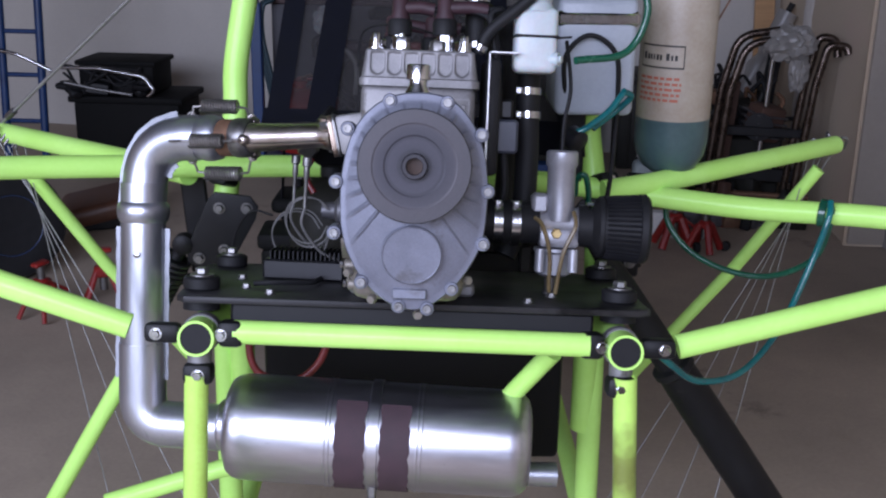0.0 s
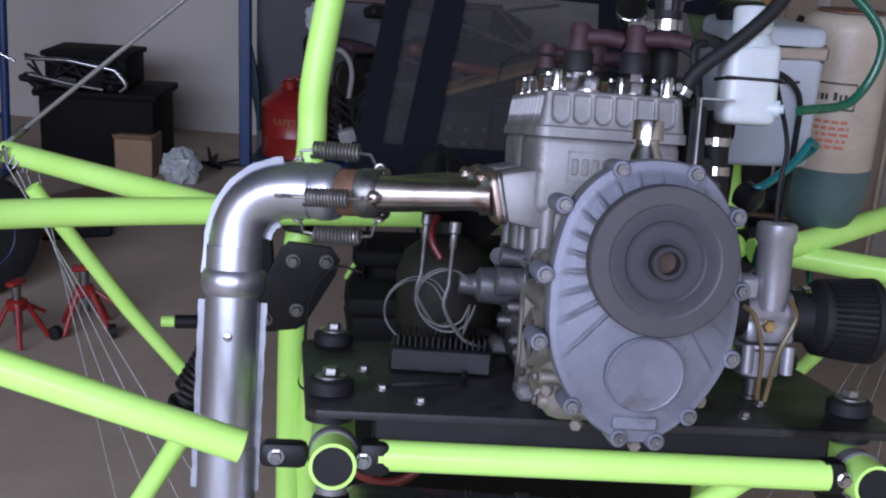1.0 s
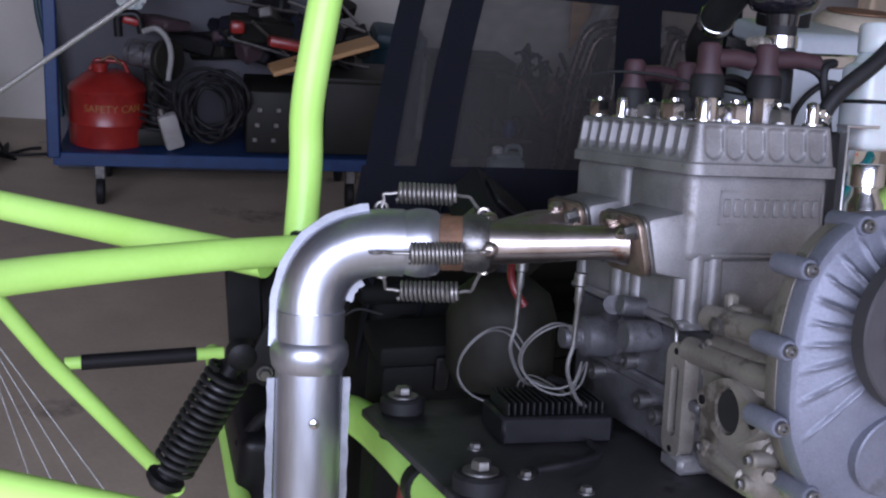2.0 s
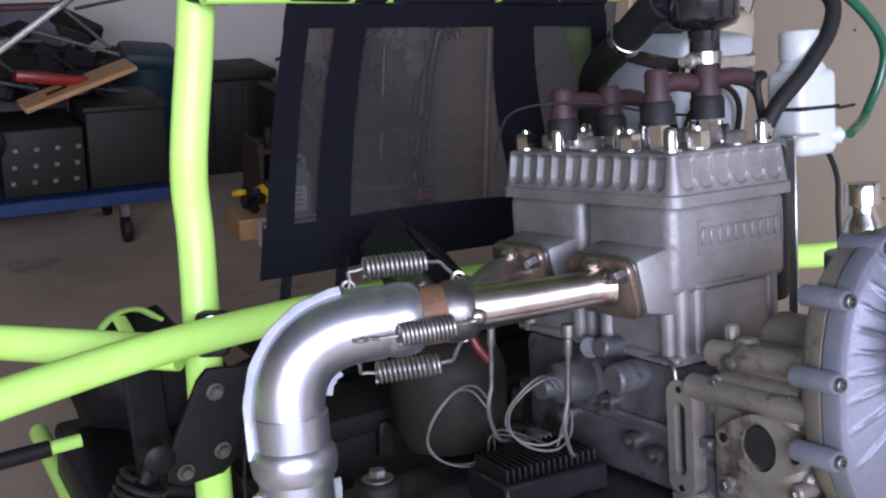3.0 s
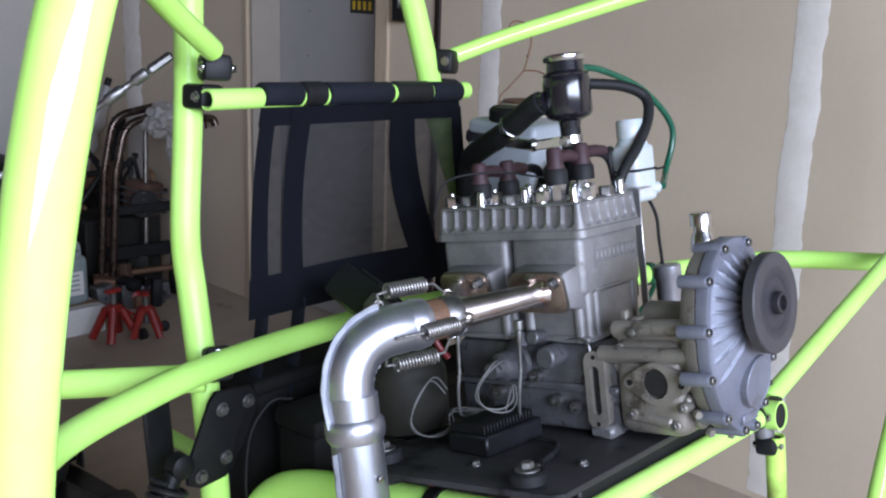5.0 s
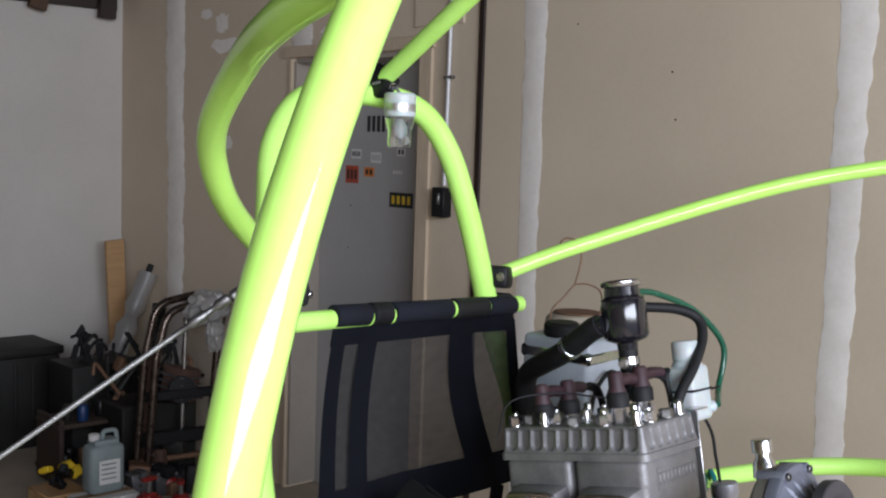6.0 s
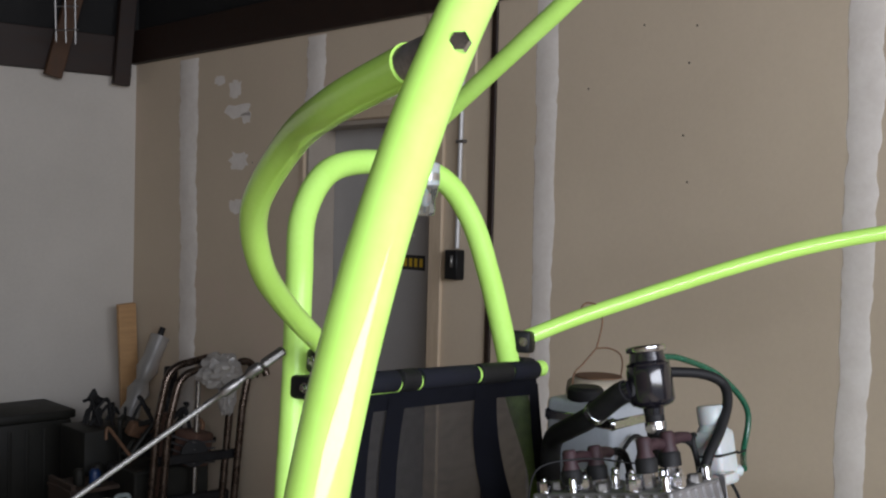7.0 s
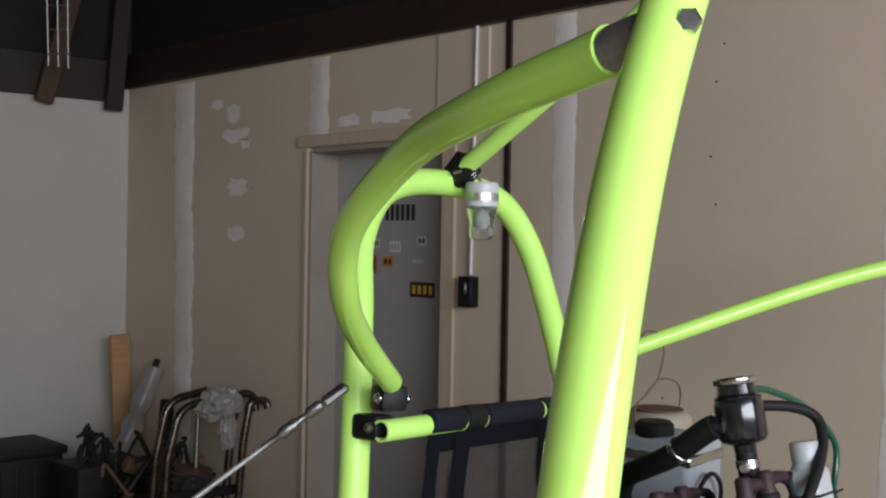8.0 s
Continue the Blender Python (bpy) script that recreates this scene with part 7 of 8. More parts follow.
part("motor", lathe(B(), [(0.035, 0), (0.058, 0.008), (0.062, 0.03), (0.056, 0.034), (0.062, 0.038), (0.062, 0.10), (0.056, 0.104), (0.060, 0.108), (0.060, 0.15), (0.04, 0.17)], (-0.865, 4.27, 0.672), (-0.70, 4.20, 0.660), 24), GRIMY, mach)
part("guard", lathe(B(), [(0.085, 0), (0.092, 0.005), (0.092, 0.030), (0.085, 0.036)], (-0.70, 4.20, 0.655), (-0.64, 4.14, 0.66), 28), OLIVE, mach)
part("grip", sweep(B(), rounded([(-0.90, 4.25, 0.74), (-0.905, 4.25, 0.835), (-0.815, 4.24, 0.845), (-0.80, 4.24, 0.76)], 0.03), 0.019, 12), PLASTIC, mach, "black loop grip")
part("grip_cover", box(B(), (-0.845, 4.235, 0.812), (0.075, 0.03, 0.035), 0.012, pose(0, 0, 0, 0, 12, 0), 2), REDCAN, mach, "red plastic grip cover")
part("hose", sweep(B(), spline([(-0.79, 4.2, 0.775), (-0.735, 4.16, 0.795), (-0.690, 4.15, 0.755), (-0.672, 4.15, 0.68), (-0.685, 4.16, 0.57)]), 0.013, 10), mat("grey_hose", (0.30, 0.30, 0.29), (0.22, 0.22, 0.21), rough=0.6, scale=20, bump=0.05), mach, "pale grey hose")
for k in range(9):
    a = 0.7 * k
    part("cable", sweep(B(), spline([(-0.78 + 0.03 * math.sin(a), 4.18, 0.60 - 0.03 * k), (-0.72 + 0.05 * math.sin(2 * a), 4.14, 0.55 - 0.025 * k), (-0.66 + 0.04 * math.cos(a), 4.15, 0.50 - 0.02 * k)]), 0.008, 8), RUBBER, mach)
tub = thing("grey_canister", ROOM, (-0.68, 4.14, 0.253), "pale grey metal canister tipped against the machine", "canister")
part("body", box(B(), (-0.672, 4.13, 0.345), (0.085, 0.06, 0.165), 0.014, pose(0, 0, 0, 6, -16, 10), 2), mat("pale_grey_tin", (0.34, 0.33, 0.32), (0.25, 0.24, 0.235), rough=0.45, scale=14, fine=120, bump=0.04), tub)
part("neck", lathe(B(), [(0.016, 0), (0.016, 0.03), (0.012, 0.034)], (-0.712, 4.125, 0.418), (-0.735, 4.12, 0.5), 14), STEEL, tub)
# crate with pale buttons, dark chest, board and heap on the cart
crate = thing("slotted_crate", ROOM, (-0.18, 4.3, 0.253), "black slotted crate of coiled hoses", "crate")
rbox("body", crate, (-0.17, 4.33, 0.40), (0.34, 0.44, 0.29), OLIVE, 0.012)
rnd = random.Random(3)
for i in range(4):
    for j in range(3):
        part("slot", box(B(), (-0.30 + 0.085 * i + 0.01 * j, 4.107, 0.32 + 0.07 * j), (0.022, 0.006, 0.02), 0.002), STEEL, crate)
for k in range(9):
    pts = [(-0.52 + 0.02 * (k % 4) + (0.09 + 0.006 * k) * math.cos(a + k), 4.10 + 0.03 * math.sin(3 * a), 0.43 + 0.13 * math.sin(a + k) + 0.010 * k) for a in [2 * math.pi * q / 10 for q in range(10)]]
    part("hose_coil", sweep(B(), spline(pts, 4, True), 0.009, 8, True), RUBBER, crate)
chest = thing("dark_chest", ROOM, (0.18, 4.3, 0.253), "dark olive plastic chest on the cart", "chest")
rbox("body", chest, (0.185, 4.33, 0.425), (0.34, 0.42, 0.34), OLIVE, 0.012)
rbox("lid", chest, (0.185, 4.33, 0.607), (0.36, 0.44, 0.025), OLIVE, 0.008)
board = thing("wooden_board", ROOM, (0, 4.15, 0.62), "sawn pine board with a handle slot laid on the heap", "board")
m = Matrix.Translation((0.0, 4.15, 0.712)) @ pose(0, 0, 0, 6, -17, 6)
part("plank", turn(box(B(), (0, 0, 0), (0.50, 0.15, 0.024), 0.006), m), PINE, board)
part("slot", turn(box(B(), (-0.09, 0, 0.0118), (0.09, 0.028, 0.003), 0.001), m), RUBBER, board)
heap = thing("tool_heap", ROOM, (-0.05, 4.45, 0.6), "heap of dark tools and red cloth on the cart", "tools")
for k in range(16):
    c = (rnd.uniform(-0.40, 0.22), rnd.uniform(4.35, 4.58), rnd.uniform(0.60, 0.95 - 0.1 * (k % 3)))
    part("tool", box(B(), c, (rnd.uniform(0.06, 0.22), rnd.uniform(0.04, 0.12), rnd.uniform(0.03, 0.10)), 0.008, pose(0, 0, 0, rnd.uniform(-25, 25), rnd.uniform(-25, 25), rnd.uniform(0, 180)), 1), rnd.choice((OLIVE, PLASTIC, RUBBER, STEEL)), heap)
for k in range(16):
    a = (rnd.uniform(-0.45, 0.1), rnd.uniform(4.2, 4.5), rnd.uniform(0.66, 1.0))
    part("rod", sweep(B(), [a, (a[0] + rnd.uniform(0.15, 0.4), a[1] + rnd.uniform(-0.05, 0.1), a[2] + rnd.uniform(-0.18, 0.05))], 0.008, 8), rnd.choice((STEEL, RUBBER)), heap)
part("red_case", box(B(), (-0.10, 4.17, 0.745), (0.30, 0.10, 0.045), 0.014, pose(0, 0, 0, 0, 9, 4), 2), REDCAN, heap, "flat red case")
part("red_cap", box(B(), (-0.38, 4.3, 0.80), (0.07, 0.07, 0.06), 0.02, None, 2), REDCAN, heap)

# dark trunk and teal bin by the corner
trunk = thing("storage_trunk", ROOM, (0.98, 5.2, 0), "dark grey moulded storage trunk by the wall", "trunk")
rbox("body", trunk, (0.975, 5.28, 0.26), (0.42, 0.40, 0.52), OLIVE, 0.02)
rbox("lid", trunk, (0.975, 5.28, 0.545), (0.45, 0.43, 0.05), OLIVE, 0.012)
for k in range(4):
    rbox("rib", trunk, (0.83 + 0.097 * k, 5.078, 0.26), (0.02, 0.012, 0.44), OLIVE, 0.003)
bin_ = thing("teal_bin", ROOM, (0.55, 5.2, 0), "teal plastic bin with a cloth over its rim", "bin")
part("body", lathe(B(), [(0.15, 0), (0.155, 0.01), (0.18, 0.62), (0.19, 0.63), (0.19, 0.66), (0.17, 0.66)], (0.52, 5.25, 0), (0.52, 5.25, 1), 24), TEALP, bin_)
part("cloth", box(B(), (0.53, 5.18, 0.66), (0.30, 0.26, 0.10), 0.04, pose(0, 0, 0, 10, 6, 0), 2), TEALP, bin_)

# black totes with chrome tubing, left of the cart
tote = thing("black_tote", ROOM, (-2.07, 4.8, 0), "large black plastic tote on the floor", "tote", group="black totes")
part("body", box(B(), (-2.08, 4.86, 0.20), (0.62, 0.42, 0.40), 0.02, None, 2), NEAR_BLACK, tote)
part("rim", box(B(), (-2.08, 4.86, 0.415), (0.67, 0.46, 0.04), 0.012, None, 2), NEAR_BLACK, tote)
tote2 = thing("black_tote", ROOM, (-2.15, 4.85, 0.44), "smaller black tote stacked on another and holding chrome tubes", "tote", group="black totes")
part("body", box(B(), (-2.14, 4.86, 0.525), (0.44, 0.34, 0.17), 0.015, None, 2), NEAR_BLACK, tote2)
part("rim", box(B(), (-2.14, 4.86, 0.617), (0.47, 0.37, 0.03), 0.01, None, 2), NEAR_BLACK, tote2)
tubes = thing("chrome_tubing", ROOM, (-2.1, 4.6, 0.42), "bent chrome handlebar tubes on the totes", "tubing")
part("tube", sweep(B(), rounded([(-2.42, 4.60, 0.60), (-2.2, 4.60, 0.60), (-1.95, 4.60, 0.56), (-1.89, 4.60, 0.48), (-1.93, 4.60, 0.45)], 0.05), 0.011, 12), CHROME, tubes)
part("tube", sweep(B(), rounded([(-2.40, 4.58, 0.52), (-2.2, 4.59, 0.48), (-2.02, 4.6, 0.455)], 0.05), 0.009, 12), STEEL, tubes)
part("tube", sweep(B(), rounded([(-2.75, 4.45, 0.72), (-2.6, 4.45, 0.69), (-2.42, 4.47, 0.60)], 0.05), 0.010, 12), CHROME, tubes)
junk = thing("black_jumble", ROOM, (-2.1, 4.75, 0.44), "jumble of black cables and plastic parts on the totes", "parts")
rj = random.Random(31)
for k in range(9):
    c = (rj.uniform(-2.40, -1.92), rj.uniform(4.62, 4.74), 0.455 + rj.uniform(0.01, 0.05))
    part("piece", box(B(), c, (rj.uniform(0.06, 0.20), rj.uniform(0.04, 0.10), rj.uniform(0.03, 0.09)), 0.012, pose(0, 0, 0, rj.uniform(-20, 20), rj.uniform(-25, 25), rj.uniform(0, 180)), 1), rj.choice((PLASTIC, RUBBER, RUBBER)), junk)
for k in range(5):
    pts = [(-2.40 + 0.10 * q + rj.uniform(-0.04, 0.04), 4.62 + rj.uniform(-0.03, 0.05), 0.47 + rj.uniform(0, 0.16)) for q in range(5)]
    part("cable", sweep(B(), spline(pts, 6), 0.008, 8), RUBBER, junk)
# blue ladder-back hand truck
ladder = thing("blue_ladder_frame", ROOM, (-2.6, 4.45, 0), "blue painted tubular ladder-back frame standing on the floor", "hand truck")
for u in (-2.52, -2.74):
    part("rail", sweep(B(), [(u, 4.52, 0.02), (u + 0.02, 4.60, 1.45)], 0.023, 14), BLUE, ladder)
for z in (0.30, 0.56, 0.80, 1.06, 1.30):
    part("rung", sweep(B(), [(-2.73, 4.53 + 0.05 * z, z), (-2.51, 4.53 + 0.05 * z, z)], 0.013, 12), BLUE, ladder)
part("toe_plate", box(B(), (-2.63, 4.42, 0.014), (0.30, 0.22, 0.012), 0.003), BLUE, ladder)
# cardboard box, white bag, loose cables
carton = thing("cardboard_box", ROOM, (-1.84, 4.80, 0), "open brown cardboard box on the floor", "box")
part("body", box(B(), (-1.86, 4.66, 0.11), (0.20, 0.20, 0.22), 0.004), CARDBOARD, carton)
part("flap", box(B(), (-1.86, 4.55, 0.215), (0.20, 0.06, 0.004), 0.001, pose(0, 0, 0, -40, 0, 0)), CARDBOARD, carton)


def crumple(c, s, seed, material, name, label, category, m=ROOM, base_z=None):
    bm = B()
    bmesh.ops.create_icosphere(bm, subdivisions=4, radius=1)
    for v in bm.verts:
        p = v.co.copy()
        k = 1 + 0.28 * noise.noise(p * 2.1 + Vector((seed, 0, 0))) + 0.16 * noise.noise(p * 5.3 + Vector((0, seed, 0))) + 0.08 * noise.noise(p * 11 + Vector((0, 0, seed)))
        v.co = Vector((p.x * s[0], p.y * s[1], p.z * s[2])) * k + Vector(c)
        if base_z is not None and v.co.z < base_z:
            v.co.z = base_z + 0.001
    return solo(name, bm, material, m, label, category, base=(c[0], c[1], base_z if base_z is not None else c[2] - s[2]), smooth=25)


crumple((-1.60, 4.50, 0.085), (0.10, 0.08, 0.10), 3, MILKY, "paper_bag", "crumpled white paper bag on the floor", "bag", base_z=0.0)
crumple((-0.845, 4.24, 0.93), (0.062, 0.05, 0.075), 21, MILKY, "white_rag", "crumpled white rag draped on the machine's grip", "rag", base_z=0.864)
for k in range(3):
    pts = [(-1.62 + 0.05 * k + rnd.uniform(-0.02, 0.3) * (q / 6), 4.95 + rnd.uniform(-0.15, 0.1), 0.012 + 0.014 * k + (0.05 if q == 0 else 0)) for q in range(7)]
    solo("loose_cable", sweep(B(), spline(pts, 6), 0.008, 8), RUBBER, ROOM, "black electric cable lying on the floor", "cable", "loose cables")

# wheel, cushion and red jack stand nearer on the floor
wheel = thing("spare_wheel", ROOM, (-1.95, 2.75, 0), "small black tyre on a blue rim leaning upright", "wheel")
part("tyre", lathe(B(), [(0.12, -0.07), (0.17, -0.08), (0.215, -0.07), (0.23, -0.04), (0.232, 0.04), (0.215, 0.07), (0.17, 0.08), (0.12, 0.07)], (-1.92, 2.76, 0.235), (-1.62, 2.45, 0.29), 36), RUBBER, wheel)
part("rim", lathe(B(), [(0.02, 0.03), (0.06, 0.035), (0.09, 0.05), (0.125, 0.072), (0.13, 0.06), (0.13, -0.06), (0.02, -0.06)], (-1.92, 2.76, 0.235), (-1.62, 2.45, 0.29), 28), BLUE, wheel)
cushion = thing("brown_cushion", ROOM, (-1.85, 3.6, 0), "brown leather creeper cushion on the floor", "cushion")
part("pad", box(B(), (-1.84, 3.58, 0.10), (0.36, 0.30, 0.10), 0.04, pose(0, 0, 0, 6, -10, 24), 3), mat("brown_leather", (0.13, 0.06, 0.035), (0.09, 0.04, 0.025), rough=0.45, scale=20, fine=200, bump=0.08), cushion)
part("frame", box(B(), (-1.84, 3.58, 0.035), (0.30, 0.26, 0.06), 0.01, pose(0, 0, 0, 0, 0, 24)), RUBBER, cushion)


def jack_stand(u, v, s, name, label, ang, wide=0.013):
    ob = thing(name, ROOM @ Matrix.Translation((u, v, 0)) @ Matrix.Rotation(radians(ang), 4, "Z"), (0, 0, 0), label, "jack", "red jacks")
    for a, b in ((1, 1), (1, -1), (-1, 1), (-1, -1)):
        part("leg", sweep(B(), [(0.10 * a * s, 0.09 * b * s, 0.012), (0.03 * a * s, 0.03 * b * s, 0.20 * s)], wide * s, 8), REDCAN, ob)
    part("collar", box(B(), (0, 0, 0.20 * s), (0.085 * s, 0.085 * s, 0.06 * s), 0.01), REDCAN, ob)
    part("column", cyl(B(), (0, 0, 0.10 * s), (0, 0, 0.30 * s), 0.022 * s, n=14), STEEL, ob)
    part("saddle", box(B(), (0, 0, 0.31 * s), (0.10 * s, 0.05 * s, 0.025 * s), 0.006), REDCAN, ob)
    part("lever", sweep(B(), [(0.04 * s, 0, 0.20 * s), (0.15 * s, -0.03 * s, 0.12 * s)], 0.010 * s, 8), REDCAN, ob)
    part("wheel", lathe(B(), [(0.01, 0), (0.035 * s, 0.003), (0.035 * s, 0.028), (0.01, 0.03)], (0.09 * s, -0.12 * s, 0.036 * s), (1, -0.12 * s, 0.036 * s), 16), RUBBER, ob)
    return ob


jack_stand(-1.42, 2.48, 0.75, "jack_stand", "red steel jack stand on the floor", 20)
jack_stand(-1.60, 2.34, 0.7, "jack_stand", "small red steel jack stand beside a wheel", 70)
jack_stand(0.90, 3.52, 0.74, "jack_stand", "red steel jack stand by the tool tray", 10, 0.026)
jack_stand(1.03, 3.47, 0.66, "jack_stand", "red steel jack stand near the door", 60, 0.026)

# tool tray, jug on a carton
tray = thing("tool_tray", ROOM, (0.70, 3.98, 0), "wooden tray of yellow and black hand tools", "tool tray")
part("body", box(B(), (0.705, 4.02, 0.05), (0.20, 0.22, 0.10), 0.006), PINE, tray)
for k in range(9):
    c = (rnd.uniform(0.63, 0.78), rnd.uniform(3.95, 4.08), rnd.uniform(0.11, 0.20))
    part("tool", box(B(), c, (rnd.uniform(0.03, 0.10), rnd.uniform(0.02, 0.05), rnd.uniform(0.02, 0.07)), 0.006, pose(0, 0, 0, rnd.uniform(-40, 40), rnd.uniform(-40, 40), rnd.uniform(0, 180))), (YELLOW if k % 3 == 0 else PLASTIC), tray)
stand = thing("white_carton", ROOM, (0.79, 3.72, 0), "flat white carton on the floor under a jug", "carton")
part("body", box(B(), (0.80, 3.75, 0.062), (0.27, 0.16, 0.124), 0.004), PAPER, stand)
part("tape", box(B(), (0.80, 3.75, 0.0645), (0.272, 0.05, 0.124), 0.003), CARDBOARD, stand)
jug = thing("liquid_jug", ROOM, (0.80, 3.75, 0.128), "grey-teal plastic jug with a pale label", "jug")
part("body", box(B(), (0.80, 3.76, 0.245), (0.168, 0.11, 0.225), 0.028, None, 3), JUG, jug)
part("shoulder", box(B(), (0.80, 3.76, 0.365), (0.12, 0.085, 0.03), 0.012, None, 2), JUG, jug)
part("cap", lathe(B(), [(0.022, 0), (0.024, 0.003), (0.024, 0.028), (0.02, 0.031)], (0.755, 3.76, 0.375), (0.755, 3.76, 1), 18), PAPER, jug, "white screw cap")
part("handle", sweep(B(), rounded([(0.79, 3.76, 0.372), (0.80, 3.76, 0.412), (0.86, 3.76, 0.41), (0.865, 3.76, 0.36)], 0.02), 0.011, 10), JUG, jug)
part("label", box(B(), (0.805, 3.7045, 0.235), (0.10, 0.002, 0.11), 0.001), PAPER, jug, "pale label with grey bars")
for k in range(4):
    part("print_bar", box(B(), (0.80, 3.703, 0.272 - 0.022 * k), (0.07, 0.0014, 0.007)), JUG, jug)

# curved chrome tubes leaning by the door, with a plastic bag on them
stack = thing("bent_tube_stack", ROOM, (1.4, 4.0, 0), "rusty chrome bent tubes of an old hand truck by the wall", "hand truck")
for k, (u, v) in enumerate(((1.17, 4.06), (1.20, 4.00), (1.55, 4.02), (1.585, 3.96))):
    lean = 0.06
    top = 0.925 - 0.03 * (k % 2)
    if k < 2:
        line = rounded([(u - lean, v, 0.02), (u - 0.01, v, 0.66), (u + 0.05, v, top), (u + 0.26, v - 0.01, top + 0.035)], 0.12, 10)
    else:
        line = rounded([(u - lean, v, 0.02), (u, v, 0.70), (u + 0.04, v, top + 0.01), (u + 0.125, v - 0.01, top), (u + 0.135, v - 0.02, 0.80 + 0.02 * k)], 0.07, 8)
    part("tube", sweep(B(), line, 0.020, 14), BROWNCH, stack)
part("axle", sweep(B(), [(1.08, 4.06, 0.14), (1.62, 3.98, 0.14)], 0.016, 12), RUSTY, stack)
part("cross_plate", box(B(), (1.37, 4.03, 0.46), (0.42, 0.02, 0.05), 0.006, pose(0, 0, 0, 0, 0, -8)), BLACK, stack)
part("cross_plate", box(B(), (1.35, 4.05, 0.24), (0.40, 0.03, 0.07), 0.006, pose(0, 0, 0, 0, 0, -8)), BLACK, stack)
part("upright", sweep(B(), [(1.36, 4.06, 0.03), (1.40, 4.08, 0.86)], 0.013, 12), CHROME, stack)
crumple((1.455, 3.97, 0.905), (0.115, 0.085, 0.085), 9, FILM, "plastic_bag", "crumpled clear plastic bag hung over the bent tubes", "bag")
crumple((1.50, 3.97, 0.78), (0.045, 0.045, 0.11), 14, FILM, "plastic_bag", "torn tail of clear plastic hanging from the tubes", "bag")
# plank, wrapped tube and black frames in the corner
plank = thing("leaning_plank", ROOM, (1.55, 5.3, 0), "pine plank leaning in the corner of the walls", "plank")
part("plank", box(B(), (1.62, 5.26, 0.575), (0.115, 0.03, 1.13), 0.004, pose(0, 0, 0, 2, -4, 0)), PINE, plank)
wrap = thing("wrapped_tube", ROOM, (1.4, 5.0, 0.0), "long dark tube wrapped in cloudy plastic film", "tube")
part("tube", sweep(B(), [(1.22, 4.92, 0.02), (1.69, 4.99, 1.01)], 0.018, 12), RUBBER, wrap)
line = [Vector((1.26, 4.92, 0.10)).lerp(Vector((1.67, 4.985, 0.96)), k / 14) for k in range(15)]
part("film", sweep(B(), line, [0.035 + 0.022 * abs(math.sin(1.9 * k)) + 0.01 * (k % 2) for k in range(15)], 12), FILM, wrap)
frames = thing("bracket_pile", ROOM, (1.2, 4.8, 0), "tangle of black metal brackets on a dark box", "brackets")
part("box", box(B(), (1.22, 4.72, 0.27), (0.40, 0.30, 0.54), 0.012, None, 2), OLIVE, frames)
part("panel", box(B(), (1.50, 4.62, 0.42), (0.07, 0.04, 0.84), 0.006, pose(0, 0, 0, 0, 6, 0)), RUBBER, frames)
for k in range(14):
    a = (rnd.uniform(1.06, 1.34), rnd.uniform(4.62, 4.8), 0.545)
    b = (a[0] + rnd.uniform(-0.07, 0.07), a[1], rnd.uniform(0.60, 0.76))
    c = (b[0] + rnd.uniform(-0.09, 0.09), b[1], b[2] - rnd.uniform(0.0, 0.08))
    part("bracket", sweep(B(), rounded([a, b, c], 0.02), 0.009, 8), RUBBER, frames)
scrap = thing("scrap_heap", ROOM, (1.25, 4.2, 0.0), "heap of dark greasy scrap rods and castings by the wall", "scrap")
rnd = random.Random(23)
part("crate", box(B(), (1.30, 4.30, 0.20), (0.42, 0.30, 0.40), 0.01), OLIVE, scrap)
for k in range(18):
    a = Vector((rnd.uniform(1.08, 1.52), rnd.uniform(4.16, 4.44), rnd.uniform(0.36, 0.50)))
    b = a + Vector((rnd.uniform(-0.16, 0.16), rnd.uniform(-0.04, 0.04), rnd.uniform(0.02, 0.30)))
    c = b + Vector((rnd.uniform(-0.10, 0.10), rnd.uniform(-0.03, 0.03), rnd.uniform(-0.08, 0.04)))
    part("rod", sweep(B(), rounded([a, b, c], 0.03), rnd.uniform(0.007, 0.015), 8), rnd.choice((RUBBER, RUSTY, BLACK, OLIVE)), scrap)
for k in range(7):
    c = (rnd.uniform(1.12, 1.48), rnd.uniform(4.20, 4.40), rnd.uniform(0.41, 0.56))
    part("casting", box(B(), c, (rnd.uniform(0.06, 0.15), rnd.uniform(0.05, 0.10), rnd.uniform(0.05, 0.12)), 0.015, pose(0, 0, 0, rnd.uniform(-30, 30), rnd.uniform(-30, 30), rnd.uniform(0, 180)), 2), rnd.choice((RUBBER, RUSTY, OLIVE)), scrap)
DARKWOOD = mat("dark_brown_board", (0.05, 0.03, 0.02), (0.03, 0.019, 0.013), rough=0.7, scale=10, fine=90, bump=0.1)
bench = thing("low_shelf", ROOM, (1.1, 4.35, 0), "low brown wooden shelf of dark parts", "shelf")
for z in (0.06, 0.30):
    part("board", box(B(), (1.02, 4.45, z), (0.38, 0.28, 0.022), 0.003), DARKWOOD, bench)
for u in (0.85, 1.19):
    part("side", box(B(), (u, 4.45, 0.17), (0.024, 0.28, 0.34), 0.003), DARKWOOD, bench)
for k in range(10):
    part("jar", lathe(B(), [(0.025, 0), (0.028, 0.01), (0.028, 0.07), (0.018, 0.085)], (0.89 + 0.03 * k, 4.36 + 0.05 * (k % 3), 0.311 if k % 2 else 0.0715), (0.89 + 0.03 * k, 4.36 + 0.05 * (k % 3), 2), 12), rnd.choice((RUSTY, PAPER, BLUE, PLASTIC, PLASTIC, OLIVE)), bench)
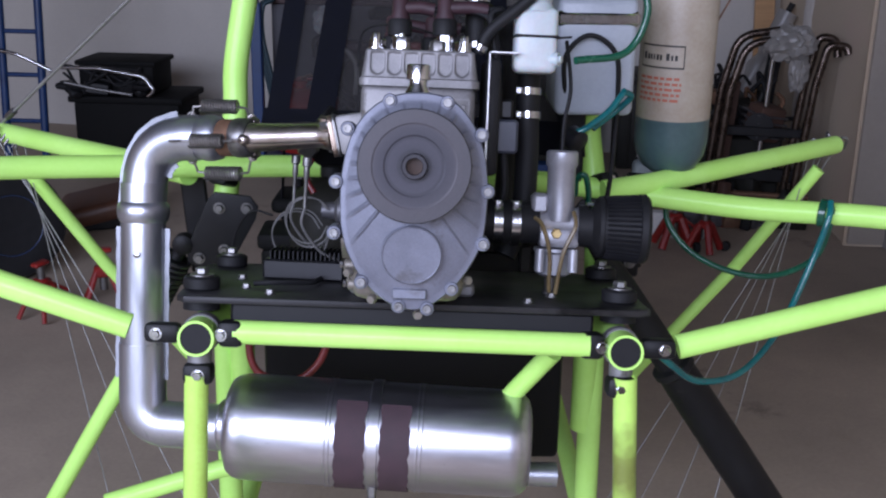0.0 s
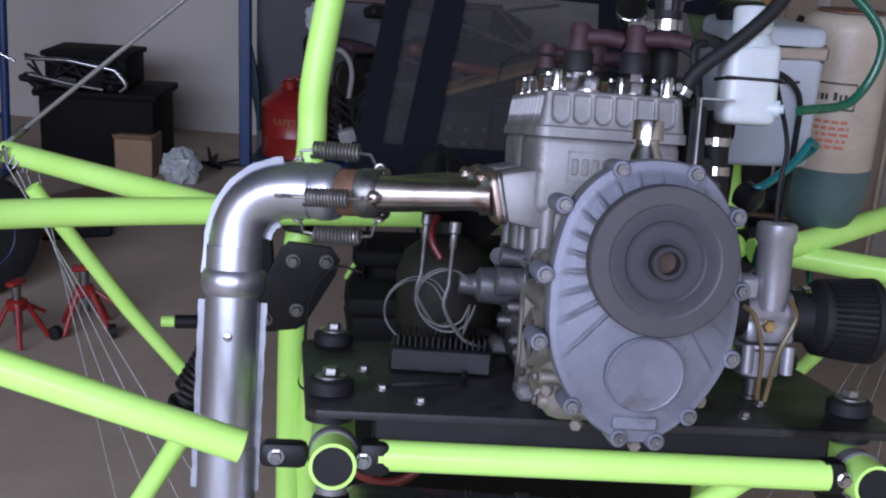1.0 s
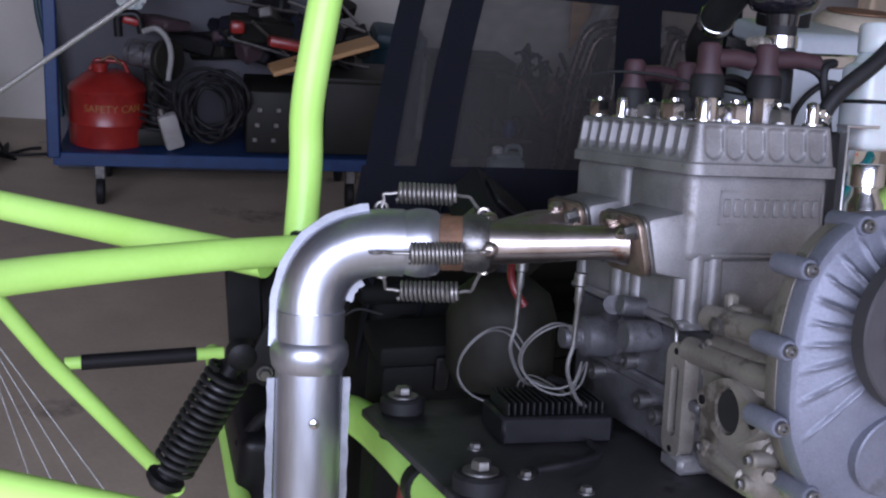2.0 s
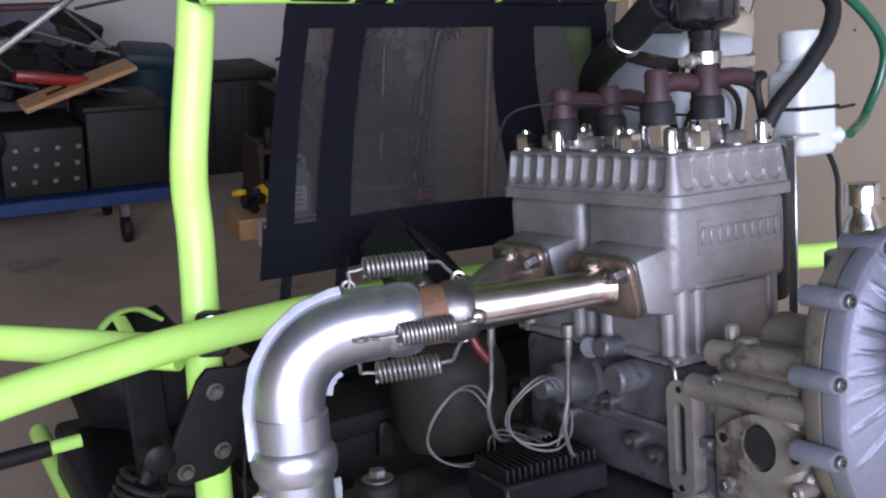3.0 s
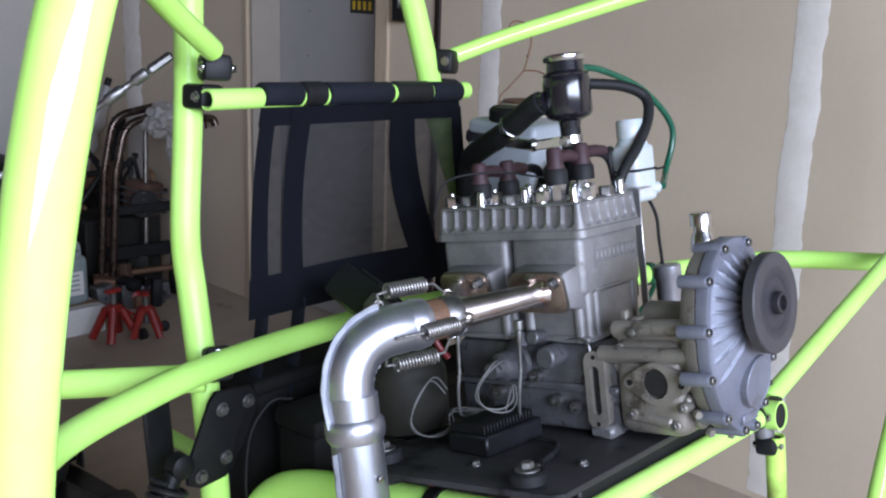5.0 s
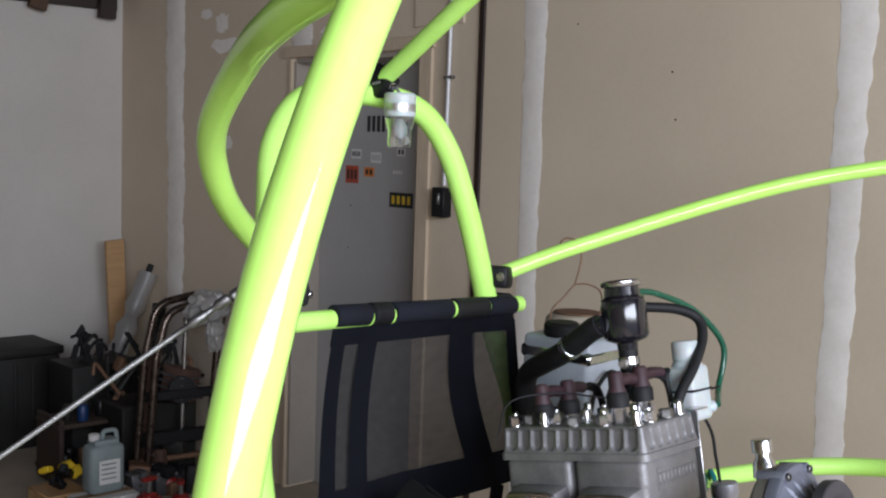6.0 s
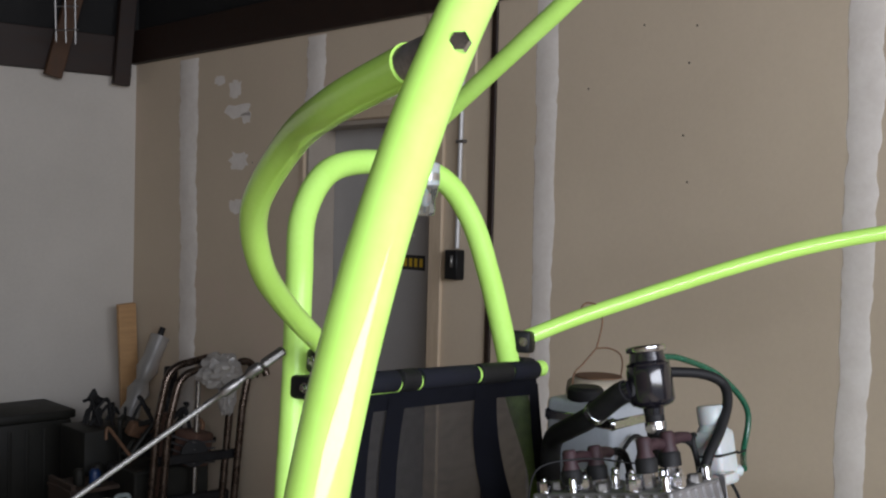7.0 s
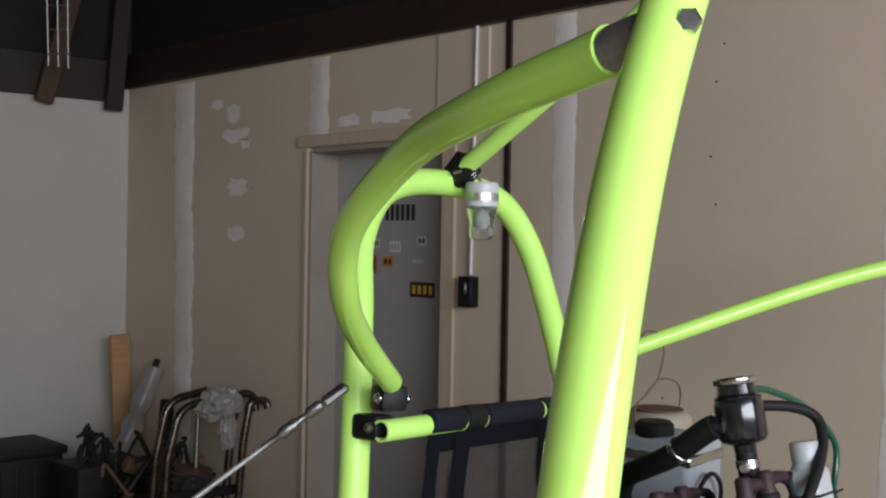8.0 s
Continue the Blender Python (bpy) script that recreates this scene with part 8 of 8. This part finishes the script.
RUSTWOOD = mat("rust_brown_board", (0.085, 0.042, 0.028), (0.050, 0.026, 0.018), rough=0.7, scale=12, fine=90, bump=0.12)
slat = thing("brown_board", ROOM, (1.20, 4.10, 0), "rust-brown board leaning on the old hand truck", "board")
part("plank", box(B(), (1.195, 4.10, 0.35), (0.085, 0.022, 0.70), 0.004, pose(0, 0, 0, 3, 3, 6)), RUSTWOOD, slat)
rnd = random.Random(41)
clutter = thing("parts_clutter", ROOM, (1.3, 4.0, 0), "clutter of greasy castings, tins and bottles on the floor", "parts")
for k in range(26):
    u, v = rnd.uniform(0.98, 1.60), rnd.uniform(3.86, 4.10)
    h = rnd.uniform(0.05, 0.16)
    if k % 3 == 0:
        r = rnd.uniform(0.022, 0.045)
        bm = lathe(B(), [(r * 0.9, 0), (r, 0.006), (r, h), (r * 0.6, h + 0.02), (r * 0.4, h + 0.035)], (u, v, 0.0), (u, v, 1), 14)
        part("tin", bm, rnd.choice((BLUE, PAPER, OLIVE, STEEL, REDCAN, RUSTWOOD)), clutter)
    else:
        bm = box(B(), (u, v, h / 2 + (0.10 if k % 4 == 0 else 0.0)), (rnd.uniform(0.05, 0.16), rnd.uniform(0.05, 0.12), h), 0.012, pose(0, 0, 0, rnd.uniform(-8, 8), rnd.uniform(-8, 8), rnd.uniform(0, 180)), 2)
        part("casting", bm, rnd.choice((OLIVE, RUBBER, RUSTWOOD, GRIMY, RUSTY)), clutter)
pump = thing("old_engine_lump", ROOM, (1.40, 4.14, 0.40), "greasy brown engine block on the scrap heap", "engine block")
part("block", box(B(), (1.40, 4.13, 0.49), (0.15, 0.14, 0.18), 0.02, pose(0, 0, 0, 6, 8, 20), 2), RUSTWOOD, pump)
for k in range(4):
    part("fin", box(B(), (1.40, 4.13, 0.43 + 0.035 * k), (0.175, 0.165, 0.008), 0.002, pose(0, 0, 0, 6, 8, 20)), GRIMY, pump)
part("flywheel", lathe(B(), [(0.02, 0), (0.065, 0.004), (0.07, 0.012), (0.07, 0.03), (0.02, 0.034)], (1.36, 4.06, 0.48), (1.33, 3.9, 0.49), 24), RUBBER, pump)
